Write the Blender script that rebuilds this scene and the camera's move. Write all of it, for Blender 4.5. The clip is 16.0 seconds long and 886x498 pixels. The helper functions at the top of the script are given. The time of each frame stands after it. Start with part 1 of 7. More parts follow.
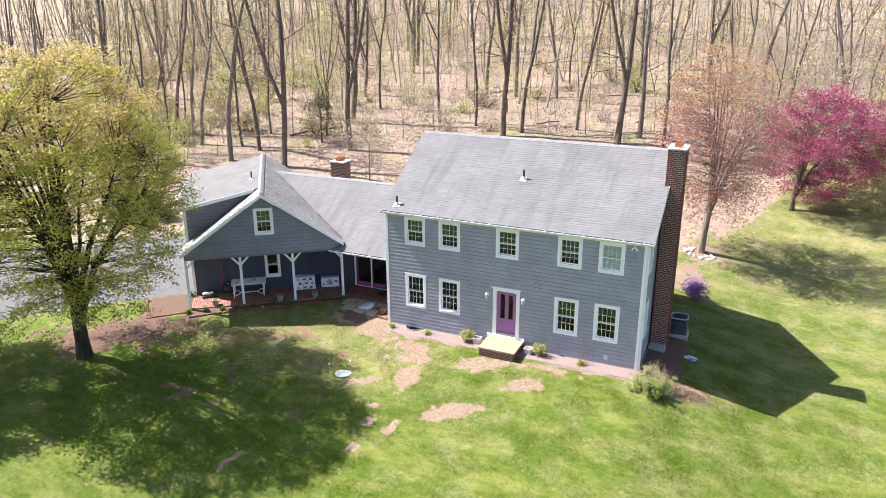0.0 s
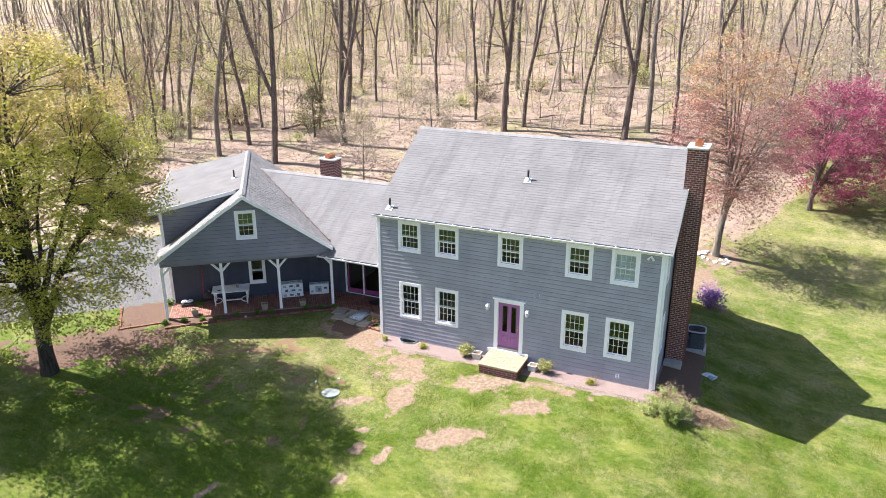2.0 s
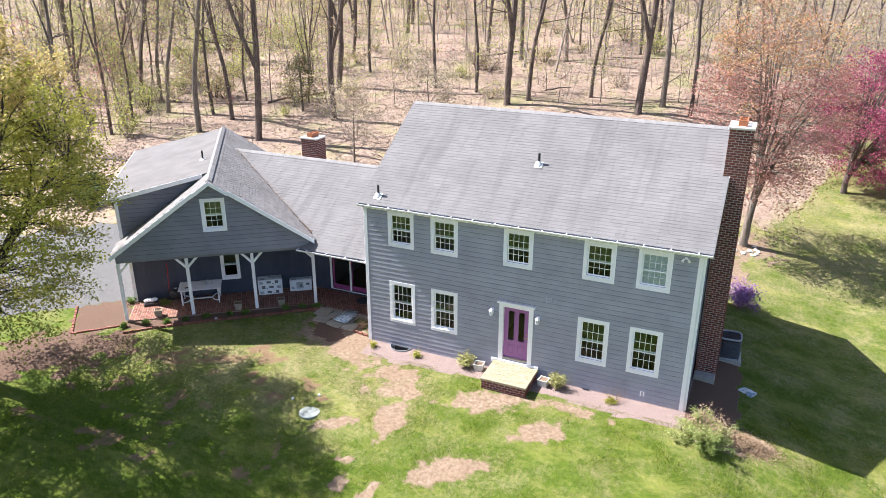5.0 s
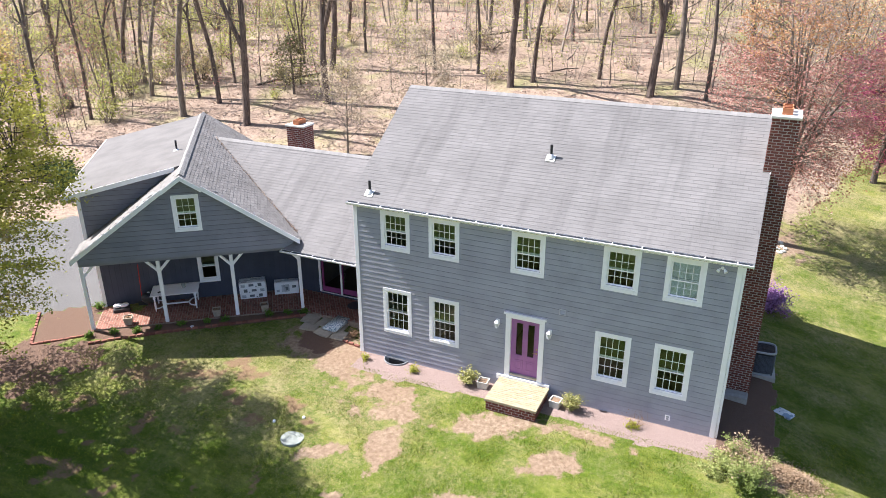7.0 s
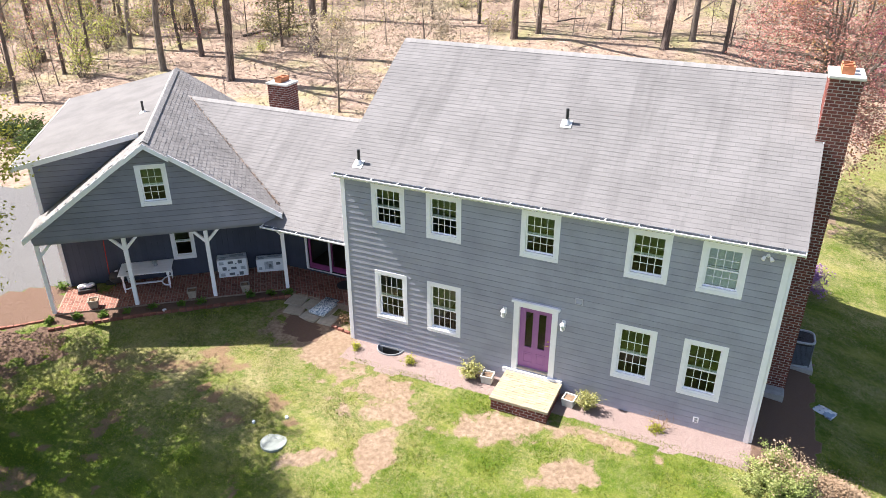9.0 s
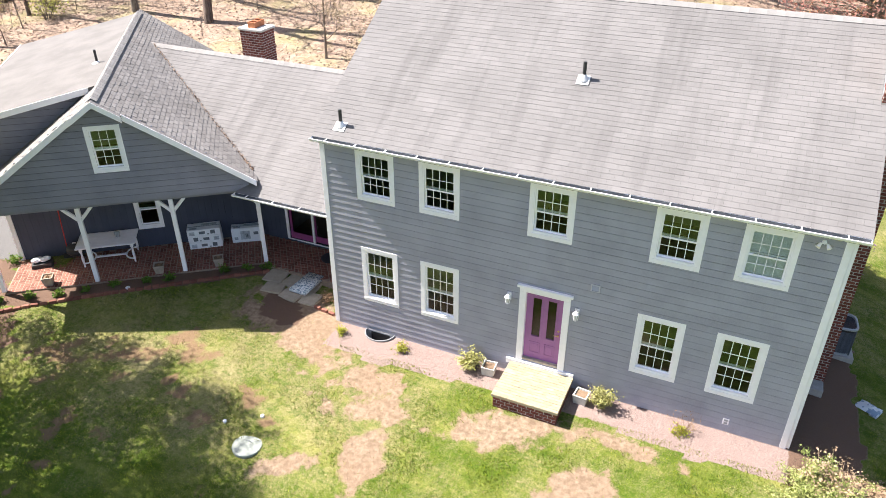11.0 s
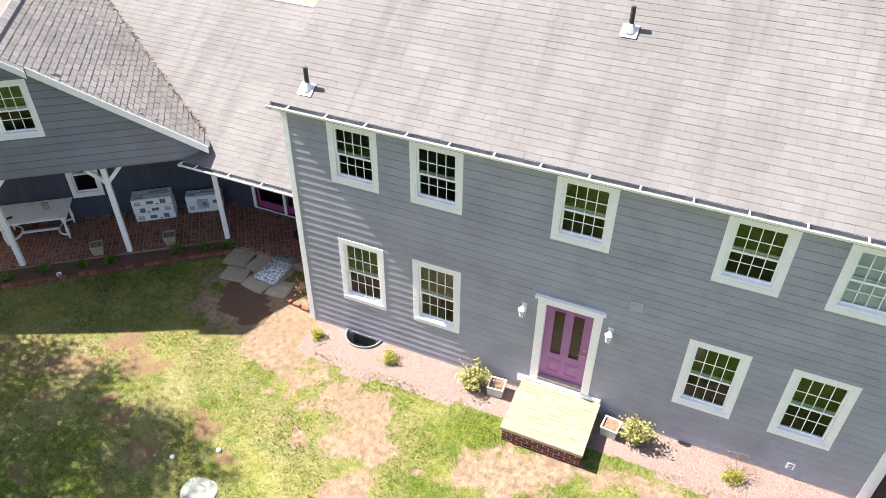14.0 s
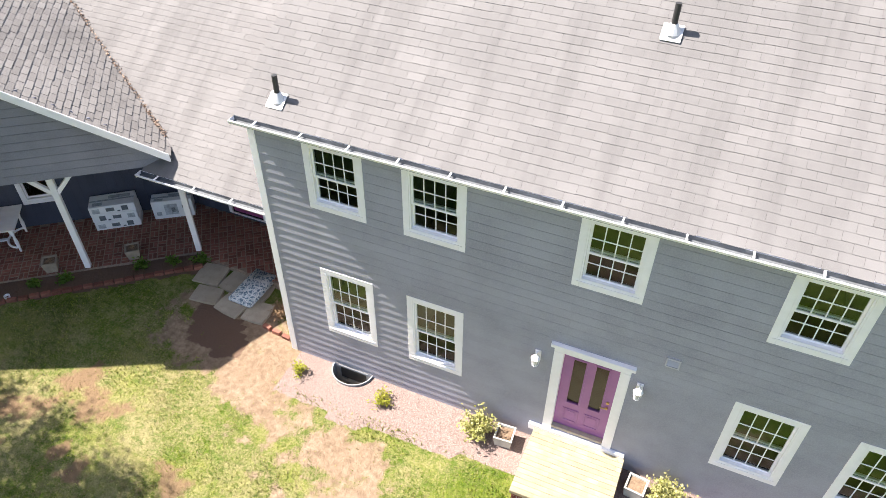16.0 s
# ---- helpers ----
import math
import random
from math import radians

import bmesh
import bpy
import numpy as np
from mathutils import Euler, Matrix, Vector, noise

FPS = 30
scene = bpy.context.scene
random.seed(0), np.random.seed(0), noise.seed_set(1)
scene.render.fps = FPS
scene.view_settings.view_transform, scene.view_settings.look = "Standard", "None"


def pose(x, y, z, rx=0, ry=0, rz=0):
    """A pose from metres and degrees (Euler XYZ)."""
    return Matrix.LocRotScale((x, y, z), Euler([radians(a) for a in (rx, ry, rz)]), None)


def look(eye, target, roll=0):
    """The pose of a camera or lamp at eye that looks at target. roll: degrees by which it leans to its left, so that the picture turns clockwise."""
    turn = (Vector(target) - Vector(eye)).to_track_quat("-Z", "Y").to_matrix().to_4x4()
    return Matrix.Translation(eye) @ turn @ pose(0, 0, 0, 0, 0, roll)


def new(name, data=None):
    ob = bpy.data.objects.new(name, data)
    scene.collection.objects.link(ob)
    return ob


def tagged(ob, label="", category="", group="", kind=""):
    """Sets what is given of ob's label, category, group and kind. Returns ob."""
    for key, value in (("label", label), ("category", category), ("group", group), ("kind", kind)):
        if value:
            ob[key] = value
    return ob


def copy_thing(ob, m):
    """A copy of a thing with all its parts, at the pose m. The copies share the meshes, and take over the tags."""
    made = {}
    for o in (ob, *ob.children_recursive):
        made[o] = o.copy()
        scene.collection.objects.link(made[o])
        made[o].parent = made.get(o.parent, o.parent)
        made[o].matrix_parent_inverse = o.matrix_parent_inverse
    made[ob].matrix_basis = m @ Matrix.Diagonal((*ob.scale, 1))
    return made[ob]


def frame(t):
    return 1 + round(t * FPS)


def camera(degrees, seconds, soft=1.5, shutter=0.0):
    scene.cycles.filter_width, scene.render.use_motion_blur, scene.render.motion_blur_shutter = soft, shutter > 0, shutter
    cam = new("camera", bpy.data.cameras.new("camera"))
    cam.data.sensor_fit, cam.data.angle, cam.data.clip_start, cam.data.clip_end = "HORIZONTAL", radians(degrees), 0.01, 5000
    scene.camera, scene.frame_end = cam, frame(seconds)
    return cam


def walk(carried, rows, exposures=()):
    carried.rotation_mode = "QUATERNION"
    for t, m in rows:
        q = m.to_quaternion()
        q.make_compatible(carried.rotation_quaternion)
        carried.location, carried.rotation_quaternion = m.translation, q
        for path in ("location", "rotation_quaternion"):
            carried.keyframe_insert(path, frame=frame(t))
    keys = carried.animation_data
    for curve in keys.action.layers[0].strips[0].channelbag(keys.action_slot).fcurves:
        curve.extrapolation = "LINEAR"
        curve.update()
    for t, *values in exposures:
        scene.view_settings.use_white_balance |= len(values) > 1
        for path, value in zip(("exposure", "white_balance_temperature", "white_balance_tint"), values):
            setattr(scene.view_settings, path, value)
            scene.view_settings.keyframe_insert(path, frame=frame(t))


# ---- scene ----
cam = camera(62.9, 16.0, soft=0.7)
PATH = [
    (0, (16.396, -29.034, 14.945), (15.603, -27.314, 14.304), -0.2),
    (0.5, (16.108, -28.396, 14.905), (15.317, -26.676, 14.262), -0.2),
    (1, (15.827, -27.722, 14.854), (15.037, -26.001, 14.208), -0.1),
    (1.5, (15.573, -27.046, 14.776), (14.783, -25.328, 14.124), -0.2),
    (2, (15.289, -26.415, 14.685), (14.501, -24.7, 14.022), -0.1),
    (2.5, (15.04, -25.75, 14.571), (14.254, -24.039, 13.896), -0.2),
    (3, (14.769, -25.113, 14.454), (13.985, -23.406, 13.767), -0.2),
    (3.5, (14.488, -24.468, 14.349), (13.705, -22.765, 13.651), -0.2),
    (4, (14.191, -23.798, 14.257), (13.41, -22.1, 13.546), -0.1),
    (6.5, (12.627, -20.387, 13.75), (11.858, -18.707, 12.984), -0.1),
    (7, (12.31, -19.669, 13.65), (11.543, -17.995, 12.869), -0.1),
    (7.5, (12.008, -18.982, 13.529), (11.244, -17.315, 12.73), -0.1),
    (8, (11.683, -18.307, 13.431), (10.925, -16.65, 12.608), -0.2),
    (8.5, (11.359, -17.661, 13.313), (10.609, -16.017, 12.455), -0.1),
    (9, (11.056, -17.02, 13.216), (10.316, -15.394, 12.318), -0.1),
    (11.5, (9.602, -13.766, 12.644), (8.914, -12.223, 11.573), 0.1),
    (12, (9.27, -13.113, 12.57), (8.598, -11.589, 11.463), 0.3),
    (12.5, (8.97, -12.415, 12.454), (8.308, -10.912, 11.313), 0.4),
    (13, (8.68, -11.759, 12.345), (8.027, -10.277, 11.171), 0.3),
    (13.5, (8.359, -11.122, 12.25), (7.719, -9.662, 11.043), 0.4),
    (14, (8.062, -10.469, 12.168), (7.433, -9.032, 10.927), 0.4),
    (14.5, (7.784, -9.836, 12.083), (7.164, -8.418, 10.816), 0.3),
    (15, (7.477, -9.211, 12.02), (6.87, -7.813, 10.724), 0.4),
    (15.5, (7.187, -8.594, 11.964), (6.593, -7.218, 10.64), 0.3),
    (16, (6.949, -8.006, 11.932), (6.361, -6.647, 10.587), 0.3),
]
EXPOSURES = [(0, 1.54, 6200, 14), (4, 1.52, 6150, 14), (7, 1.46, 6250, 14), (8, 1.52, 6300, 14), (9, 1.60, 6450, 14), (11.5, 1.69, 6700, 13), (12.5, 1.72, 6750, 13), (16, 1.76, 6800, 13)]
walk(cam, [(t, look(eye, target, roll)) for t, eye, target, roll in PATH], EXPOSURES)

# ---- light ----
SUN_EL, SUN_AZ = radians(51.1), radians(183.3)      # the sun stands beyond the garage, almost in line with the front wall
sun_to = Vector((math.cos(SUN_EL) * math.cos(SUN_AZ), math.cos(SUN_EL) * math.sin(SUN_AZ), math.sin(SUN_EL)))
sun_data = bpy.data.lights.new("sun", "SUN")
sun_data.energy, sun_data.angle, sun_data.color = 5.0, radians(0.53), (1.0, 0.965, 0.91)
sun = new("sun", sun_data)
sun.matrix_world = Matrix.Translation((0, 0, 40)) @ sun_to.to_track_quat("Z", "Y").to_matrix().to_4x4()

world = bpy.data.worlds.new("sky")
scene.world = world
world.use_nodes = True
wn = world.node_tree
sky = wn.nodes.new("ShaderNodeTexSky")
sky.sky_type, sky.sun_disc, sky.sun_elevation, sky.sun_rotation = "NISHITA", False, SUN_EL, radians(90) - SUN_AZ
sky.air_density, sky.dust_density, sky.ozone_density = 1.0, 1.5, 1.0
wn.links.new(sky.outputs[0], wn.nodes["Background"].inputs[0])
wn.nodes["Background"].inputs[1].default_value = 0.074


# ---- materials ----
class Mat:
    """A node material under construction: node() adds a node and wires its inputs."""

    def __init__(self, name, rough=0.7, metal=0.0):
        self.m = bpy.data.materials.new(name)
        self.m.use_nodes = True
        self.t = self.m.node_tree
        self.b = self.t.nodes["Principled BSDF"]
        self.b.inputs["Roughness"].default_value = rough
        self.b.inputs["Metallic"].default_value = metal
        self.b.inputs["Specular IOR Level"].default_value = 0.5 if rough < 0.55 else 0.2
        self.obj = self.node("ShaderNodeTexCoord").outputs["Object"]

    def node(self, kind, props=None, **ins):
        n = self.t.nodes.new(kind)
        for k, v in (props or {}).items():
            setattr_(n, k, v)
        for k, v in ins.items():
            self.plug(v, n.inputs[int(k[1:])] if k[0] == "i" and k[1:].isdigit() else n.inputs[k])
        return n

    def plug(self, v, socket):
        if isinstance(v, bpy.types.NodeSocket):
            self.t.links.new(v, socket)
        elif isinstance(v, tuple) and len(v) == 3 and socket.type == "RGBA":
            socket.default_value = (*v, 1)
        else:
            socket.default_value = v

    def noise(self, scale, detail=4.0, rough=0.55, vec=None, stretch=None):
        vec = vec or self.obj
        if stretch:
            vec = self.node("ShaderNodeMapping", Vector=vec, Scale=stretch).outputs[0]
        return self.node("ShaderNodeTexNoise", Vector=vec, Scale=scale, Detail=detail, Roughness=rough).outputs["Fac"]

    def ramp(self, fac, lo, hi, a=0.0, b=1.0):
        return self.node("ShaderNodeMapRange", i0=fac, i1=lo, i2=hi, i3=a, i4=b).outputs[0]

    def mix(self, fac, a, b, blend="MIX"):
        n = self.node("ShaderNodeMix", {"data_type": "RGBA", "blend_type": blend})
        for k, v in ((0, fac), (6, a), (7, b)):
            self.plug(v, n.inputs[k])
        return n.outputs[2]

    def mul(self, a, b, op="MULTIPLY"):
        return self.node("ShaderNodeMath", {"operation": op}, i0=a, i1=b).outputs[0]

    def attr(self, name):
        return self.node("ShaderNodeAttribute", {"attribute_name": name}).outputs["Fac"]

    def island(self):
        return self.node("ShaderNodeNewGeometry").outputs["Random Per Island"]

    def each(self):
        return self.node("ShaderNodeObjectInfo").outputs["Random"]

    def colour(self, c):
        self.plug(c, self.b.inputs["Base Color"])
        return self

    def bump(self, height, strength=0.3, distance=0.01):
        n = self.node("ShaderNodeBump", Strength=strength, Distance=distance, Height=height)
        self.t.links.new(n.outputs[0], self.b.inputs["Normal"])
        return self

    def straw(self):
        """Patches of pale dead grass, finely broken, thicker where the ground is worn."""
        a = self.mul(self.noise(0.7, 5, 0.65), self.mul(self.attr("straw"), 0.36), "ADD")
        a = self.mul(a, self.ramp(self.noise(6.0, 6, 0.85, stretch=(1.5, 0.8, 1)), 0.3, 0.7, -0.17, 0.17), "ADD")
        a = self.mul(a, self.ramp(self.noise(30.0, 3, 0.8), 0.3, 0.7, -0.2, 0.2), "ADD")
        return self.ramp(a, 0.58, 0.98, 0, 0.88)

    def tufts(self, c):
        """Uneven growth of a lawn: dark rank tufts, thin yellowed swathes."""
        c = self.mix(self.ramp(self.noise(2.2, 7, 0.8), 0.52, 0.66, 0, 0.5), c, self.mix(0.65, c, (0.25, 0.42, 0.2), "MULTIPLY"))
        c = self.mix(self.ramp(self.noise(5.5, 6, 0.75, stretch=(1.0, 1.6, 1)), 0.50, 0.62, 0, 0.62), c, (0.05, 0.105, 0.005))
        c = self.mix(self.ramp(self.noise(24.0, 3, 0.8), 0.52, 0.68, 0, 0.45), c, (0.028, 0.055, 0.004))
        return self.mix(self.ramp(self.noise(0.45, 6, 0.75, stretch=(1.0, 2.2, 1)), 0.48, 0.70, 0, 0.45), c, (0.33, 0.31, 0.085))

    def leafy(self, amount):
        self.b.inputs["Transmission Weight"].default_value = 0.0
        self.b.inputs["Subsurface Weight"].default_value = 0.0
        tr = self.node("ShaderNodeBsdfTranslucent")
        src = self.b.inputs["Base Color"].links[0].from_socket
        self.t.links.new(src, tr.inputs[0])
        mx = self.node("ShaderNodeMixShader", i0=amount)
        self.t.links.new(self.b.outputs[0], mx.inputs[1])
        self.t.links.new(tr.outputs[0], mx.inputs[2])
        self.t.links.new(mx.outputs[0], self.t.nodes["Material Output"].inputs[0])
        return self


def setattr_(n, k, v):
    if k == "data_type":
        n.data_type = v
    elif k == "blend_type":
        n.blend_type = v
    elif k == "operation":
        n.operation = v
    elif k == "attribute_name":
        n.attribute_name = v
    elif k == "feature":
        n.feature = v


def plain(name, colour, rough=0.6, metal=0.0, vary=0.12, scale=6.0, fine=60.0, bump=0.15):
    """A surface of one colour with broad stains and fine grain."""
    k = Mat(name, rough, metal)
    dark = tuple(c * (1 - vary) for c in colour)
    light = tuple(min(1, c * (1 + vary)) for c in colour)
    c = k.mix(k.ramp(k.noise(scale), 0.35, 0.65), dark, light)
    c = k.mix(k.ramp(k.noise(fine, 2), 0.3, 0.7, 0, 0.5), c, dark)
    k.colour(c).bump(k.noise(fine, 3), bump, 0.004)
    return k.m


def pieces(name, a, b, rough=0.75, by="island", scale=8.0, fine=90.0, bump=0.3, streak=None):
    """A material for many alike pieces, each with a tone of its own between a and b."""
    k = Mat(name, rough)
    r = k.island() if by == "island" else k.each()
    c = k.mix(r, a, b)
    n = k.noise(scale, 5)
    c = k.mix(k.ramp(n, 0.38, 0.72, 0, 0.55), c, tuple(x * 0.62 for x in a))
    if streak:
        c = k.mix(k.ramp(k.noise(streak[0], 3, 0.6, stretch=streak[1]), 0.5, 0.75, 0, streak[2]), c, tuple(x * 0.5 for x in a))
    c = k.mix(k.ramp(k.noise(fine, 2), 0.35, 0.75, 0, 0.35), c, tuple(min(1, x * 1.35) for x in b))
    k.colour(c).bump(k.noise(fine, 3), bump, 0.006)
    return k.m


M_SIDING = pieces("slate_siding", (0.340, 0.342, 0.398), (0.368, 0.372, 0.430), 0.6, scale=1.3, fine=45, bump=0.12)
M_SIDING_EACH = pieces("slate_siding_board", (0.340, 0.342, 0.398), (0.368, 0.372, 0.430), 0.6, by="object", scale=1.3, fine=45, bump=0.12)
# the house's slate paint again, with the garage's shade put into the colour
M_SIDING_SHADED = pieces("shaded_slate_siding_board", (0.215, 0.218, 0.262), (0.240, 0.243, 0.290), 0.6, by="object", scale=1.3, fine=45, bump=0.12)
M_WHITE = plain("white_trim_paint", (0.93, 0.92, 0.95), 0.45, vary=0.03, bump=0.05)
M_SHINGLE = pieces("grey_shingle", (0.163, 0.157, 0.156), (0.190, 0.183, 0.182), 0.9, scale=0.55, fine=140, bump=0.5, streak=(0.9, (2.6, 0.22, 0.22), 0.5))
M_SHINGLE_PIECE = pieces("grey_shingle_piece", (0.163, 0.157, 0.156), (0.190, 0.183, 0.182), 0.9, by="object", scale=0.55, fine=140, bump=0.5, streak=(0.9, (2.6, 0.22, 0.22), 0.5))
M_CAP = pieces("ridge_shingle", (0.215, 0.208, 0.204), (0.290, 0.280, 0.272), 0.9, by="object", scale=2.0, fine=140, bump=0.5)
M_OLD_SHINGLE = pieces("worn_shingle", (0.172, 0.162, 0.156), (0.240, 0.228, 0.220), 0.9, scale=0.7, fine=140, bump=0.5)
# near-black wall core: the shade between siding boards is put into its colour
M_GAP_SHADE = plain("gap_shade_sheathing", (0.05, 0.05, 0.052), 0.9)
M_FELT = plain("roof_underlay", (0.10, 0.095, 0.09), 0.95)
M_MEMBRANE = plain("pale_rolled_roofing", (0.158, 0.150, 0.145), 0.9, vary=0.14, scale=1.2, fine=120, bump=0.3)
M_PLUM = plain("plum_door_paint", (0.35, 0.14, 0.35), 0.4, vary=0.06, bump=0.05)
M_BRICK = pieces("red_brick", (0.10, 0.034, 0.029), (0.25, 0.085, 0.065), 0.85, by="object", scale=14)
M_BRICK_ALL = pieces("red_brick_field", (0.10, 0.034, 0.029), (0.25, 0.085, 0.065), 0.85, scale=14)
M_MORTAR = plain("mortar", (0.50, 0.46, 0.42), 0.95, bump=0.4)
M_PAVER = pieces("paver_brick", (0.14, 0.052, 0.038), (0.30, 0.130, 0.095), 0.8, by="object", scale=9)
M_PAVER_ALL = pieces("paver_brick_field", (0.14, 0.052, 0.038), (0.30, 0.130, 0.095), 0.8, scale=9)
M_CONCRETE = plain("concrete", (0.42, 0.40, 0.37), 0.9, vary=0.15, bump=0.4)
M_STONE = pieces("flagstone", (0.30, 0.25, 0.16), (0.385, 0.33, 0.22), 0.85, by="object", scale=5)
M_GREYSTONE = pieces("grey_flagstone", (0.33, 0.28, 0.215), (0.46, 0.40, 0.32), 0.85, by="object", scale=5)
M_TERRACOTTA = plain("terracotta", (0.45, 0.18, 0.09), 0.8)
M_BLACK = plain("black_metal", (0.03, 0.03, 0.032), 0.5)
M_GREYMETAL = plain("grey_metal", (0.32, 0.34, 0.36), 0.45, 0.3)
M_LEAD = plain("pale_flashing", (0.75, 0.74, 0.72), 0.4, 0.2)
M_BRASS = plain("brass", (0.55, 0.40, 0.16), 0.3, 0.9)
M_ROOM = plain("room_plaster", (0.30, 0.28, 0.25), 0.9)
M_PLY = plain("dark_room_floor", (0.16, 0.11, 0.07), 0.7)


def bark(name, a, b):
    k = Mat(name, 0.95)
    c = k.mix(k.ramp(k.noise(3.0, 6, 0.65, stretch=(4, 4, 0.5)), 0.35, 0.65), a, b)
    c = k.mix(k.ramp(k.noise(1.1, 3), 0.55, 0.75, 0, 0.5), c, tuple(x * 1.5 for x in b))
    k.colour(c).bump(k.noise(9, 5, 0.7, stretch=(4, 4, 0.6)), 0.8, 0.04)
    return k.m


M_BARK = bark("grey_brown_bark", (0.065, 0.053, 0.046), (0.20, 0.162, 0.138))
M_TWIG = bark("pale_twig", (0.20, 0.17, 0.145), (0.38, 0.325, 0.28))
M_BARK_PALE = bark("pale_grey_bark", (0.13, 0.105, 0.085), (0.28, 0.235, 0.195))


def leaf(name, a, b, translucent=0.35):
    k = Mat(name, 0.6)
    a, b = tuple(x * 0.9 for x in a), tuple(x * 0.9 for x in b)
    c = k.mix(k.island(), a, b)
    c = k.mix(k.ramp(k.noise(0.7, 3), 0.35, 0.65), c, tuple(x * 0.8 for x in a))
    k.colour(c).leafy(translucent)
    return k.m


M_LEAF_GOLD = leaf("young_green_gold_leaf", (0.40, 0.40, 0.06), (0.72, 0.66, 0.17), 0.45)
M_LEAF_LIME = leaf("young_lime_leaf", (0.46, 0.49, 0.13), (0.70, 0.68, 0.26), 0.5)
M_LEAF_BUFF = leaf("buff_bud", (0.52, 0.43, 0.23), (0.68, 0.57, 0.35), 0.45)
M_LEAF_RUST = leaf("rust_bud", (0.54, 0.29, 0.14), (0.68, 0.46, 0.27))
M_LEAF_PINK = leaf("rose_bud", (0.50, 0.23, 0.19), (0.66, 0.40, 0.33))
M_LEAF_RED = leaf("crimson_leaf", (0.36, 0.06, 0.14), (0.70, 0.23, 0.35), 0.4)
M_LEAF_CONIFER = leaf("conifer_needle", (0.17, 0.16, 0.07), (0.30, 0.27, 0.13), 0.2)
M_LEAF_SHRUB = leaf("shrub_leaf", (0.36, 0.40, 0.05), (0.66, 0.60, 0.12), 0.45)
M_LEAF_BUSH = leaf("bush_leaf", (0.33, 0.41, 0.12), (0.68, 0.66, 0.32), 0.45)
M_LEAF_DARK = leaf("evergreen_leaf", (0.07, 0.11, 0.03), (0.16, 0.2, 0.07))
M_LEAF_VIOLET = leaf("violet_flower", (0.40, 0.20, 0.46), (0.60, 0.38, 0.66))
M_LEAF_DRY = leaf("dry_stem", (0.30, 0.18, 0.10), (0.42, 0.29, 0.18), 0.1)


def grass_blade():
    k = Mat("grass_blade", 0.6)
    c = k.mix(k.island(), (0.055, 0.105, 0.004), (0.33, 0.375, 0.030))
    c = k.mix(k.straw(), c, k.mix(k.island(), (0.24, 0.215, 0.085), (0.50, 0.43, 0.23)))
    c = k.tufts(c)
    k.colour(c).leafy(0.35)
    return k.m


M_GRASS = grass_blade()


def glass(name, ior, tint):
    k = Mat(name)
    gl = k.node("ShaderNodeBsdfGlossy", Roughness=0.015)
    gl.inputs["Color"].default_value = (*tint, 1)
    tr = k.node("ShaderNodeBsdfTransparent")
    tr.inputs["Color"].default_value = (0.80, 0.86, 0.84, 1)
    fr = k.node("ShaderNodeFresnel", IOR=ior)
    mx = k.node("ShaderNodeMixShader", i0=fr.outputs[0], i1=tr.outputs[0], i2=gl.outputs[0])
    k.t.links.new(mx.outputs[0], k.t.nodes["Material Output"].inputs[0])
    return k.m


M_GLASS = glass("window_glass", 1.85, (0.80, 1.0, 0.80))
M_GLASS_LOW = glass("screened_glass", 1.5, (0.9, 0.95, 0.95))


# ---- building helpers ----
def box(bm, x0, y0, z0, x1, y1, z1, m=None):
    v = [bm.verts.new((x, y, z)) for z in (z0, z1) for y in (y0, y1) for x in (x0, x1)]
    if m is not None:
        for q in v:
            q.co = m @ q.co
    for f in ((0, 2, 3, 1), (4, 5, 7, 6), (0, 1, 5, 4), (2, 6, 7, 3), (0, 4, 6, 2), (1, 3, 7, 5)):
        bm.faces.new([v[i] for i in f])
    return bm


def prism(bm, pts, depth, m=None):
    """A solid from a flat polygon: pts in 3D, pushed along depth."""
    d = Vector(depth)
    a = [bm.verts.new(Vector(p)) for p in pts]
    b = [bm.verts.new(Vector(p) + d) for p in pts]
    if m is not None:
        for q in a + b:
            q.co = m @ q.co
    bm.faces.new(a[::-1])
    bm.faces.new(b)
    n = len(a)
    for i in range(n):
        bm.faces.new((a[i], a[(i + 1) % n], b[(i + 1) % n], b[i]))
    return bm


def tube(bm, pts, radii, sides=10, caps=True):
    """A round bar along pts with a radius at each."""
    rings = []
    for i, p in enumerate(pts):
        p = Vector(p)
        d = (Vector(pts[min(i + 1, len(pts) - 1)]) - Vector(pts[max(i - 1, 0)])).normalized()
        s = d.orthogonal().normalized() if abs(d.z) < 0.99 else Vector((1, 0, 0))
        if abs(d.z) >= 0.99:
            t = Vector((0, 1, 0))
        else:
            s = d.cross(Vector((0, 0, 1))).normalized()
            t = s.cross(d)
        r = radii[i] if isinstance(radii, (list, tuple)) else radii
        rings.append([bm.verts.new(p + r * (math.cos(a) * s + math.sin(a) * t)) for a in (2 * math.pi * j / sides for j in range(sides))])
    for a, b in zip(rings, rings[1:]):
        for j in range(sides):
            bm.faces.new((a[j], a[(j + 1) % sides], b[(j + 1) % sides], b[j]))
    if caps:
        bm.faces.new(rings[0][::-1])
        bm.faces.new(rings[-1])
    return bm


def to_mesh(name, bm, material, bevel=0.0, smooth=False):
    if bevel:
        bmesh.ops.bevel(bm, geom=bm.edges[:], offset=bevel, segments=1, affect="EDGES")
    bmesh.ops.recalc_face_normals(bm, faces=bm.faces[:])
    me = bpy.data.meshes.new(name)
    bm.to_mesh(me)
    bm.free()
    if smooth:
        me.polygons.foreach_set("use_smooth", [True] * len(me.polygons))
    me.materials.append(material)
    return me


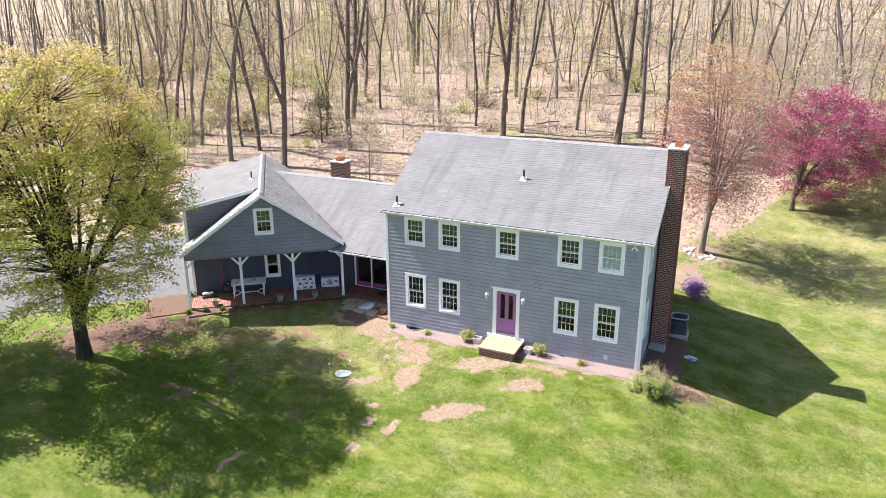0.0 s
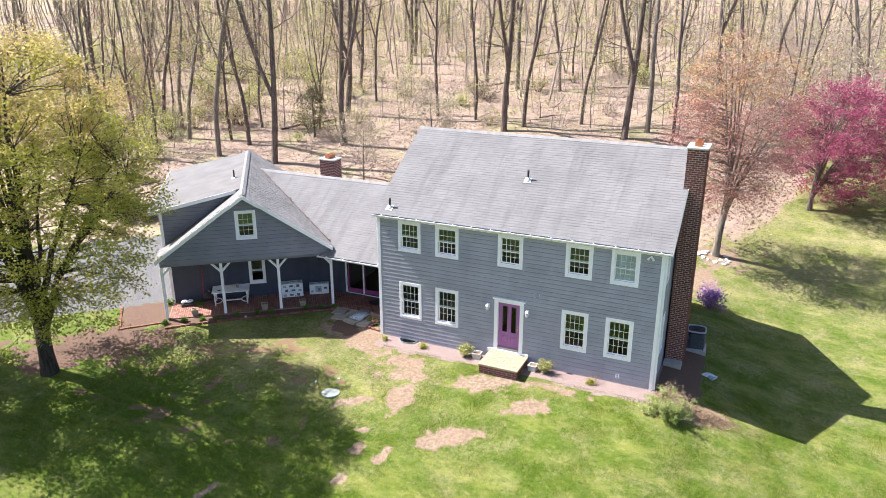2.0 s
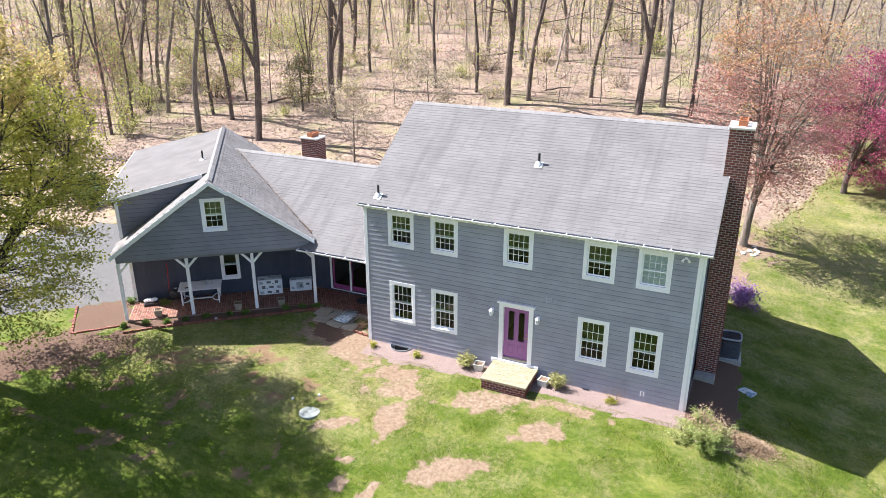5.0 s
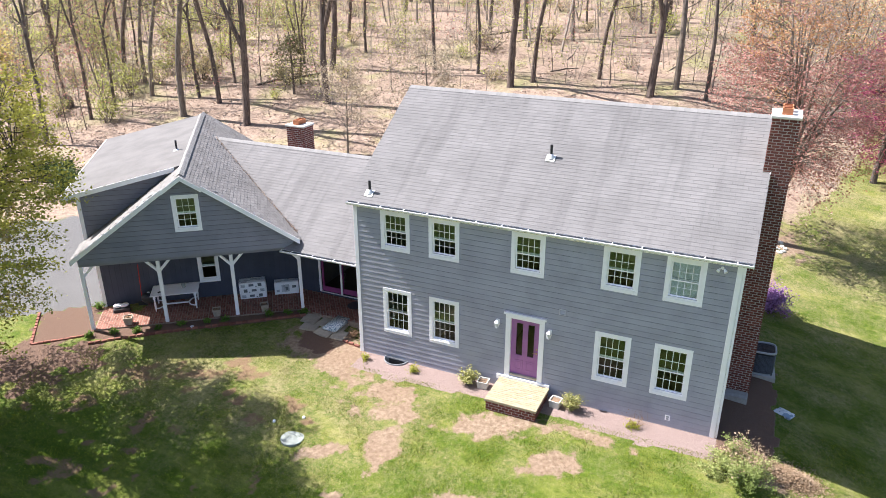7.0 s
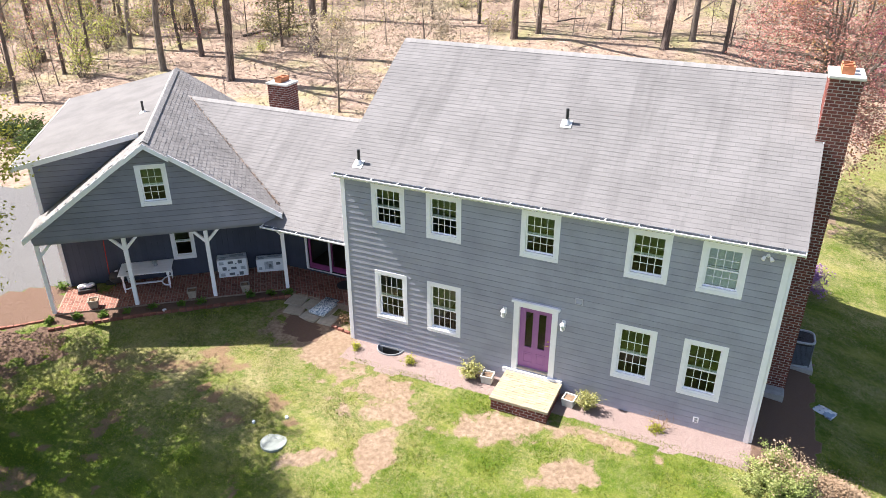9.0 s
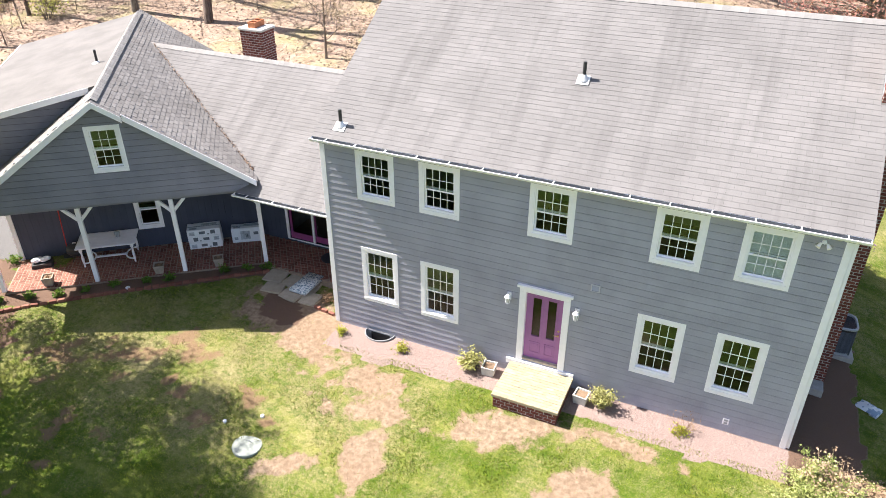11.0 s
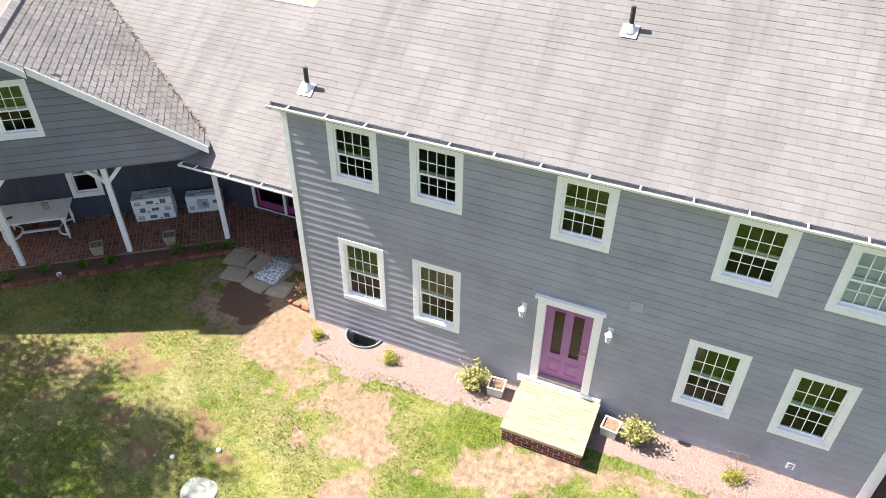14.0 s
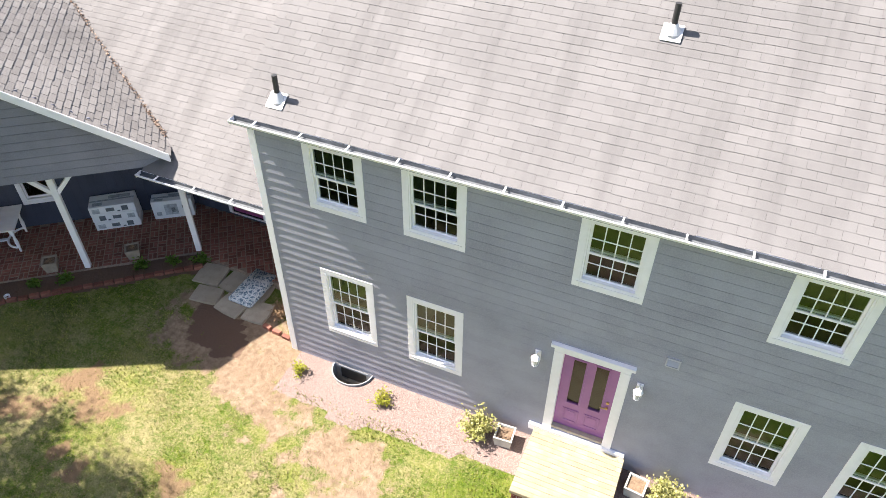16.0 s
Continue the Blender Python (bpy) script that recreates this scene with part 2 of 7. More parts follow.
def sheet(name, pts, material, parent):
    """A pane: one face whose front is the side from which pts run anticlockwise."""
    me = bpy.data.meshes.new(name)
    me.from_pydata([tuple(p) for p in pts], [], [tuple(range(len(pts)))])
    me.materials.append(material)
    ob = new(name, me)
    ob.parent, ob.visible_shadow = parent, False
    return ob


def part(name, bm, material, parent, label="", bevel=0.0, smooth=False):
    """Link a bmesh as one mesh object under a thing or a part."""
    ob = new(name, to_mesh(name, bm, material, bevel, smooth))
    ob.parent = parent
    return tagged(ob, label)


def thing(name, m, label, category, group="", kind=""):
    ob = new(name)
    ob.matrix_world = m
    ob.empty_display_size = 0.2
    return tagged(ob, label, category, group, kind)


def solid(name, bm, material, label, category, kind="", bevel=0.0, m=None, group="", smooth=False):
    ob = new(name, to_mesh(name, bm, material, bevel, smooth))
    if m is not None:
        ob.matrix_world = m
    return tagged(ob, label, category, group, kind)


def raw(name, verts, faces, material, parent=None, smooth=False):
    me = bpy.data.meshes.new(name)
    me.from_pydata(verts, [], faces)
    if smooth:
        me.polygons.foreach_set("use_smooth", [True] * len(me.polygons))
    me.materials.append(material)
    ob = new(name, me)
    ob.parent = parent
    return ob


def B():
    return bmesh.new()
M_LEAF_AMBER = leaf("amber_young_leaf", (0.56, 0.43, 0.15), (0.76, 0.62, 0.28), 0.5)
M_LEAF_CREAM = leaf("cream_blossom", (0.42, 0.34, 0.24), (0.60, 0.50, 0.38), 0.3)
M_LEAF_VARIEGATED = leaf("variegated_leaf", (0.36, 0.38, 0.10), (0.82, 0.74, 0.40), 0.4)
M_LEAF_TAN = leaf("tan_dead_grass", (0.44, 0.31, 0.20), (0.66, 0.50, 0.35), 0.2)
M_LEAF_LITTER = leaf("dry_fallen_leaf", (0.34, 0.24, 0.18), (0.62, 0.48, 0.39), 0.15)


# ---- ground ----
def ramp01(v, a, b):
    k = np.clip((v - a) / (b - a), 0, 1)
    return k * k * (3 - 2 * k)


def soft(v, w=1.0):
    """Zero below nought, v above it, with a rounded bend."""
    return np.where(v > 12 * w, v, w * np.log1p(np.exp(np.clip(v / w, -40, 12))))


def ground_z(x, y):
    """Height of the lawn and the wood floor."""
    x, y = np.asarray(x, float), np.asarray(y, float)
    left = ramp01(-x, 0.0, 10.0)
    z = -0.14 + 0.08 * ramp01(-x, -0.5, 3.0)
    z = z - soft(-y - 1.6, 0.4) * (0.15 - 0.085 * left)
    fall = 0.182 * soft(np.minimum(x, 17.8) - 12.7, 0.3) + 0.045 * soft(np.minimum(x, 24.0) - 17.8, 0.3)
    z = z - fall * (1 - 0.35 * ramp01(y, 6, 16))
    start = 9.0 + 5.5 * ramp01(x, 6.0, 14.0)
    z = z + 0.16 * soft(y - start, 1.0) - 0.07 * soft(y - 45.0, 3.0) + 0.05 * soft(y - 80.0, 6.0)
    z = z + 0.10 * np.sin(x * 0.31 + 1.0) * np.sin(y * 0.27) * ramp01(np.abs(y - 3) , 9, 18)
    u = (x + 6.03) * 0.7955 + (y + 1.65) * 0.6060
    v = -(x + 6.03) * 0.6060 + (y + 1.65) * 0.7955
    z = z + (0.12 + 0.09 * ramp01(-u, 0, 4)) * ramp01(v, -2.4, 0.1) * (1 - ramp01(u, 3.4, 5.4)) * ramp01(u, -14, -8)
    z = z + 0.03 * soft(-x - 45.0, 5.0)
    return z


def gz(x, y):
    return float(ground_z(x, y))


def blob(x, y, cx, cy, rx, ry, turn=0.0):
    c, s = math.cos(radians(turn)), math.sin(radians(turn))
    dx, dy = x - cx, y - cy
    return np.sqrt(((dx * c + dy * s) / rx) ** 2 + ((-dx * s + dy * c) / ry) ** 2)


EARTH = [  # bare patches in the lawn: centre, half sizes, turn
    (2.7, -2.75, 1.0, 0.5, 25), (3.1, -3.9, 0.5, 0.95, 8), (-2.0, -0.6, 0.9, 0.65, 0), (-0.5, -0.9, 1.4, 0.95, -25), (0.6, -1.7, 1.2, 0.7, -20), (2.0, -1.85, 1.25, 0.42, 5),
    (5.8, -2.15, 1.45, 0.5, 18), (7.9, -3.05, 1.05, 0.42, 28), (8.8, -1.4, 1.3, 0.26, -8), (5.8, -5.6, 1.25, 0.5, 35), (1.4, -5.0, 0.85, 0.28, 38),
    (3.04, -7.23, 0.22, 0.35, 0), (4.0, -7.29, 0.2, 0.45, 0), (3.2, -8.73, 0.3, 0.3, 0), (-0.86, -10.85, 0.65, 0.15, 78), (2.78, -6.19, 0.22, 0.18, 0), (2.4, -6.3, 0.16, 0.14, 0),
    (13.9, -1.0, 0.9, 0.45, 10), (-1.3, 0.1, 1.5, 0.8, 0), (13.4, 16.6, 1.6, 1.3, 0), (12.6, 13.0, 0.9, 2.2, 0),
]


patch_rnd = random.Random(19)
BROWN = [(patch_rnd.uniform(-10, 0.5), patch_rnd.uniform(-9.5, -2.4), patch_rnd.uniform(0.15, 0.55), patch_rnd.uniform(0.10, 0.28), patch_rnd.uniform(0, 180)) for _ in range(52)]
BROWN += [(-4.6, -3.6, 1.0, 0.3, 25), (-6.5, -4.4, 0.7, 0.35, 10), (-2.8, -3.0, 0.6, 0.22, 0)]      # reddish worn spots under the shade tree


def straw(x, y):
    """How much pale dead grass stands among the green, as a smooth bias."""
    near = 1 - ramp01(blob(x, y, -2.5, -3.6, 7.5, 3.4, 12), 0.4, 1.3)
    # last term thins pale straw over the tree's cast shadow, darkening the lawn there
    return 0.36 + 0.54 * near + 0.12 * ramp01(x, 12, 15) * ramp01(y, 0, 8) + 0.50 * ramp01(x, 11, 13) * ramp01(y, 9, 17) - 0.12 * ramp01(-y, 6.0, 9.0) - 0.42 * (1 - ramp01(blob(x, y, -4.5, -8.5, 6.5, 4.0), 0.6, 1.3))


def ground_rough(x, y):
    """Uneven outline of the bare patches."""
    p = zip(np.ravel(x), np.ravel(y))
    r = [0.55 * noise.noise((a * 0.8, b * 0.8, 3.0)) + 0.5 * noise.noise((a * 2.3, b * 2.3, 7.0)) + 0.25 * noise.noise((a * 5.5, b * 5.5, 1.0)) for a, b in p]
    return np.array(r).reshape(np.shape(x))


def make_ground():
    ax = lambda segs: np.unique(np.concatenate([np.arange(a, b, s) for a, b, s in segs]).round(4))
    xs = ax([(-260, -60, 10), (-60, -20, 2), (-20, -9, 0.5), (-9, 16, 0.16), (0.92, 2.04, 0.04), (16, 26, 0.5), (26, 70, 2), (70, 261, 10)])
    ys = ax([(-140, -40, 10), (-40, -14, 1), (-14, 3, 0.16), (-0.6, 0.12, 0.04), (3, 6, 0.16), (6, 20, 0.5), (20, 60, 1.5), (60, 331, 7.5)])
    X, Y = np.meshgrid(xs, ys)
    Z = ground_z(X, Y)
    wob = np.array([noise.noise((x * 0.8, y * 0.8, 3.0)) for x, y in zip(X.ravel(), Y.ravel())]).reshape(X.shape)
    rough = ground_rough(X, Y)
    Z = Z + 0.03 * wob * ramp01(np.hypot(X - 4, Y + 1), 2, 6)
    earth = np.zeros_like(X)
    for e in EARTH:
        earth = np.maximum(earth, 1 - ramp01(blob(X, Y, *e) + rough * 1.15, 0.35, 1.5))
    brown = np.zeros_like(X)
    for e in BROWN:
        brown = np.maximum(brown, 1 - ramp01(blob(X, Y, *e) + rough * 1.1, 0.4, 1.6))
    # stone mulch bed along the front wall and round its corner
    edge = -1.05 - 0.15 * np.sin(X * 0.75) + 0.1 * wob
    bed = ((Y > edge) & (Y < 0.6) & (X > 0.15) & (X < 12.6)) | ((X > 12.0) & (X < 13.9 + 0.3 * wob) & (Y > -1.0 + 0.2 * wob) & (Y < 5.2))
    mulch = bed.astype(float)
    U = (X + 6.03) * 0.7955 + (Y + 1.65) * 0.6060
    V = -(X + 6.03) * 0.6060 + (Y + 1.65) * 0.7955
    bed2 = ((U > -6.3) & (U < -3.95) & (V > 0.75) & (V < 3.1)) | (blob(X, Y, -12.0, -8.0, 1.2, 0.8, 20) + 0.5 * rough < 1)
    bark_bed = (blob(X, Y, -11.0, -6.0, 3.6, 1.35, 28) + rough * 1.1 < 1).astype(float)
    # a dark brown patch before the flagstones, in the bark beds' colour
    bark_bed = np.maximum(bark_bed, 0.85 * (blob(X, Y, -1.75, -0.3, 0.85, 0.5, -25) + rough * 0.5 < 1))
    bark_bed = np.maximum(bark_bed, ((U > -4.0) & (U < 3.95) & (V > 0.3) & (V < 1.1)).astype(float))
    bark_bed = np.maximum(bark_bed, bed2.astype(float))
    bark_bed = np.maximum(bark_bed, (bed & (X > 12.35)).astype(float))
    drive = ((U < -3.8) & (U > -24) & (V > 3.1 + 0.15 * wob) & (V < 14.0 + 0.6 * wob)).astype(float)
    line = 12.0 + 1.5 * wob + 7.0 * ramp01(X, 9, 14) + 24.0 * ramp01(X, 13.5, 22) - 10.0 * ramp01(-X, 14, 24)
    litter = ramp01(Y - line, -1.5, 1.5)
    nx, ny = len(xs), len(ys)
    idx = np.arange(nx * ny).reshape(ny, nx)
    quads = np.stack([idx[:-1, :-1], idx[:-1, 1:], idx[1:, 1:], idx[1:, :-1]], -1).reshape(-1, 4)
    mid = (X + 0j + 1j * Y).reshape(-1)[quads].mean(1)
    quads = quads[~((((mid.real - 1.47) / 0.445) ** 2 + ((mid.imag + 0.02) / 0.405) ** 2 < 1) & (mid.imag < 0.06))]      # the window well
    me = bpy.data.meshes.new("ground")
    me.from_pydata(np.stack([X, Y, Z], -1).reshape(-1, 3).tolist(), [], quads.tolist())
    me.polygons.foreach_set("use_smooth", [True] * len(me.polygons))
    for name, a in (("earth", earth), ("mulch", mulch), ("bark_bed", bark_bed), ("drive", drive), ("litter", litter), ("brown", brown), ("straw", straw(X, Y))):
        me.attributes.new(name, "FLOAT", "POINT").data.foreach_set("value", a.ravel().astype(np.float32))
    k = Mat("lawn_and_wood_floor", 0.95)
    fine, mid = k.noise(55, 3, 0.7), k.noise(6, 5, 0.65)
    broad = k.noise(0.55, 4)
    g = k.mix(k.ramp(fine, 0.3, 0.7), (0.0191, 0.0418, 0.00261), (0.131, 0.187, 0.0148))
    g = k.mix(k.ramp(mid, 0.45, 0.7, 0, 0.3), g, (0.191, 0.235, 0.0261))
    g = k.mix(k.straw(), g, k.mix(fine, (0.226, 0.183, 0.087), (0.4, 0.339, 0.183)))
    g = k.tufts(g)
    g = k.mix(k.ramp(k.mul(k.attr("brown"), k.ramp(k.noise(3.48, 5.22, 0.652), 0.3, 0.7, -0.6, 0.6), "ADD"), 0.40, 0.95, 0, 0.85), g, k.mix(fine, (0.131, 0.074, 0.0435), (0.278, 0.174, 0.113)))
    e = k.mix(k.ramp(k.noise(7.83, 5.22, 0.609), 0.35, 0.65), (0.183, 0.126, 0.0827), (0.331, 0.248, 0.174))
    e = k.mix(k.ramp(broad, 0.4, 0.6, 0, 0.5), e, (0.235, 0.157, 0.104))
    ef = k.ramp(k.mul(k.mul(k.attr("earth"), k.ramp(k.noise(3.04, 5.22, 0.652), 0.3, 0.7, -0.42, 0.42), "ADD"), k.ramp(fine, 0.3, 0.7, -0.25, 0.25), "ADD"), 0.34, 0.62)
    c = k.mix(ef, g, e)
    vor = k.node("ShaderNodeTexVoronoi", Vector=k.obj, Scale=48.0)
    m = k.mix(vor.outputs["Color"], (0.235, 0.172, 0.150), (0.38, 0.30, 0.268))
    m = k.mix(k.ramp(vor.outputs["Distance"], 0.3, 0.75, 0, 0.6), m, (0.16, 0.10, 0.09))
    c = k.mix(k.ramp(k.mul(k.attr("mulch"), k.ramp(mid, 0.3, 0.7, -0.2, 0.2), "ADD"), 0.4, 0.6), c, m)
    c = k.mix(k.ramp(k.mul(k.attr("bark_bed"), k.ramp(mid, 0.3, 0.7, -0.3, 0.3), "ADD"), 0.4, 0.6), c, k.mix(fine, (0.07, 0.042, 0.030), (0.22, 0.14, 0.10)))
    lv = k.node("ShaderNodeTexVoronoi", Vector=k.obj, Scale=7.0)
    l = k.mix(lv.outputs["Color"], (0.125, 0.083, 0.060), (0.36, 0.265, 0.195))
    l = k.mix(k.ramp(k.noise(1.3, 6, 0.7), 0.35, 0.65, 0, 0.65), l, (0.40, 0.30, 0.235))
    l = k.mix(k.ramp(k.noise(0.25, 5, 0.6), 0.50, 0.66, 0, 0.6), l, (0.25, 0.255, 0.10))
    c = k.mix(k.ramp(k.mul(k.attr("litter"), k.ramp(mid, 0.3, 0.7, -0.3, 0.3), "ADD"), 0.4, 0.6), c, l)
    d = k.mix(k.ramp(k.noise(60, 3), 0.3, 0.7), (0.10, 0.097, 0.096), (0.175, 0.170, 0.166))
    c = k.mix(k.ramp(k.attr("drive"), 0.4, 0.6), c, d)
    k.colour(c)
    h = k.mul(k.mul(fine, 0.6), k.mul(mid, 1.2), "ADD")
    k.bump(h, 0.7, 0.06)
    me.materials.append(k.m)
    tagged(new("ground", me), "spring lawn with bare earth patches, running into a wood floor of fallen leaves", "ground", kind="structure")


make_ground()


# ---- walls, siding, windows ----
def cells(x0, x1, z0, z1, holes):
    """Rectangles of a wall that no hole covers."""
    xs = sorted({x0, x1, *(v for h in holes for v in h[:2] if x0 < v < x1)})
    zs = sorted({z0, z1, *(v for h in holes for v in h[2:] if z0 < v < z1)})
    for a, b in zip(xs, xs[1:]):
        run = None
        for c, d in zip(zs, zs[1:]):
            if any(h[0] <= a and b <= h[1] and h[2] <= c and d <= h[3] for h in holes):
                if run:
                    yield a, b, *run
                run = None
            else:
                run = (run[0], d) if run else (c, d)
        if run:
            yield a, b, *run


def wall_core(name, parent, m, x0, x1, z0, z1, holes, thick, label="", material=None):
    bm = B()
    for a, b, c, d in cells(x0, x1, z0, z1, holes):
        box(bm, a, 0.0, c, b, thick, d, m)
    bmesh.ops.remove_doubles(bm, verts=bm.verts[:], dist=0.0005)
    seen, twice = {}, []
    for f in bm.faces:
        key = tuple(round(q, 4) for q in f.calc_center_median())
        if key in seen:
            twice += [f, seen[key]]
        seen[key] = f
    bmesh.ops.delete(bm, geom=list(set(twice)), context="FACES")      # faces between two neighbouring blocks
    return part(name, bm, material or M_GAP_SHADE, parent, label)


def lap_boards(parent, m, x0, x1, z0, z1, holes, course=0.182, proud=0.023, clip=None, thin=0.011, gap=0.014, paint=None):
    """Lap siding, course by course, each board a wedge whose lower edge stands proud. clip(z) gives the run at a height."""
    n = max(1, round((z1 - z0) / course))
    step = (z1 - z0) / n
    for i in range(n):
        # each gap bares the dark core, which paints the shadow line under a board
        a, b = z0 + i * step, z0 + (i + 1) * step - gap
        lo0, lo1 = clip(a) if clip else (x0, x1)
        hi0, hi1 = clip(b) if clip else (x0, x1)
        if lo1 - lo0 < 0.05:
            continue
        if clip and not any(h[2] < b and h[3] > a for h in holes):
            bm = B()
            ya, yb = -proud, -thin
            p = [(lo0, ya, a), (lo1, ya, a), (max(hi1, hi0 + 0.001), yb, b), (hi0, yb, b)]
            q = [(lo0, 0, a), (lo1, 0, a), (max(hi1, hi0 + 0.001), 0, b), (hi0, 0, b)]
            v = [bm.verts.new(m @ Vector(t)) for t in p + q]
            for f in ((0, 1, 2, 3), (7, 6, 5, 4), (0, 4, 5, 1), (1, 5, 6, 2), (2, 6, 7, 3), (3, 7, 4, 0)):
                bm.faces.new([v[j] for j in f])
        else:
            for c, d, e, f in cells(lo0, lo1, a, b, holes):
                bm = B()
                ya = -proud + (proud - thin) * (e - a) / step
                yb = -proud + (proud - thin) * (f - a) / step
                v = [bm.verts.new(m @ Vector(t)) for t in ((c, ya, e), (d, ya, e), (d, yb, f), (c, yb, f), (c, 0, e), (d, 0, e), (d, 0, f), (c, 0, f))]
                for g in ((0, 1, 2, 3), (7, 6, 5, 4), (0, 4, 5, 1), (1, 5, 6, 2), (2, 6, 7, 3), (3, 7, 4, 0)):
                    bm.faces.new([v[j] for j in g])
                part("siding_board", bm, paint or M_SIDING_EACH, parent)
            continue
        part("siding_board", bm, paint or M_SIDING_EACH, parent)


def frame_ring(bm, x0, x1, z0, z1, w, y0, y1, m, sill=None):
    """Four boards round an opening: w wide, from depth y0 to y1."""
    s = sill or w
    box(bm, x0, y0, z0, x0 + w, y1, z1, m)
    box(bm, x1 - w, y0, z0, x1, y1, z1, m)
    box(bm, x0 + w, y0, z1 - w, x1 - w, y1, z1, m)
    box(bm, x0 + w, y0, z0, x1 - w, y1, z0 + s, m)


def window(parent, m, x0, x1, z0, z1, cols=4, rows=2, trim=0.115, blind=False, label="white double-hung window with a white grille"):
    """A double-hung window in a wall whose face is y = 0 and whose outside is -y. The bounds are those of its trim."""
    w = thing("window", Matrix.Identity(4), label, "")
    w.parent = parent
    bm = B()
    frame_ring(bm, x0, x1, z0, z1, trim, -0.027, 0.0, m)
    box(bm, x0 + trim * 0.5, -0.038, z0 + trim - 0.02, x1 - trim * 0.5, -0.0265, z0 + trim + 0.006, m)
    part("trim", bm, M_WHITE, w, bevel=0.004)
    a, b, c, d = x0 + trim, x1 - trim, z0 + trim, z1 - trim
    bm = B()
    frame_ring(bm, a - 0.004, b + 0.004, c - 0.004, d + 0.004, 0.03, -0.02, 0.12, m, sill=0.06)
    part("frame", bm, M_WHITE, w)
    mid = (c + d) / 2 + 0.01
    for nm, e, f, y, gm in (("upper_sash", mid - 0.048, d - 0.02, 0.012, M_GLASS), ("lower_sash", c + 0.055, mid + 0.034, 0.05, M_GLASS_LOW)):
        bm = B()
        g0, g1 = a + 0.024, b - 0.024
        frame_ring(bm, g0, g1, e, f, 0.04, y, y + 0.034, m)
        sash = part(nm, bm, M_WHITE, w)
        bm = B()
        gx0, gx1, gz0, gz1 = g0 + 0.04, g1 - 0.04, e + 0.04, f - 0.04
        for i in range(1, cols):
            xx = gx0 + (gx1 - gx0) * i / cols
            box(bm, xx - 0.008, y + 0.003, gz0, xx + 0.008, y + 0.012, gz1, m)
        for i in range(1, rows):
            zz = gz0 + (gz1 - gz0) * i / rows
            box(bm, gx0, y + 0.002, zz - 0.008, gx1, y + 0.0125, zz + 0.008, m)
        part("grille", bm, M_WHITE, sash)
        if blind:
            gm = M_GLASS_LOW
        sheet("pane", [m @ Vector(t) for t in ((gx0 - 0.01, y + 0.014, gz0 - 0.01), (gx1 + 0.01, y + 0.014, gz0 - 0.01), (gx1 + 0.01, y + 0.014, gz1 + 0.01), (gx0 - 0.01, y + 0.014, gz1 + 0.01))], gm, sash)
    if blind:
        bm = B()
        n = 46
        for i in range(n):
            zz = c + 0.05 + (d - c - 0.1) * i / n
            prism(bm, [(a + 0.03, 0.100, zz), (a + 0.03, 0.108, zz + 0.031), (a + 0.03, 0.110, zz + 0.031), (a + 0.03, 0.102, zz)], (b - a - 0.06, 0, 0), m)
        part("blind", bm, M_BLIND, w, "closed white slatted blind")
    return w


M_BLIND = plain("blind_white", (0.88, 0.91, 0.89), 0.5)


def room(parent, m, x0, x1, y0, y1, z0, z1):
    """A plain room behind windows: floor, ceiling and walls, open to the front."""
    bm = B()
    box(bm, x0, y1 - 0.05, z0, x1, y1, z1, m)
    box(bm, x0, y0, z0, x0 + 0.05, y1 - 0.05, z1, m)
    box(bm, x1 - 0.05, y0, z0, x1, y1 - 0.05, z1, m)
    box(bm, x0 + 0.05, y0, z1 - 0.05, x1 - 0.05, y1 - 0.05, z1, m)
    part("inner_wall", bm, M_ROOM, parent)
    part("inner_floor", box(B(), x0 + 0.05, y0, z0, x1 - 0.05, y1 - 0.05, z0 + 0.05, m), M_PLY, parent)


# ---- roofs ----
def shingle_tabs(origin, along, up, length, rise, inside, tab=0.305, course=0.142, seed=1, jitter=0.012, curl=0.004, picked=None, slot=0.0035, stop=None):
    """Tabs of a shingled slope as (verts, faces) lists: joined rest and singled-out pieces. inside(a, s) says where the slope is."""
    rnd = random.Random(seed)
    along, up = Vector(along).normalized(), Vector(up).normalized()
    nrm = along.cross(up)
    origin = Vector(origin)
    verts, faces, single = [], [], []
    n_rows = int(rise / course) + 1
    for r in range(n_rows):
        s0 = r * course
        off = (r % 2) * tab * 0.5 + rnd.uniform(-0.012, 0.012)
        a = -off
        while a < length:
            wide = tab
            a0, a1 = max(a, 0), min(a + wide - slot, stop(s0 + course * 0.5) if stop else length)
            a += wide
            if a1 - a0 < 0.03 or not inside((a0 + a1) / 2, s0 + course * 0.5):
                continue
            lift = 0.006 + rnd.uniform(0, curl)
            d = rnd.uniform(-jitter, jitter) * 0.5
            s1 = min(s0 + course + 0.02, rise)
            lo, hi = s0 + d, s1
            pts = [(a0, lo, 0.001), (a1, lo, 0.001), (a1, lo, lift), (a0, lo, lift + rnd.uniform(0, curl * 0.5)), (a1, hi, 0.002), (a0, hi, 0.002)]
            w = [origin + along * p[0] + up * p[1] + nrm * p[2] for p in pts]
            if picked and picked((a0 + a1) / 2, s0):
                single.append(w)
                continue
            k = len(verts)
            verts += w
            faces += [(k, k + 1, k + 2, k + 3), (k + 3, k + 2, k + 4, k + 5), (k + 1, k + 4, k + 2), (k, k + 3, k + 5)]
    return verts, faces, single


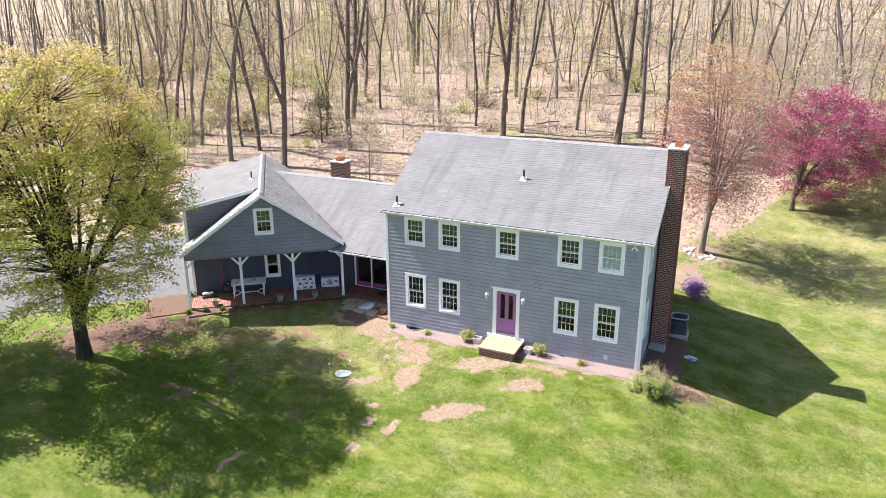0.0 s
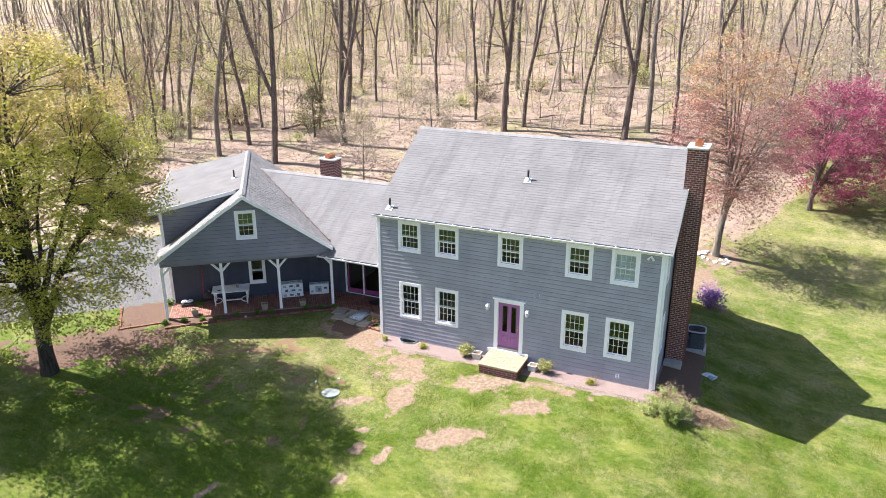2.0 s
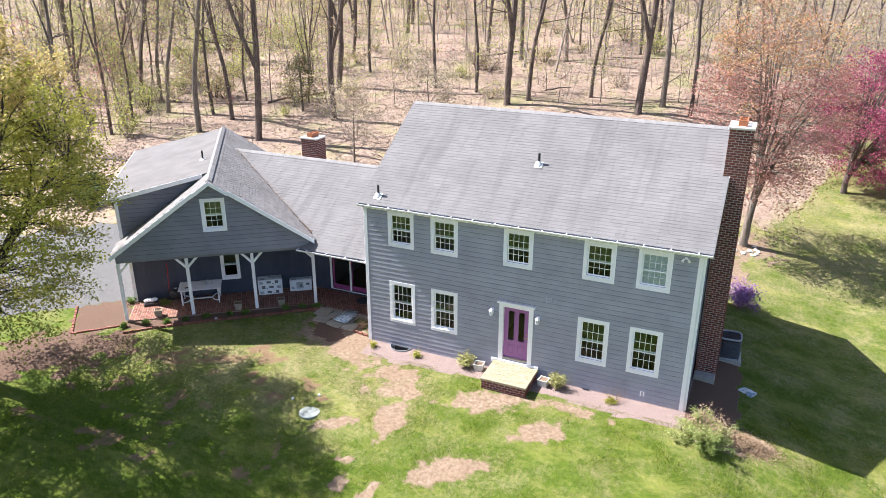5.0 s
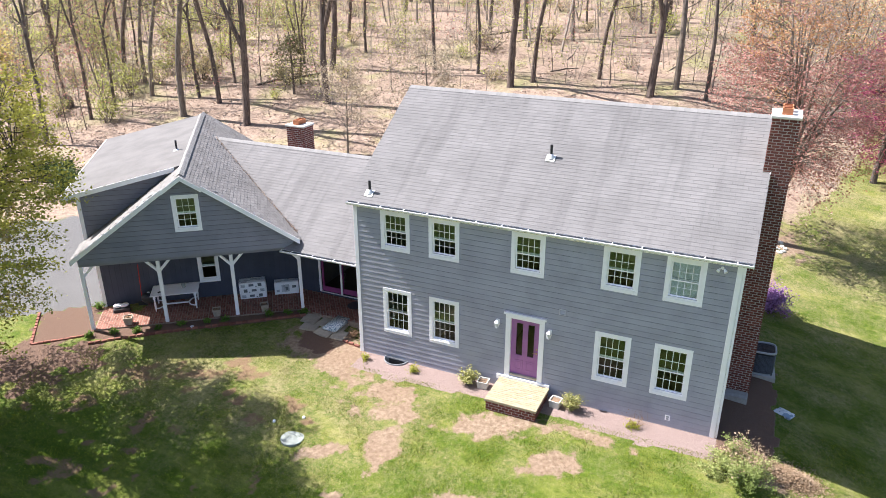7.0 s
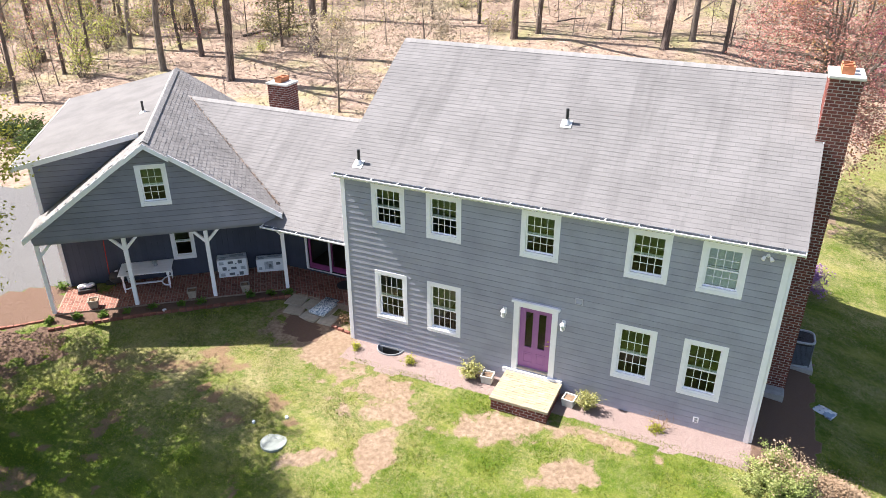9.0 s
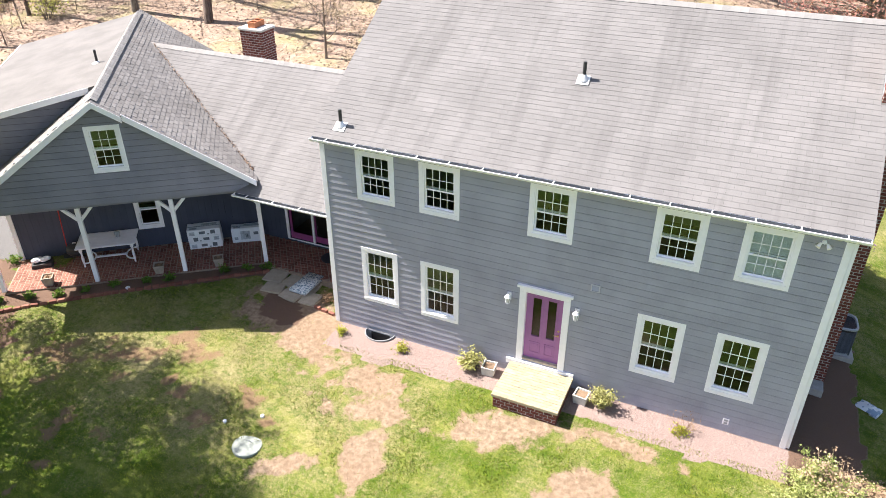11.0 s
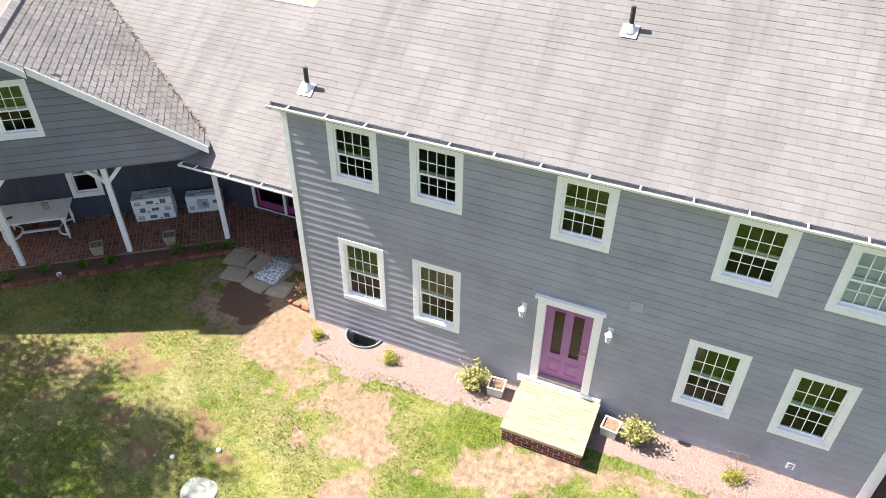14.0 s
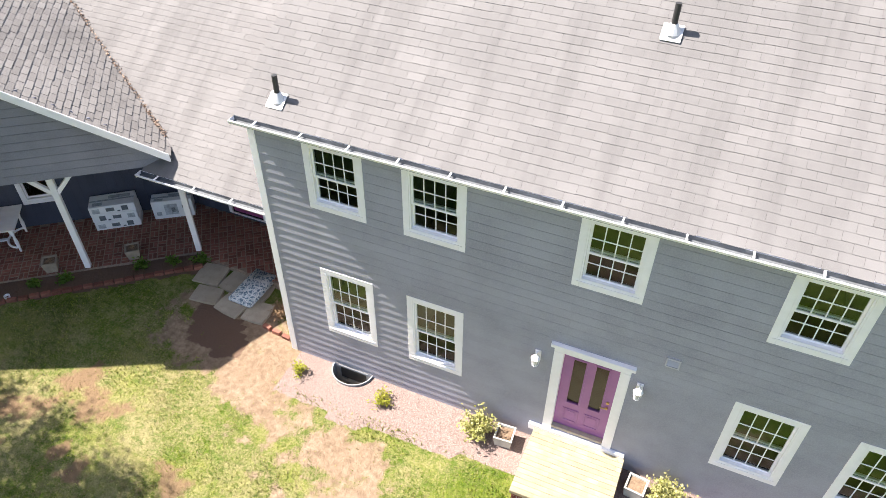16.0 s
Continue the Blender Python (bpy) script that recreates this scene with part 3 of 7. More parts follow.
def shingles(parent, *args, material=None, piece=None, **kw):
    v, f, single = shingle_tabs(*args, **kw)
    ob = raw("shingle_field", v, f, material or M_SHINGLE, parent)
    tagged(ob, kind="stuff")
    for w in single:
        me = bpy.data.meshes.new("shingle")
        me.from_pydata(w, [], [(0, 1, 2, 3), (3, 2, 4, 5), (1, 4, 2), (0, 3, 5)])
        me.materials.append(piece or M_SHINGLE_PIECE)
        new("shingle", me).parent = parent


# ---- main house ----
W, D, EAVE, RIDGE, PITCH = 12.25, 9.36, 5.52, 8.70, 0.63
RT = lambda y: 5.765 + PITCH * y     # top of the front roof slope
house = thing("house", pose(0, 0, 0), "two-storey grey clapboard house with white trim and a plum front door", "house")
I4 = Matrix.Identity(4)
UP = [(x, x + 1.09, 4.09, 5.50) for x in (1.01, 2.79, 5.63, 8.48, 10.28)]
DOWN = [(x, x + 1.10, 0.91, 2.66) for x in (1.01, 2.79, 8.45, 10.24)]
DOOR = (5.72, 6.68, 0.42, 2.50)
inset = lambda w: (w[0] + 0.10, w[1] - 0.10, w[2] + 0.10, w[3] - 0.10)
front_holes = [inset(w) for w in UP + DOWN] + [(DOOR[0] - 0.02, DOOR[1] + 0.02, DOOR[2] - 0.02, DOOR[3] + 0.02)]
Z0 = -0.16
front_wall = wall_core("wall_front", house, I4, 0.0, W, -0.6, EAVE + 0.1, front_holes, 0.2)
lap_boards(front_wall, I4, 0.0, W, Z0, EAVE, front_holes)
part("foundation", box(B(), 0.02, -0.004, -1.2, W - 0.02, 0.196, -0.6), M_CONCRETE, house)
# side and back walls, in their own frames: outside is -y
LEFT = pose(0, D, 0, 0, 0, -90)
RIGHT = pose(W, 0, 0, 0, 0, 90)
BACK = pose(W, D, 0, 0, 0, 180)
gable_run = lambda z: (max(0.0, (z - EAVE) / PITCH - 0.1), min(D, D - (z - EAVE) / PITCH + 0.1)) if z > EAVE else (0.0, D)
SIDE = [(0.75, 1.70, 3.97, 5.45), (0.75, 1.70, 0.90, 2.60)]
right_holes = [inset(w) for w in SIDE]
for nm, m, holes in (("wall_left", LEFT, []), ("wall_right", RIGHT, right_holes)):
    bm = B()
    for a, b, c, d in cells(0.2, D - 0.2, -1.2, EAVE, holes):
        box(bm, a, 0, c, b, 0.2, d, m)
    prism(bm, [(0.2, 0, EAVE), (D - 0.2, 0, EAVE), (D / 2, 0, RIDGE - 0.18)], (0, 0.2, 0), m)
    w = part(nm, bm, M_GAP_SHADE, house)
    lap_boards(w, m, 0, D, Z0, RIDGE - 0.25, holes, clip=gable_run)
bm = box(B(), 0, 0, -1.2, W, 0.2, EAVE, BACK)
back_wall = part("wall_back", bm, M_GAP_SHADE, house)
lap_boards(back_wall, BACK, 0, W, Z0, EAVE, [])
for w in UP:
    window(house, I4, *w, blind=w[0] > 10)
for w in DOWN:
    window(house, I4, *w)
for w in SIDE:
    window(house, RIGHT, *w, trim=0.1)
for z0, z1 in ((0.30, 2.78), (2.95, 5.45)):
    for a, b in ((0.25, 2.45), (2.5, 5.05), (5.1, 7.2), (7.25, 9.9), (9.95, 12.0)):
        room(house, I4, a, b, 0.205, 4.2, z0, z1)
# corner boards, fascia, gutter
for x in (-0.025, W - 0.115):
    bm = box(B(), x, -0.027, Z0 - 0.05, x + 0.14, 0.0, EAVE)
    part("corner_board", bm, M_WHITE, house, bevel=0.004)
for x, y0 in ((W + 0.001, 0.002), (-0.041, 0.002), (W + 0.001, D - 0.14)):
    part("corner_board", box(B(), x, y0, Z0 - 0.05, x + 0.04, y0 + 0.13, EAVE), M_WHITE, house)
part("frieze_board", box(B(), 0.125, -0.035, EAVE - 0.03, W - 0.12, -0.001, EAVE + 0.06), M_WHITE, house)
EY = -0.095                                 # the eave's edge
XL, XR = -0.14, W + 0.27
part("fascia", box(B(), XL, EY - 0.022, EAVE + 0.061, XR, EY - 0.002, RT(EY) - 0.005), M_WHITE, house)


M_TROUGH = plain("dark_grey_trough", (0.13, 0.14, 0.15), 0.7, vary=0.25)


def gutter(parent, x0, x1, y, z, m=I4, hangers=0.81):
    """An open white gutter with grey inside and hanger straps; y is the fascia's face."""
    bm = B()
    prof = [(0, 0), (-0.075, -0.0), (-0.115, 0.05), (-0.125, 0.10), (-0.105, 0.10), (-0.098, 0.055), (-0.07, 0.012), (-0.004, 0.012), (-0.004, 0.10), (0, 0.10)]
    prism(bm, [(x0, y + a * 1.45, z + b) for a, b in prof], (x1 - x0, 0, 0), m)
    for x in (x0, x1 - 0.004):
        box(bm, x, y - 0.16, z + 0.012, x + 0.004, y - 0.004, z + 0.1, m)
    g = part("gutter", bm, M_WHITE, parent, "white open gutter")
    # dark grey strips over the trough's floor and back
    lining = box(B(), x0 + 0.01, y - 0.132, z + 0.014, x1 - 0.01, y - 0.012, z + 0.03, m)
    box(lining, x0 + 0.01, y - 0.0115, z + 0.016, x1 - 0.01, y - 0.0075, z + 0.097, m)
    part("gutter_lining", lining, M_TROUGH, g)
    n = int((x1 - x0) / hangers)
    for i in range(n):
        x = x0 + (i + 0.5) * (x1 - x0) / n
        part("gutter_hanger", box(B(), x, y - 0.178, z + 0.085, x + 0.025, y + 0.0, z + 0.104, m), M_WHITE, g)
    return g


gutter(house, XL, XR, EY - 0.023, RT(EY) - 0.12)
roof_bm = B()
prism(roof_bm, [(XL, EY, RT(EY)), (XL, D / 2, RIDGE), (XL, D - EY, RT(EY)), (XL, D - EY, RT(EY) - 0.13), (XL, D / 2, RIDGE - 0.14), (XL, EY, RT(EY) - 0.13)], (XR - XL, 0, 0))
roof = part("roof", roof_bm, M_FELT, house, "weathered grey shingle roof")
for x in (XL - 0.021, XR + 0.001):
    for a, b in (((EY - 0.022, RT(EY) - 0.02), (D / 2, RIDGE - 0.01)), ((D - EY, RT(EY) - 0.02), (D / 2, RIDGE - 0.01))):
        part("rake_board", prism(B(), [(x, *a), (x, *b), (x, b[0], b[1] - 0.17), (x, a[0], a[1] - 0.17)], (0.02, 0, 0)), M_WHITE, house)
SL = math.hypot(D / 2 - EY, RIDGE - RT(EY))
UPV = Vector((0, D / 2 - EY, RIDGE - RT(EY))) / SL
O_F = Vector((XL - 0.03, EY - 0.03, RT(EY) - 0.019 + 0.002))
CH_X, CH_Y0, CH_Y1 = 12.34, 2.72, 3.75
past_chimney = lambda s: CH_X - 0.015 - (XL - 0.03) if CH_Y0 - 0.02 < EY + s * UPV.y < CH_Y1 else XR - XL + 0.05
shingles(roof, O_F, (1, 0, 0), UPV, XR - XL + 0.05, SL + 0.03, lambda a, s: True, stop=past_chimney, seed=3, picked=lambda a, s: s < 1.4 and 0.2 < a < 9.2)
O_B = Vector((XR + 0.01, D - EY + 0.03, RT(EY) - 0.017))
shingles(roof, O_B, (-1, 0, 0), Vector((0, -UPV.y, UPV.z)), XR - XL + 0.02, SL + 0.03, lambda a, s: True, tab=0.6, course=0.284, seed=4)


def ridge_caps(parent, x0, x1, y, z):
    """Folded cap shingles laid along a ridge, each lapping the next."""
    bm = B()
    for sg in (-1, 1):
        v = [bm.verts.new(t) for t in ((0, 0, 0.035), (0.215, 0, 0.028), (0.215, sg * 0.14, -0.070), (0, sg * 0.14, -0.064), (0, 0, 0.012), (0, sg * 0.14, -0.075))]
        bm.faces.new(v[:4])
        bm.faces.new((v[0], v[3], v[5], v[4]))
    me = to_mesh("ridge_cap", bm, M_CAP)
    n = int((x1 - x0) / 0.2)
    for i in range(n):
        ob = new("ridge_cap", me)
        ob.parent = parent
        ob.matrix_world = pose(x0 + i * (x1 - x0) / n, y, z)


ridge_caps(roof, XL, XR, D / 2, RIDGE)


def vent_pipe(x, y, z, parent, h=0.42, lean=0.0):
    t = thing("vent_pipe", pose(x, y, z), "black vent pipe in a pale flashing boot", "vent pipe")
    bm = B()
    tube(bm, [(0, 0, -0.1), (0, 0, h)], 0.045, 12)
    part("pipe", bm, M_BLACK, t, smooth=False)
    bm = B()
    tube(bm, [(0, 0, -0.02), (0, 0, 0.06), (0, 0, 0.12)], [0.13, 0.09, 0.055], 14)
    part("boot", bm, M_LEAD, t)
    prism(bm := B(), [(-0.15, -0.16, -0.16 * PITCH + 0.012), (0.15, -0.16, -0.16 * PITCH + 0.012), (0.15, 0.08, 0.08 * PITCH + 0.016), (-0.15, 0.08, 0.08 * PITCH + 0.016)], (0, 0, 0.008))
    part("flashing", bm, M_LEAD, t)
    return t


vent_pipe(0.50, 0.25, RT(0.25) + 0.012, roof)
vent_pipe(6.06, 2.34, RT(2.34) + 0.012, roof)


def brick_course_wall(parent, m, x0, x1, z0, z1, name="brick", length=0.203, high=0.064, joint=0.020, proud=0.007, single=None, seed=2):
    """Running-bond bricks on the plane y = 0, outside -y: alike pieces share a mesh."""
    shared = {}
    rnd = random.Random(seed)
    v, f = [], []
    n = int((z1 - z0) / (high + joint))
    dz = (z1 - z0) / n
    for r in range(n):
        x = x0 - (r % 2) * (length + joint) / 2
        while x < x1 - 0.02:
            a, b = max(x, x0), min(x + length, x1)
            x += length + joint
            if b - a < 0.03:
                continue
            p = proud + rnd.uniform(-0.002, 0.004)
            zc = z0 + r * dz
            if single and single(zc):
                key = round(b - a, 2)
                if key not in shared:
                    shared[key] = to_mesh(name, box(B(), 0, -0.01, 0, key, 0, dz - joint), M_BRICK, 0.0)
                ob = new(name, shared[key])
                ob.parent = parent
                ob.matrix_local = m @ Matrix.Translation((a, 0.01 - p, zc))
            else:
                k = len(v)
                v += [m @ Vector(t) for t in ((a, -p, zc), (b, -p, zc), (b, -p, zc + dz - joint), (a, -p, zc + dz - joint), (a, 0.004, zc), (b, 0.004, zc), (b, 0.004, zc + dz - joint), (a, 0.004, zc + dz - joint))]
                f += [(k, k + 1, k + 2, k + 3), (k, k + 4, k + 5, k + 1), (k + 1, k + 5, k + 6, k + 2), (k + 2, k + 6, k + 7, k + 3), (k + 3, k + 7, k + 4, k)]
    if v:
        tagged(raw("brick_field", v, f, M_BRICK_ALL, parent), kind="stuff")


def chimney(name, m, wx, wy, z0, z1, label, single=None):
    """A brick stack on the footprint 0..wx, 0..wy with a pale cap and two clay pots."""
    t = thing(name, m, label, "chimney")
    core = part("shaft", box(B(), 0, 0, z0, wx, wy, z1), M_MORTAR, t)
    for mm, w, s in ((I4, wx, single), (pose(wx, 0, 0, 0, 0, 90), wy, None), (pose(wx, wy, 0, 0, 0, 180), wx, None), (pose(0, wy, 0, 0, 0, -90), wy, None)):
        brick_course_wall(core, mm, 0, w, z0, z1 - 0.02, single=s)
    bm = box(B(), -0.05, -0.05, z1 - 0.02, wx + 0.05, wy + 0.05, z1 + 0.06)
    cap = part("cap", bm, M_CONCRETE_PALE, t, "pale mortar cap", bevel=0.015)
    for k in (0.3, 0.7):
        bm = B()
        cx, cy, h, r = wx * 0.5, wy * k, 0.19, 0.14
        box(bm, cx - r, cy - r, z1 + 0.06, cx + r, cy - r + 0.03, z1 + 0.06 + h)
        box(bm, cx - r, cy + r - 0.03, z1 + 0.06, cx + r, cy + r, z1 + 0.06 + h)
        box(bm, cx - r, cy - r + 0.03, z1 + 0.06, cx - r + 0.03, cy + r - 0.03, z1 + 0.06 + h)
        box(bm, cx + r - 0.03, cy - r + 0.03, z1 + 0.06, cx + r, cy + r - 0.03, z1 + 0.06 + h)
        part("clay_pot", bm, M_TERRACOTTA, t, "orange clay flue liner")
    return t


M_CONCRETE_PALE = plain("pale_cap_mortar", (0.66, 0.63, 0.58), 0.85)
chimney("chimney", pose(CH_X, CH_Y0, 0), 0.72, CH_Y1 - CH_Y0, -1.2, 9.06, "tall red brick chimney with a pale cap", single=lambda z: z > 3.2)
for k in range(5):
    y = CH_Y0 + 0.08 + 0.2 * k
    part("step_flashing", box(B(), CH_X - 0.012, y, RT(y) + 0.01, CH_X - 0.009, y + 0.2, RT(y) + 0.20), M_GREYMETAL, roof)

# ---- front door and step ----
door_thing = thing("front_door", I4, "plum panelled front door with two tall glass lights", "")
door_thing.parent = house
x0, x1, z0, z1 = DOOR
bm = B()
lights = [(x0 + 0.17, x0 + 0.40, z0 + 0.72, z1 - 0.16), (x1 - 0.40, x1 - 0.17, z0 + 0.72, z1 - 0.16)]
for a, b, c, d in cells(x0, x1, z0, z1, lights):
    box(bm, a, 0.06, c, b, 0.105, d)
leaf_ob = part("door_leaf", bm, M_PLUM, door_thing)
for a, b, c, d in lights:
    bm = B()
    frame_ring(bm, a - 0.02, b + 0.02, c - 0.02, d + 0.02, 0.028, 0.045, 0.0602, I4)
    part("light_moulding", bm, M_PLUM, leaf_ob)
    sheet("pane", ((a, 0.08, c), (b, 0.08, c), (b, 0.08, d), (a, 0.08, d)), M_GLASS_LOW, leaf_ob)
    bm = B()
    frame_ring(bm, a - 0.03, b + 0.03, z0 + 0.18, z0 + 0.54, 0.03, 0.048, 0.0603, I4)
    box(bm, a + 0.03, 0.052, z0 + 0.24, b - 0.03, 0.0604, z0 + 0.48)
    part("raised_panel", bm, M_PLUM, leaf_ob, bevel=0.003)
bm = B()
tube(bm, [(x1 - 0.08, 0.06, z0 + 0.92), (x1 - 0.08, 0.02, z0 + 0.92)], 0.024, 10)
tube(bm, [(x1 - 0.08, 0.025, z0 + 0.92), (x1 - 0.20, 0.02, z0 + 0.915)], 0.011, 8)
tube(bm, [(x1 - 0.08, 0.06, z0 + 1.06), (x1 - 0.08, 0.035, z0 + 1.06)], 0.026, 10)
part("handle", bm, M_BRASS, leaf_ob, "brass lever handle")
bm = B()
box(bm, x0 - 0.17, -0.05, z0 - 0.10, x0 - 0.0, 0.11, z1)
box(bm, x1 + 0.0, -0.05, z0 - 0.10, x1 + 0.17, 0.11, z1)
box(bm, x0 - 0.17, -0.05, z1, x1 + 0.17, 0.11, z1 + 0.13)
box(bm, x0 - 0.23, -0.10, z1 + 0.13, x1 + 0.23, 0.0, z1 + 0.20)
part("door_trim", bm, M_WHITE, door_thing, bevel=0.006)
part("threshold", box(B(), x0, -0.03, z0 - 0.06, x1, 0.12, z0 - 0.002), M_GREYSTONE, door_thing)
part("base_trim", box(B(), x0 - 0.42, -0.09, 0.16, x1 + 0.44, -0.0165, z0 - 0.10), M_WHITE, door_thing, bevel=0.005)

step = thing("front_step", pose(0, 0, 0), "wide front step with a pale flagstone top on brick", "step")
SX0, SX1, SY0, SY1, SZ = 5.42, 7.14, -1.50, -0.092, 0.25
base = part("step_base", box(B(), SX0 + 0.04, SY0 + 0.04, -0.8, SX1 - 0.04, SY1, SZ - 0.085), M_MORTAR, step)
brick_course_wall(base, pose(SX0 + 0.04, SY0 + 0.04, 0), 0, SX1 - SX0 - 0.08, -0.5, SZ - 0.085, single=lambda z: True)
brick_course_wall(base, pose(SX1 - 0.04, SY0 + 0.04, 0, 0, 0, 90), 0, SY1 - SY0 - 0.04, -0.5, SZ - 0.085, single=lambda z: True)
rnd = random.Random(9)
part("bed", box(B(), SX0, SY0, SZ - 0.085, SX1, SY1, SZ - 0.012), M_STONE, step, bevel=0.004)
for i in range(8):
    for j in range(14):
        w = (SX1 - SX0) / 8
        a = SX0 + w * i - (j % 2) * w / 2
        a, b = max(a, SX0), min(a + w, SX1)
        c, d = SY0 + (SY1 - SY0) * j / 14, SY0 + (SY1 - SY0) * (j + 1) / 14
        part("pale_brick", box(B(), a + 0.003, c + 0.003, SZ - 0.03, b - 0.003, d - 0.003, SZ + rnd.uniform(-0.003, 0.003)), M_STONE, step)
    if i == 7:
        for j in range(1, 14, 2):
            c, d = SY0 + (SY1 - SY0) * j / 14, SY0 + (SY1 - SY0) * (j + 1) / 14
            part("pale_brick", box(B(), SX1 - w / 2 + 0.003, c + 0.003, SZ - 0.03, SX1 - 0.003, d - 0.003, SZ), M_STONE, step)

# ---- garage wing, in a frame of its own: u along its front, v back from it ----
TH = 37.3
WM = pose(-6.03, -1.65, 0, 0, 0, TH)
garage = thing("garage", WM, "grey clapboard garage wing with a gabled front over an open porch", "garage")
GL, GUL = -3.92, 4.12               # left wall, left edge of the roof
GR, GP, GU = 6.13, 0.712, 3.95      # ridge height, pitch, half width of the roof
FACE, POSTS, PORCH_WALL, BACK_V = 0.60, 1.06, 2.95, 10.7
GZ = lambda u: GR - GP * abs(u)
gm = Matrix.Translation((0, FACE, 0))
GW = (-0.44, 0.51, 3.94, 5.34)
gable = B()
gh = [inset(GW)]
HW = 3.72
GB = 2.98
for a, b, c, d in cells(-1.2, 1.2, GB, 5.30, gh):
    box(gable, a, 0, c, b, 0.12, d, gm)
prism(gable, [(-1.2, 0, 5.30), (1.2, 0, 5.30), (0, 0, GR - 0.12)], (0, 0.12, 0), gm)
for s in (-1, 1):
    hw = HW if s > 0 else -GL
    prism(gable, [(s * 1.2, 0, GB), (s * 1.2, 0, GZ(1.2) - 0.12), (s * hw, 0, GZ(hw) - 0.12), (s * hw, 0, GB)], (0, 0.12, 0), gm)
gable_wall = part("wall_gable", gable, M_GAP_SHADE, garage)
run_g = lambda z: (max(GL, -(GR - 0.12 - z) / GP), min(HW, (GR - 0.12 - z) / GP))
lap_boards(gable_wall, gm, GL, HW, GB, GR - 0.15, gh, clip=run_g, paint=M_SIDING_SHADED)
window(garage, gm, *GW, cols=3, rows=2, trim=0.10)
room(garage, I4, -1.1, 1.1, FACE + 0.13, 3.5, 3.6, 5.36)
# roof slopes
groof = part("roof", prism(B(), [(0, 0.40, GR), (GU, 0.40, GZ(GU)), (GU, 0.40, GZ(GU) - 0.12), (0, 0.40, GR - 0.13)], (0, BACK_V - 0.1, 0)), M_FELT, garage, "worn grey shingle roof")
part("roof_strip", prism(B(), [(0, 0.40, GR - 0.035), (-GUL, 0.40, GZ(GUL) - 0.035), (-GUL, 0.40, GZ(GUL) - 0.12), (0, 0.40, GR - 0.13)], (0, 1.75, 0)), M_OLD_SHINGLE, garage)
gsl = math.hypot(GU, GP * GU)
gup = Vector((-GU, 0, GP * GU)) / gsl
shingles(groof, (GU + 0.03, 0.38, GZ(GU) - 0.02), (0, 1, 0), gup, BACK_V - 0.05, gsl + 0.03, lambda a, s: True, material=M_OLD_SHINGLE, seed=7, course=0.142, tab=0.305, jitter=0.012, curl=0.008, slot=0.014)
lsl = Vector((GU, 0, GP * GU)) / gsl
shingles(groof, (-GUL - 0.02, 2.14, GZ(GUL) - 0.02), (0, -1, 0), lsl, 1.72, GUL * gsl / GU, lambda a, s: True, material=M_OLD_SHINGLE, seed=8, curl=0.012, slot=0.016)
# apex hood that juts out over the gable
for s in (-1, 1):
    part("hood", prism(B(), [(0, 0.24, GR + 0.005), (s * 0.66, 0.24, GZ(0.66) + 0.005), (s * 0.66, 0.24, GZ(0.66) - 0.10), (0, 0.24, GR - 0.11)], (0, 0.165, 0)), M_OLD_SHINGLE, garage)
    part("hood_board", prism(B(), [(0, 0.218, GR + 0.0), (s * 0.68, 0.218, GZ(0.68) + 0.0), (s * 0.68, 0.218, GZ(0.68) - 0.16), (0, 0.218, GR - 0.17)], (0, 0.02, 0)), M_WHITE, garage)
    ge = GU if s > 0 else GUL
    part("rake_board", prism(B(), [(s * 0.66, 0.375, GZ(0.66) + 0.022), (s * ge, 0.375, GZ(ge) + 0.022), (s * ge, 0.375, GZ(ge) - 0.17), (s * 0.66, 0.375, GZ(0.66) - 0.17)], (0, 0.022, 0)), M_WHITE, garage)
    part("rake_soffit", prism(B(), [(s * 0.3, 0.398, GZ(0.3) - 0.14), (s * ge, 0.398, GZ(ge) - 0.14), (s * ge, 0.398, GZ(ge) - 0.16), (s * 0.3, 0.398, GZ(0.3) - 0.16)], (0, 0.2, 0)), M_WHITE, garage)
# long shed dormer on the far side
DF, DBK, DU = 1.88, 10.6, 4.42
DZ = lambda u: GR - 0.04 + 0.218 * u
droof = part("dormer_roof", prism(B(), [(0.0, DF, DZ(0)), (-DU, DF, DZ(-DU)), (-DU, DF, DZ(-DU) - 0.12), (0.0, DF, DZ(0) - 0.12)], (0, DBK - DF, 0)), M_MEMBRANE, garage, "pale rolled roofing on a low dormer")
part("dormer_fascia", prism(B(), [(-0.35, DF - 0.022, DZ(-0.35) + 0.004), (-DU, DF - 0.022, DZ(-DU) + 0.004), (-DU, DF - 0.022, DZ(-DU) - 0.17), (-0.35, DF - 0.022, DZ(-0.35) - 0.17)], (0, 0.02, 0)), M_WHITE, garage)
part("dormer_eave", box(B(), -DU - 0.022, DF - 0.022, DZ(-DU) - 0.17, -DU - 0.001, DBK, DZ(-DU) + 0.004), M_WHITE, garage)
dm = Matrix.Translation((0, 2.12, 0))
dwall = part("wall_dormer", prism(B(), [(GL, 0, 3.0), (GL, 0, DZ(GL) - 0.13), (-0.2, 0, DZ(-0.2) - 0.13)], (0, 0.12, 0), dm), M_GAP_SHADE, garage)
lap_boards(dwall, dm, GL, -0.2, 3.0, DZ(0) - 0.14, [], clip=lambda z: (GL if z < DZ(GL) - 0.13 else min(-0.3, (z + 0.13 - DZ(0)) / 0.218), min(-0.25, -(GR - 0.1 - z) / GP)), paint=M_SIDING_SHADED)
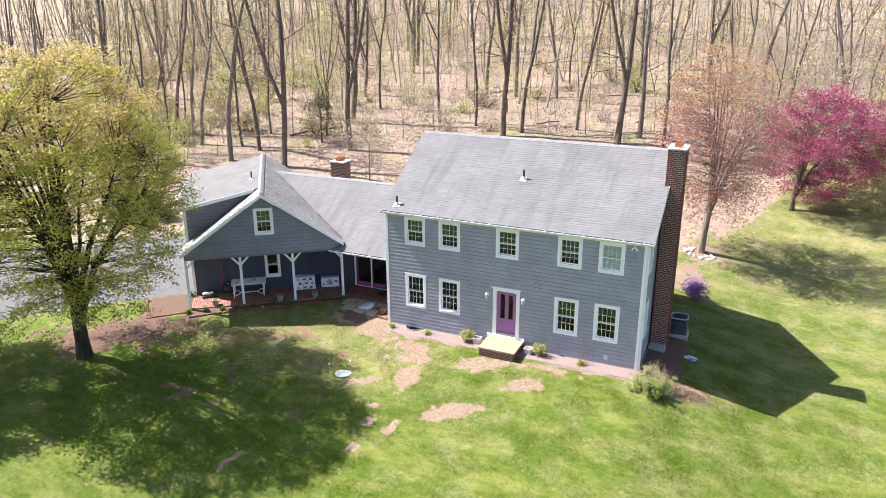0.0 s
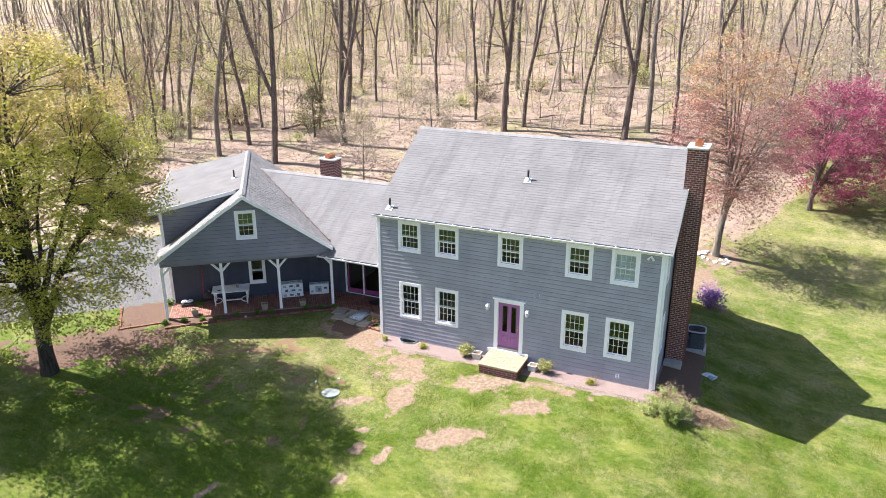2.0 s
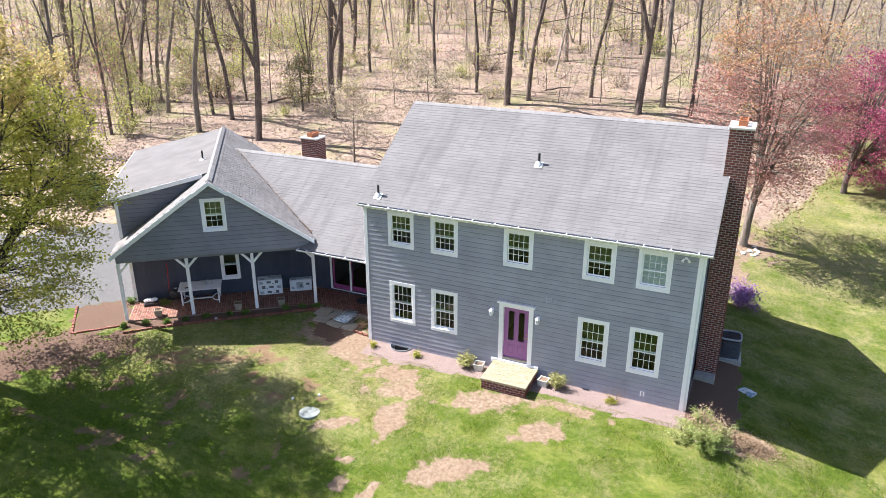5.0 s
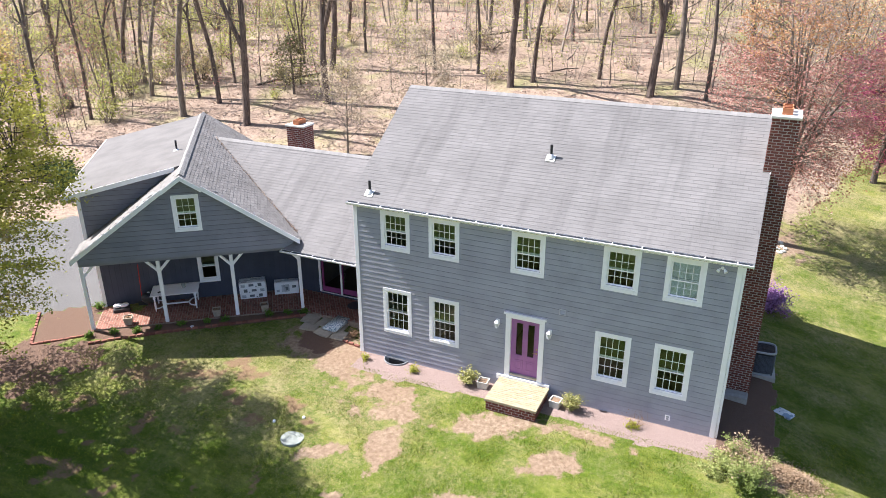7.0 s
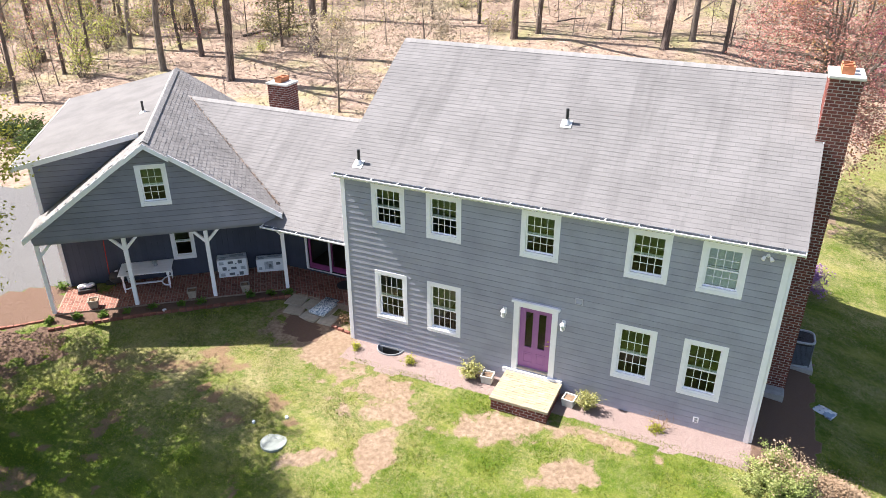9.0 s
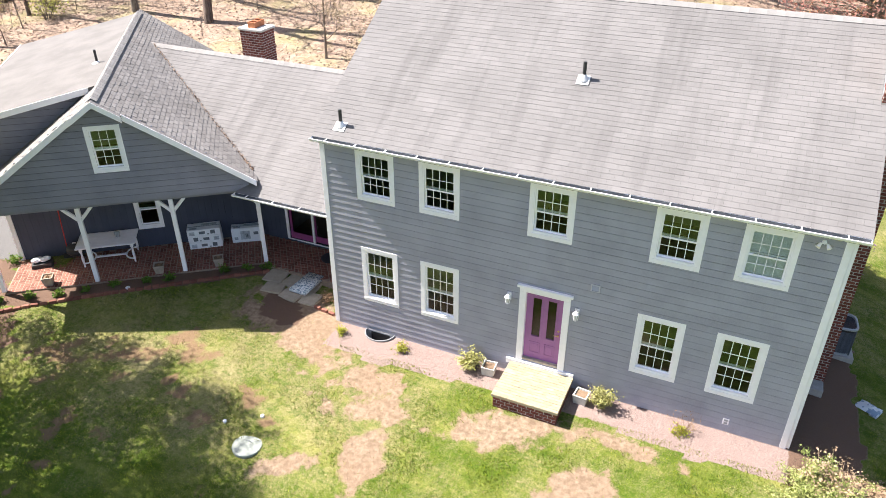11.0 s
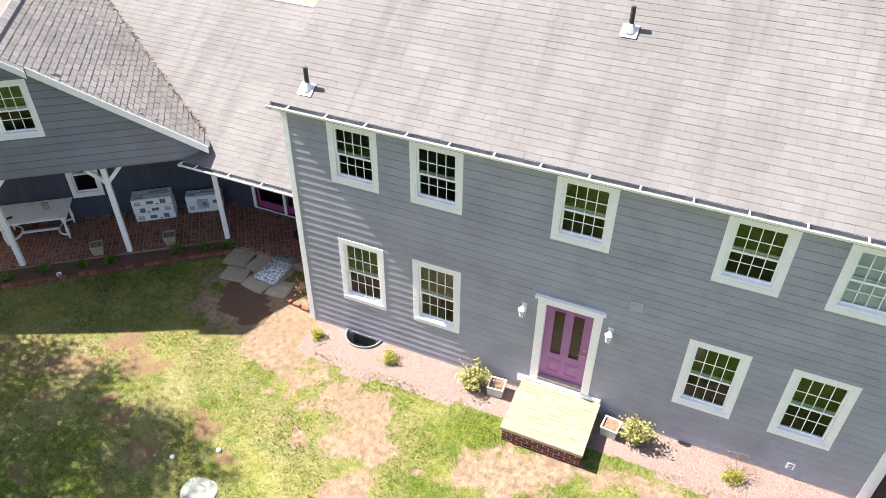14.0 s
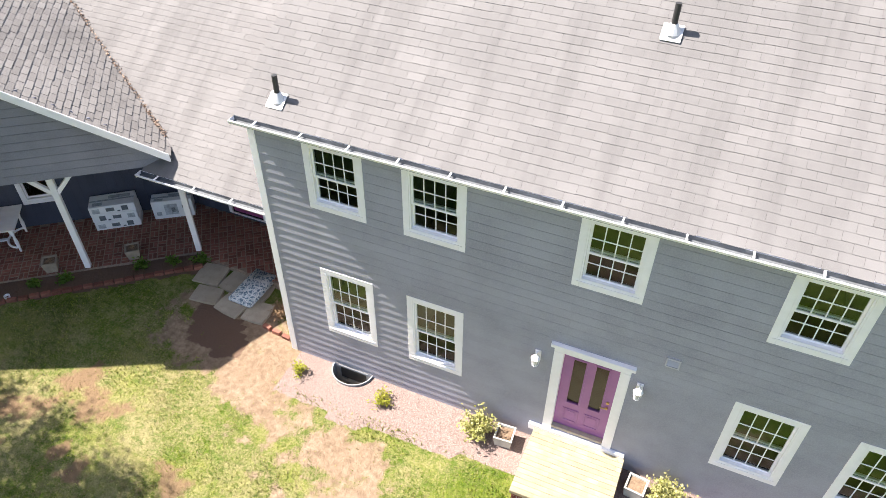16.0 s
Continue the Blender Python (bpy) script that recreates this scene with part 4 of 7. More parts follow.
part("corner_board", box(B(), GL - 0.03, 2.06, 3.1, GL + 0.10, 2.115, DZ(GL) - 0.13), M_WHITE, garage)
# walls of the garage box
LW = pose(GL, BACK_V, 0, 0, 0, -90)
lw = part("wall_left", box(B(), 0.2, 0, -0.6, BACK_V - PORCH_WALL - 0.2, 0.2, DZ(GL) - 0.12, LW), M_GAP_SHADE, garage)
lap_boards(lw, LW, 0, BACK_V - PORCH_WALL, 0.0, DZ(GL) - 0.13, [], paint=M_SIDING_SHADED)
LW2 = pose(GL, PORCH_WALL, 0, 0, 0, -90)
lw2 = part("wall_left_upper", box(B(), 0.0, 0, 3.0, PORCH_WALL - 2.25, 0.12, DZ(GL) - 0.12, LW2), M_GAP_SHADE, garage)
lap_boards(lw2, LW2, 0, PORCH_WALL - 2.25, 3.0, DZ(GL) - 0.13, [], paint=M_SIDING_SHADED)
part("wall_right", box(B(), 3.5, PORCH_WALL + 0.2, -0.6, 3.7, BACK_V, GZ(3.7) - 0.13), M_SIDING, garage)
bw = B()
box(bw, GL, BACK_V - 0.2, -0.6, 3.5, BACK_V, 3.3)
prism(bw, [(GL, BACK_V - 0.2, 3.3), (3.5, BACK_V - 0.2, 3.3), (0, BACK_V - 0.2, GR - 0.2), (GL, BACK_V - 0.2, DZ(GL) - 0.14)], (0, 0.2, 0))
part("wall_back", bw, M_SIDING, garage)
# porch wall with upright boards
PW = (-0.16, 0.66, 0.78, 2.22)
pm = Matrix.Translation((0, PORCH_WALL, 0))
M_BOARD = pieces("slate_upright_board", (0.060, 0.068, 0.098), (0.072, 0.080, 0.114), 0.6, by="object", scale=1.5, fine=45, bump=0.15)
pwall = wall_core("wall_porch", garage, pm, GL, 3.9, -0.5, 3.0, [inset(PW)], 0.2)
n = 38
for i in range(n):
    a, b = GL + (3.9 - GL) * i / n, GL + (3.9 - GL) * (i + 1) / n
    for c, d, e, f in cells(a + 0.002, b - 0.002, 0.1, 3.0, [inset(PW)]):
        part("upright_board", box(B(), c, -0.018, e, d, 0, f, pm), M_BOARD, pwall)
window(garage, pm, *PW, cols=1, rows=1, trim=0.09, label="plain white double-hung window")
room(garage, I4, -1.5, 2.0, PORCH_WALL + 0.205, 6.0, 0.2, 2.9)
part("corner_board", box(B(), GL - 0.04, PORCH_WALL - 0.06, 0.0, GL + 0.09, PORCH_WALL - 0.019, 3.0), M_WHITE, garage)
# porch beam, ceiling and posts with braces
part("porch_beam", box(B(), GL - 0.1, POSTS - 0.09, 2.72, 3.95, POSTS + 0.09, 2.975), M_SIDING_SHADED, garage)
part("porch_ceiling", box(B(), GL + 0.02, FACE + 0.13, 2.98, 3.7, PORCH_WALL, 3.02), M_WHITE, garage)


def porch_post(u, braces):
    p = thing("porch_post", Matrix.Translation((u, POSTS, 0.12)), "white square porch post with angled braces", "")
    p.parent = garage
    part("post", box(B(), -0.065, -0.065, 0.0, 0.065, 0.065, 2.60), M_WHITE, p, bevel=0.008)
    for s in braces:
        bm = prism(B(), [(s * 0.06, -0.04, 2.13), (s * 0.06, -0.04, 2.27), (s * 0.36, -0.04, 2.60), (s * 0.48, -0.04, 2.60)], (0, 0.08, 0))
        part("brace", bm, M_WHITE, p)


for u, br in ((-3.98, (1,)), (-1.31, (-1, 1)), (1.33, (-1, 1)), (3.86, (-1,))):
    porch_post(u, br)
tv = thing("vent_pipe", WM @ pose(-0.53, 4.53, DZ(-0.53)), "short black vent pipe on the dormer roof", "vent pipe")
part("pipe", tube(B(), [(0, 0, -0.05), (0, 0, 0.4)], 0.04, 10), M_BLACK, tv)
part("boot", tube(B(), [(0, 0, -0.03), (0, 0, 0.05)], [0.16, 0.05], 12), M_LEAD, tv)

# ---- breezeway between house and garage ----
breeze = thing("breezeway", I4, "low shingled breezeway joining house and garage", "breezeway")
BE_Y, BE_Z, BR_Y, BR_Z = 0.80, 2.97, 5.0, 5.64
bs = (BR_Z - BE_Z) / (BR_Y - BE_Y)
BZ = lambda y: BE_Z + bs * (y - BE_Y)
ct, st = math.cos(radians(TH)), math.sin(radians(TH))


def valley_x(y, z):
    """Where the garage's near slope passes height z on the line y."""
    u = (GR - z) / GP
    return (u - (y + 1.65) * st) / ct - 6.03


vx0, vx1, vx2 = valley_x(BE_Y, BE_Z), valley_x(BR_Y, BR_Z), valley_x(9.2, BE_Z)
RX = -0.045
y_low = BE_Y + (3.4 - BE_Z) / bs
LX = -3.72


def breeze_left(y):
    """Left edge of the breezeway's front slope: the valley, and below it the garage's gable."""
    return valley_x(y, BZ(y)) if y > y_low else LX


broof = part("roof", prism(B(), [(LX, BE_Y, BE_Z - 0.02), (RX, BE_Y, BE_Z - 0.02), (RX, BR_Y, BR_Z - 0.02), (vx1 - 0.1, BR_Y, BR_Z - 0.02), (valley_x(y_low, 3.4) - 0.15, y_low, 3.38)], (0, 0, -0.12)), M_FELT, breeze, "weathered grey shingle roof")
part("roof_back", prism(B(), [(vx1 - 0.1, BR_Y, BR_Z), (RX, BR_Y, BR_Z), (RX, 9.2, BE_Z), (vx2 - 0.1, 9.2, BE_Z)], (0, 0, -0.12)), M_SHINGLE, breeze)
bsl = math.hypot(BR_Y - BE_Y, BR_Z - BE_Z)
bup = Vector((0, BR_Y - BE_Y, BR_Z - BE_Z)) / bsl
bx0 = vx1 - 0.2
shingles(broof, (bx0, BE_Y - 0.03, BE_Z - 0.037), (1, 0, 0), bup, RX - bx0, bsl + 0.03, lambda a, s: bx0 + a > breeze_left(BE_Y + s * bup.y) - 0.12, seed=12)
ridge_caps(broof, vx1, RX, BR_Y, BR_Z - 0.017)
cap_mesh = bpy.data.meshes["ridge_cap"]
for i in range(48):     # along the garage's ridge, back from the hood
    ob = new("ridge_cap", cap_mesh)
    ob.parent = groof
    ob.matrix_local = pose(0, 0.42 + 0.212 * i, GR + 0.012, 0, 0, 90)
part("fascia", box(B(), LX, BE_Y - 0.022, BE_Z - 0.19, RX, BE_Y - 0.002, BE_Z - 0.03), M_WHITE, breeze)
gutter(breeze, LX - 0.05, RX, BE_Y - 0.023, BE_Z - 0.14)
SLY = 3.0
SD = (-3.62, -1.72, 0.22, 2.27)
slm = Matrix.Translation((0, SLY, 0))
sw = wall_core("wall_front", breeze, slm, -4.72, -0.02, -0.5, 4.0, [SD], 0.2)
for i in range(26):
    a, b = -4.72 + 4.67 * i / 26, -4.72 + 4.67 * (i + 1) / 26
    for c, d, e, f in cells(a + 0.002, b - 0.002, 0.1, 3.4, [SD]):
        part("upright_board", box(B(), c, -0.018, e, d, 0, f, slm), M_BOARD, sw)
M_WINE = plain("wine_door_paint", (0.30, 0.06, 0.19), 0.4, vary=0.08, bump=0.05)
slider = thing("sliding_door", I4, "plum-framed sliding glass door with white trim", "")
slider.parent = breeze
bm = B()
frame_ring(bm, SD[0] - 0.1, SD[1] + 0.1, SD[2] - 0.03, SD[3] + 0.1, 0.1, -0.045, -0.0, slm, sill=0.03)
part("door_trim", bm, M_WHITE, slider)
mid = (SD[0] + SD[1]) / 2
for a, b, y in ((SD[0], mid + 0.04, 0.03), (mid - 0.04, SD[1], 0.08)):
    bm = B()
    frame_ring(bm, a + 0.005, b - 0.005, SD[2] + 0.005, SD[3] - 0.005, 0.09, y, y + 0.04, slm, sill=0.22)
    pn = part("door_panel", bm, M_WINE, slider)
    sheet("pane", ((a + 0.08, SLY + y + 0.02, SD[2] + 0.2), (b - 0.08, SLY + y + 0.02, SD[2] + 0.2), (b - 0.08, SLY + y + 0.02, SD[3] - 0.08), (a + 0.08, SLY + y + 0.02, SD[3] - 0.08)), M_GLASS_LOW, pn)
part("jamb", box(B(), mid - 0.035, SLY - 0.02, SD[2], mid + 0.035, SLY + 0.03, SD[3]), M_WHITE, slider)
room(breeze, I4, -3.9, -0.25, SLY + 0.205, 6.8, 0.15, 2.6)
part("wall_back", box(B(), -9.0, 8.6, -0.5, -0.05, 8.8, 3.2), M_SIDING, breeze)
chimney("chimney", pose(-6.66, 5.55, 0), 0.88, 0.70, 3.5, 6.36, "short red brick chimney behind the breezeway ridge")

# ---- trees ----
def grow(rnd, tips, v, f, base, way, length, radius, depth, sides, bend=0.12, spread=0.75, forks=3, up=0.25):
    """One tapered limb and the limbs that spring from it; tips collects the thin ends."""
    n = 4 if depth > 1 else 2
    pts, p, d = [base.copy()], base.copy(), way.normalized()
    for i in range(n):
        d = (d + Vector((rnd.gauss(0, bend), rnd.gauss(0, bend), rnd.gauss(0, bend) + up * 0.15))).normalized()
        p = p + d * (length / n)
        pts.append(p.copy())
    k0 = len(v)
    s = d.orthogonal().normalized()
    t = d.cross(s)
    for i, q in enumerate(pts):
        r = radius * (1 - 0.62 * i / n)
        for j in range(sides):
            a = 2 * math.pi * j / sides
            v.append(q + s * (r * math.cos(a)) + t * (r * math.sin(a)))
    for i in range(n):
        for j in range(sides):
            a, b = k0 + i * sides + j, k0 + i * sides + (j + 1) % sides
            f.append((a, b, b + sides, a + sides))
    if depth <= 1:
        tips.append(pts[-1])
        tips.append(pts[-2])
        if depth <= 0:
            return
    for i in range(forks + (1 if depth > 2 else 0)):
        k = rnd.uniform(0.35, 1.0) if i else 1.0
        q = pts[min(n, max(1, int(k * n)))]
        ang = rnd.uniform(0, 2 * math.pi)
        side = s * math.cos(ang) + t * math.sin(ang)
        w = (d * rnd.uniform(0.5, 0.9) + side * spread * rnd.uniform(0.6, 1.2) + Vector((0, 0, up))).normalized()
        grow(rnd, tips, v, f, q, w, length * rnd.uniform(0.55, 0.75), radius * rnd.uniform(0.42, 0.58), depth - 1, max(3, sides - 1), bend, spread, forks, up)


def leaf_mesh(name, points, per, size, scatter, material, parent, seed, flat=0.6):
    """Small folded leaves scattered round the points, as one mesh."""
    r = np.random.RandomState(seed)
    pts = np.repeat(np.array([tuple(p) for p in points]), per, 0)
    n = len(pts)
    c = pts + r.normal(0, scatter, (n, 3)) * (1, 1, 0.8)
    a = r.normal(0, 1, (n, 3)) * (1, 1, flat)
    a /= np.linalg.norm(a, axis=1, keepdims=True)
    b = np.cross(a, r.normal(0, 1, (n, 3)))
    b /= np.linalg.norm(b, axis=1, keepdims=True)
    s = size * r.uniform(0.6, 1.35, (n, 1))
    v = np.stack([c - a * s, c + b * s * 0.55, c + a * s, c - b * s * 0.55], 1).reshape(-1, 3)
    me = bpy.data.meshes.new(name)
    me.from_pydata(v.tolist(), [], np.arange(4 * n).reshape(-1, 4).tolist())
    me.materials.append(material)
    ob = new(name, me)
    ob.parent = parent
    return ob


def trunk_line(rnd, v, f, height, radius, sides, lean=0.03, n=9, flare=1.45, start=None, way=None):
    pts, p = [], Vector(start or (0, 0, -0.4))
    d = Vector(way or (rnd.gauss(0, lean), rnd.gauss(0, lean), 1)).normalized()
    k0 = len(v)
    for i in range(n + 1):
        k = i / n
        r = radius * (1 - 0.72 * k) * (flare if i == 0 else 1.0)
        pts.append((p.copy(), r))
        for j in range(sides):
            a = 2 * math.pi * j / sides
            v.append(p + Vector((r * math.cos(a), r * math.sin(a), 0)))
        d = (d + Vector((rnd.gauss(0, lean), rnd.gauss(0, lean), 0.05))).normalized()
        p = p + d * ((height + 0.4) / n if i else 0.7)
    for i in range(n):
        for j in range(sides):
            a, b = k0 + i * sides + j, k0 + i * sides + (j + 1) % sides
            f.append((a, b, b + sides, a + sides))
    return pts


def tree(name, seed, height, radius, first, limbs, limb_len, depth, bark_m, leaf_m, per, size, scatter, label, sides=8, spread=0.7, up=0.3, lean=0.03, forks=3, tilt0=0.25, shape=0.55, leaf2=None, stems=1, limb_k=0.42):
    """A tree at the world's origin: a trunk mesh with all its limbs, and a crown of leaves."""
    rnd = random.Random(seed)
    t = thing(name, I4, label, "tree")
    v, f, tips = [], [], []
    for _ in range(stems):
        pts = trunk_line(rnd, v, f, height * rnd.uniform(0.9, 1.0), radius, sides, lean)
        for i in range(limbs):
            k = first + (1 - first) * (i + rnd.random() * 0.7) / limbs
            j = min(len(pts) - 2, int(k * (len(pts) - 1)))
            q = pts[j][0].lerp(pts[j + 1][0], k * (len(pts) - 1) - j)
            ang = i * 2.4 + rnd.uniform(-0.4, 0.4)
            w = Vector((math.cos(ang), math.sin(ang), tilt0 + 0.75 * (k - first) / (1 - first))).normalized()
            size_k = 1.0 - shape * (k - first) / (1 - first)
            grow(rnd, tips, v, f, q, w, limb_len * size_k * rnd.uniform(0.8, 1.15), max(0.012, pts[j][1] * limb_k), depth, max(4, sides - 3), 0.13, spread, forks, up)
    raw("trunk", v, f, bark_m, t, smooth=True)
    if leaf2:
        high = sorted(tips, key=lambda p: p.z + rnd.gauss(0, height * 0.12))
        cut = int(len(high) * 0.62)
        leaf_mesh("crown", high[:cut], per, size, scatter, leaf_m, t, seed)
        leaf_mesh("crown_top", high[cut:], per, size, scatter, leaf2, t, seed + 1)
    elif per:
        leaf_mesh("crown", tips, per, size, scatter, leaf_m, t, seed)
    return t


def wood_tree(seed, height, radius, fork, limbs, limb_len, bark_m, leaf_m, per, label):
    """A tall forest tree: a bent bole, most often forked, dead snags low down and an open crown of thin limbs."""
    rnd = random.Random(seed)
    t = thing("wood_tree", I4, label, "tree")
    v, f, tips, none = [], [], [], []
    n = 15
    main = trunk_line(rnd, v, f, height, radius, 8, 0.05, n, 1.6)
    boles = [(main, 0.30)]
    if fork:
        q, r = main[int(n * fork)]
        a = rnd.uniform(0, 2 * math.pi)
        boles.append((trunk_line(rnd, v, f, height * (1 - fork) * 0.95, r * 0.86, 7, 0.05, 10, 1.0, tuple(q), (0.38 * math.cos(a), 0.38 * math.sin(a), 1)), 0.12))
    for pts, first in boles:
        m = len(pts) - 1
        for i in range(limbs if first > 0.2 else limbs * 2 // 3):
            k = first + (1 - first) * (i + rnd.random() * 0.8) / limbs
            j = min(m - 1, int(k * m))
            q = pts[j][0].lerp(pts[j + 1][0], k * m - j)
            ang = i * 2.4 + rnd.uniform(-0.6, 0.6)
            w = Vector((math.cos(ang), math.sin(ang), rnd.uniform(0.15, 0.9))).normalized()
            grow(rnd, tips, v, f, q, w, limb_len * rnd.uniform(0.6, 1.25) * (1.1 - 0.5 * k), max(0.02, pts[j][1] * rnd.uniform(0.22, 0.42)), 2, 4, 0.17, 0.8, 3, 0.22)
    for i in range(5):
        k = rnd.uniform(0.12, 0.5)
        q = main[int(k * n)][0]
        ang = rnd.uniform(0, 2 * math.pi)
        grow(rnd, none, v, f, q, Vector((math.cos(ang), math.sin(ang), rnd.uniform(-0.3, 0.4))), rnd.uniform(0.6, 1.8), 0.022, 1, 4, 0.2, 0.8, 2, -0.05)
    raw("trunk", v, f, bark_m, t, smooth=True)
    leaf_mesh("crown", tips, per, 0.085, 0.55, leaf_m, t, seed)
    return t


def shade_tree(name, seed, trunk, radius, env, bottom, leaders, sprays, per, size, spread, bark_m, leaf_m, leaf2, share, label, lean=(0, 0), twig=0.012, low=0.0):
    """A tree whose leaders fan out of a short trunk into a rounded crown; each twig carries a spray of leaves."""
    r = random.Random(seed)
    t = thing(name, I4, label, "tree")
    cx, cy, cz, rx, rz = env
    bm = B()
    fork = Vector((lean[0], lean[1], trunk))
    tube(bm, [(0, 0, -0.5), (0, 0, 0.05), (lean[0] * 0.3, lean[1] * 0.3, trunk * 0.4), tuple(fork)], [radius * 1.7, radius * 1.25, radius, radius * 0.92], 10)
    nodes = []
    for i in range(leaders):
        el = radians(12 + 76 * ((i * 0.618 + 0.2) % 1.0) ** 0.9)
        ang = i * 2.4 + r.uniform(-0.3, 0.3)
        end = Vector((cx + math.cos(ang) * math.cos(el) * rx * 0.86, cy + math.sin(ang) * math.cos(el) * rx * 0.86, max(bottom + 0.8, cz + math.sin(el * 1.25 - 0.3) * rz * 0.86)))
        start = fork + Vector((0, 0, -r.uniform(0, 0.35) * trunk))
        mid = start.lerp(end, 0.45) + Vector((-(end.x - start.x) * 0.16, -(end.y - start.y) * 0.16, abs(end.x - start.x) * 0.10 + 0.1))
        pts, rad = [], []
        r0 = radius * r.uniform(0.42, 0.66)
        for j in range(9):
            k = j / 8
            q = start * (1 - k) ** 2 + mid * (2 * k * (1 - k)) + end * k * k
            q = q + Vector((r.gauss(0, 0.09), r.gauss(0, 0.09), r.gauss(0, 0.06))) * (k * (j > 0)) * rx * 0.22
            pts.append(tuple(q))
            rad.append(max(0.018, r0 * (1 - 0.86 * k)))
            if j > 1:
                nodes.append((q, rad[-1]))
        tube(bm, pts, rad, 6)
    leaves, leaves2 = [], []
    for i in range(sprays):
        ang, u = r.uniform(0, 2 * math.pi), r.random() ** 0.30
        s = r.uniform(-1, 1)
        h = math.sqrt(1 - s * s)
        p = Vector((cx + rx * u * h * math.cos(ang), cy + rx * u * h * math.sin(ang), cz + rz * u * s))
        if p.z < cz - 0.2 * rz and r.random() < low:
            continue
        if p.z < bottom:
            p.z = bottom + r.random() * 1.3
        q, rq = min(nodes, key=lambda a: (a[0] - p).length + 1.6 * max(0, a[0].z - p.z + 0.2))
        d = p - q
        w = q + d * 0.5 + Vector((r.gauss(0, 0.1), r.gauss(0, 0.1), 0.1)) * d.length * 0.6
        tube(bm, [tuple(q), tuple(w), tuple(p)], [min(rq * 0.5, twig * 2 + d.length * 0.006), twig * 1.3, twig * 0.6], 3, caps=False)
        out = Vector((p.x - cx * 0.5, p.y - cy * 0.5, (p.z - cz) * 0.3)).normalized()
        side = out.cross(Vector((0, 0, 1))).normalized()
        mine = leaves2 if r.random() < share * (3.0 if p.z > cz + 0.4 * rz else 0.35) else leaves
        for j in range(5):
            e = p + (out * r.uniform(0.2, 1.1) + side * r.uniform(-0.9, 0.9) + Vector((0, 0, r.uniform(-0.25, 0.3)))) * spread
            tube(bm, [tuple(p.lerp(w, 0.4 * r.random())), tuple(e)], [twig * 0.6, twig * 0.25], 3, caps=False)
            mine += [e, p.lerp(e, 0.55)]
    part("trunk", bm, bark_m, t, smooth=True)
    leaf_mesh("crown", leaves, per, size, spread * 0.24, leaf_m, t, seed)
    if leaves2:
        leaf_mesh("crown_tip", leaves2, per, size, spread * 0.24, leaf2, t, seed + 1)
    return t


def set_tree(t, x, y, turn=0, k=1.0, group="", label=""):
    t.matrix_world = Matrix.Translation((x, y, gz(x, y) - 0.05)) @ pose(0, 0, 0, 0, 0, turn) @ Matrix.Diagonal((k, k, k, 1))
    return tagged(t, label, group=group)


M_BARK_DARK = bark("dark_bark", (0.028, 0.023, 0.020), (0.085, 0.070, 0.058))
set_tree(shade_tree("maple_tree", 5, 2.4, 0.31, (0.4, -0.4, 7.8, 5.1, 6.3), 2.9, 17, 1050, 12, 0.056, 0.72, M_BARK_DARK, M_LEAF_GOLD, M_LEAF_AMBER, 0.22, "broad shade tree with young gold-green leaves", low=0.55), -11.4, -8.5, 0)
set_tree(shade_tree("maple_tree", 6, 1.5, 0.25, (0.2, 0.0, 5.6, 4.3, 4.6), 1.0, 12, 420, 16, 0.075, 0.8, M_BARK_DARK, M_LEAF_GOLD, M_LEAF_AMBER, 0.05, "dense low shade tree beside a taller one"), -18.2, -13.2, 0)
set_tree(shade_tree("bud_tree", 11, 3.4, 0.19, (0.4, 0.2, 7.2, 3.4, 4.9), 2.4, 13, 460, 6, 0.055, 0.9, M_BARK_PALE, M_LEAF_PINK, M_LEAF_RUST, 0.28, "slender tree with rust and pink buds", lean=(0.25, 0.1)), 13.1, 16.6, 0)
set_tree(shade_tree("red_maple", 21, 1.2, 0.16, (1.5, 0.7, 4.6, 3.9, 3.8), 0.5, 16, 520, 9, 0.06, 0.75, M_BARK, M_LEAF_RED, M_LEAF_RED, 0.0, "small spreading maple in crimson leaf", low=0.35), 18.1, 26.0, 0)
set_tree(shade_tree("young_tree", 44, 1.0, 0.10, (0.0, 0.0, 3.4, 2.3, 3.0), 0.5, 10, 170, 6, 0.06, 0.7, M_BARK_PALE, M_LEAF_BUFF, M_LEAF_AMBER, 0.2, "young tree in buff and gold leaf at the lawn edge"), 24.2, 26.5, 0)
set_tree(tree("dogwood_tree", 33, 6.6, 0.09, 0.25, 12, 2.3, 3, M_BARK_PALE, M_LEAF_CREAM, 4, 0.06, 0.2, "small understorey tree in pale blossom", sides=6, up=0.2), -6.2, 18.5, 60)
set_tree(tree("dogwood_tree", 31, 4.6, 0.08, 0.2, 9, 2.0, 3, M_BARK_PALE, M_LEAF_CREAM, 3, 0.06, 0.16, "small understorey tree in pale blossom", sides=6, up=0.2), -11.5, 18.0, 10)

# ---- the wood ----
WOOD_BARK = bark("brown_wood_bark", (0.070, 0.052, 0.043), (0.23, 0.178, 0.150))
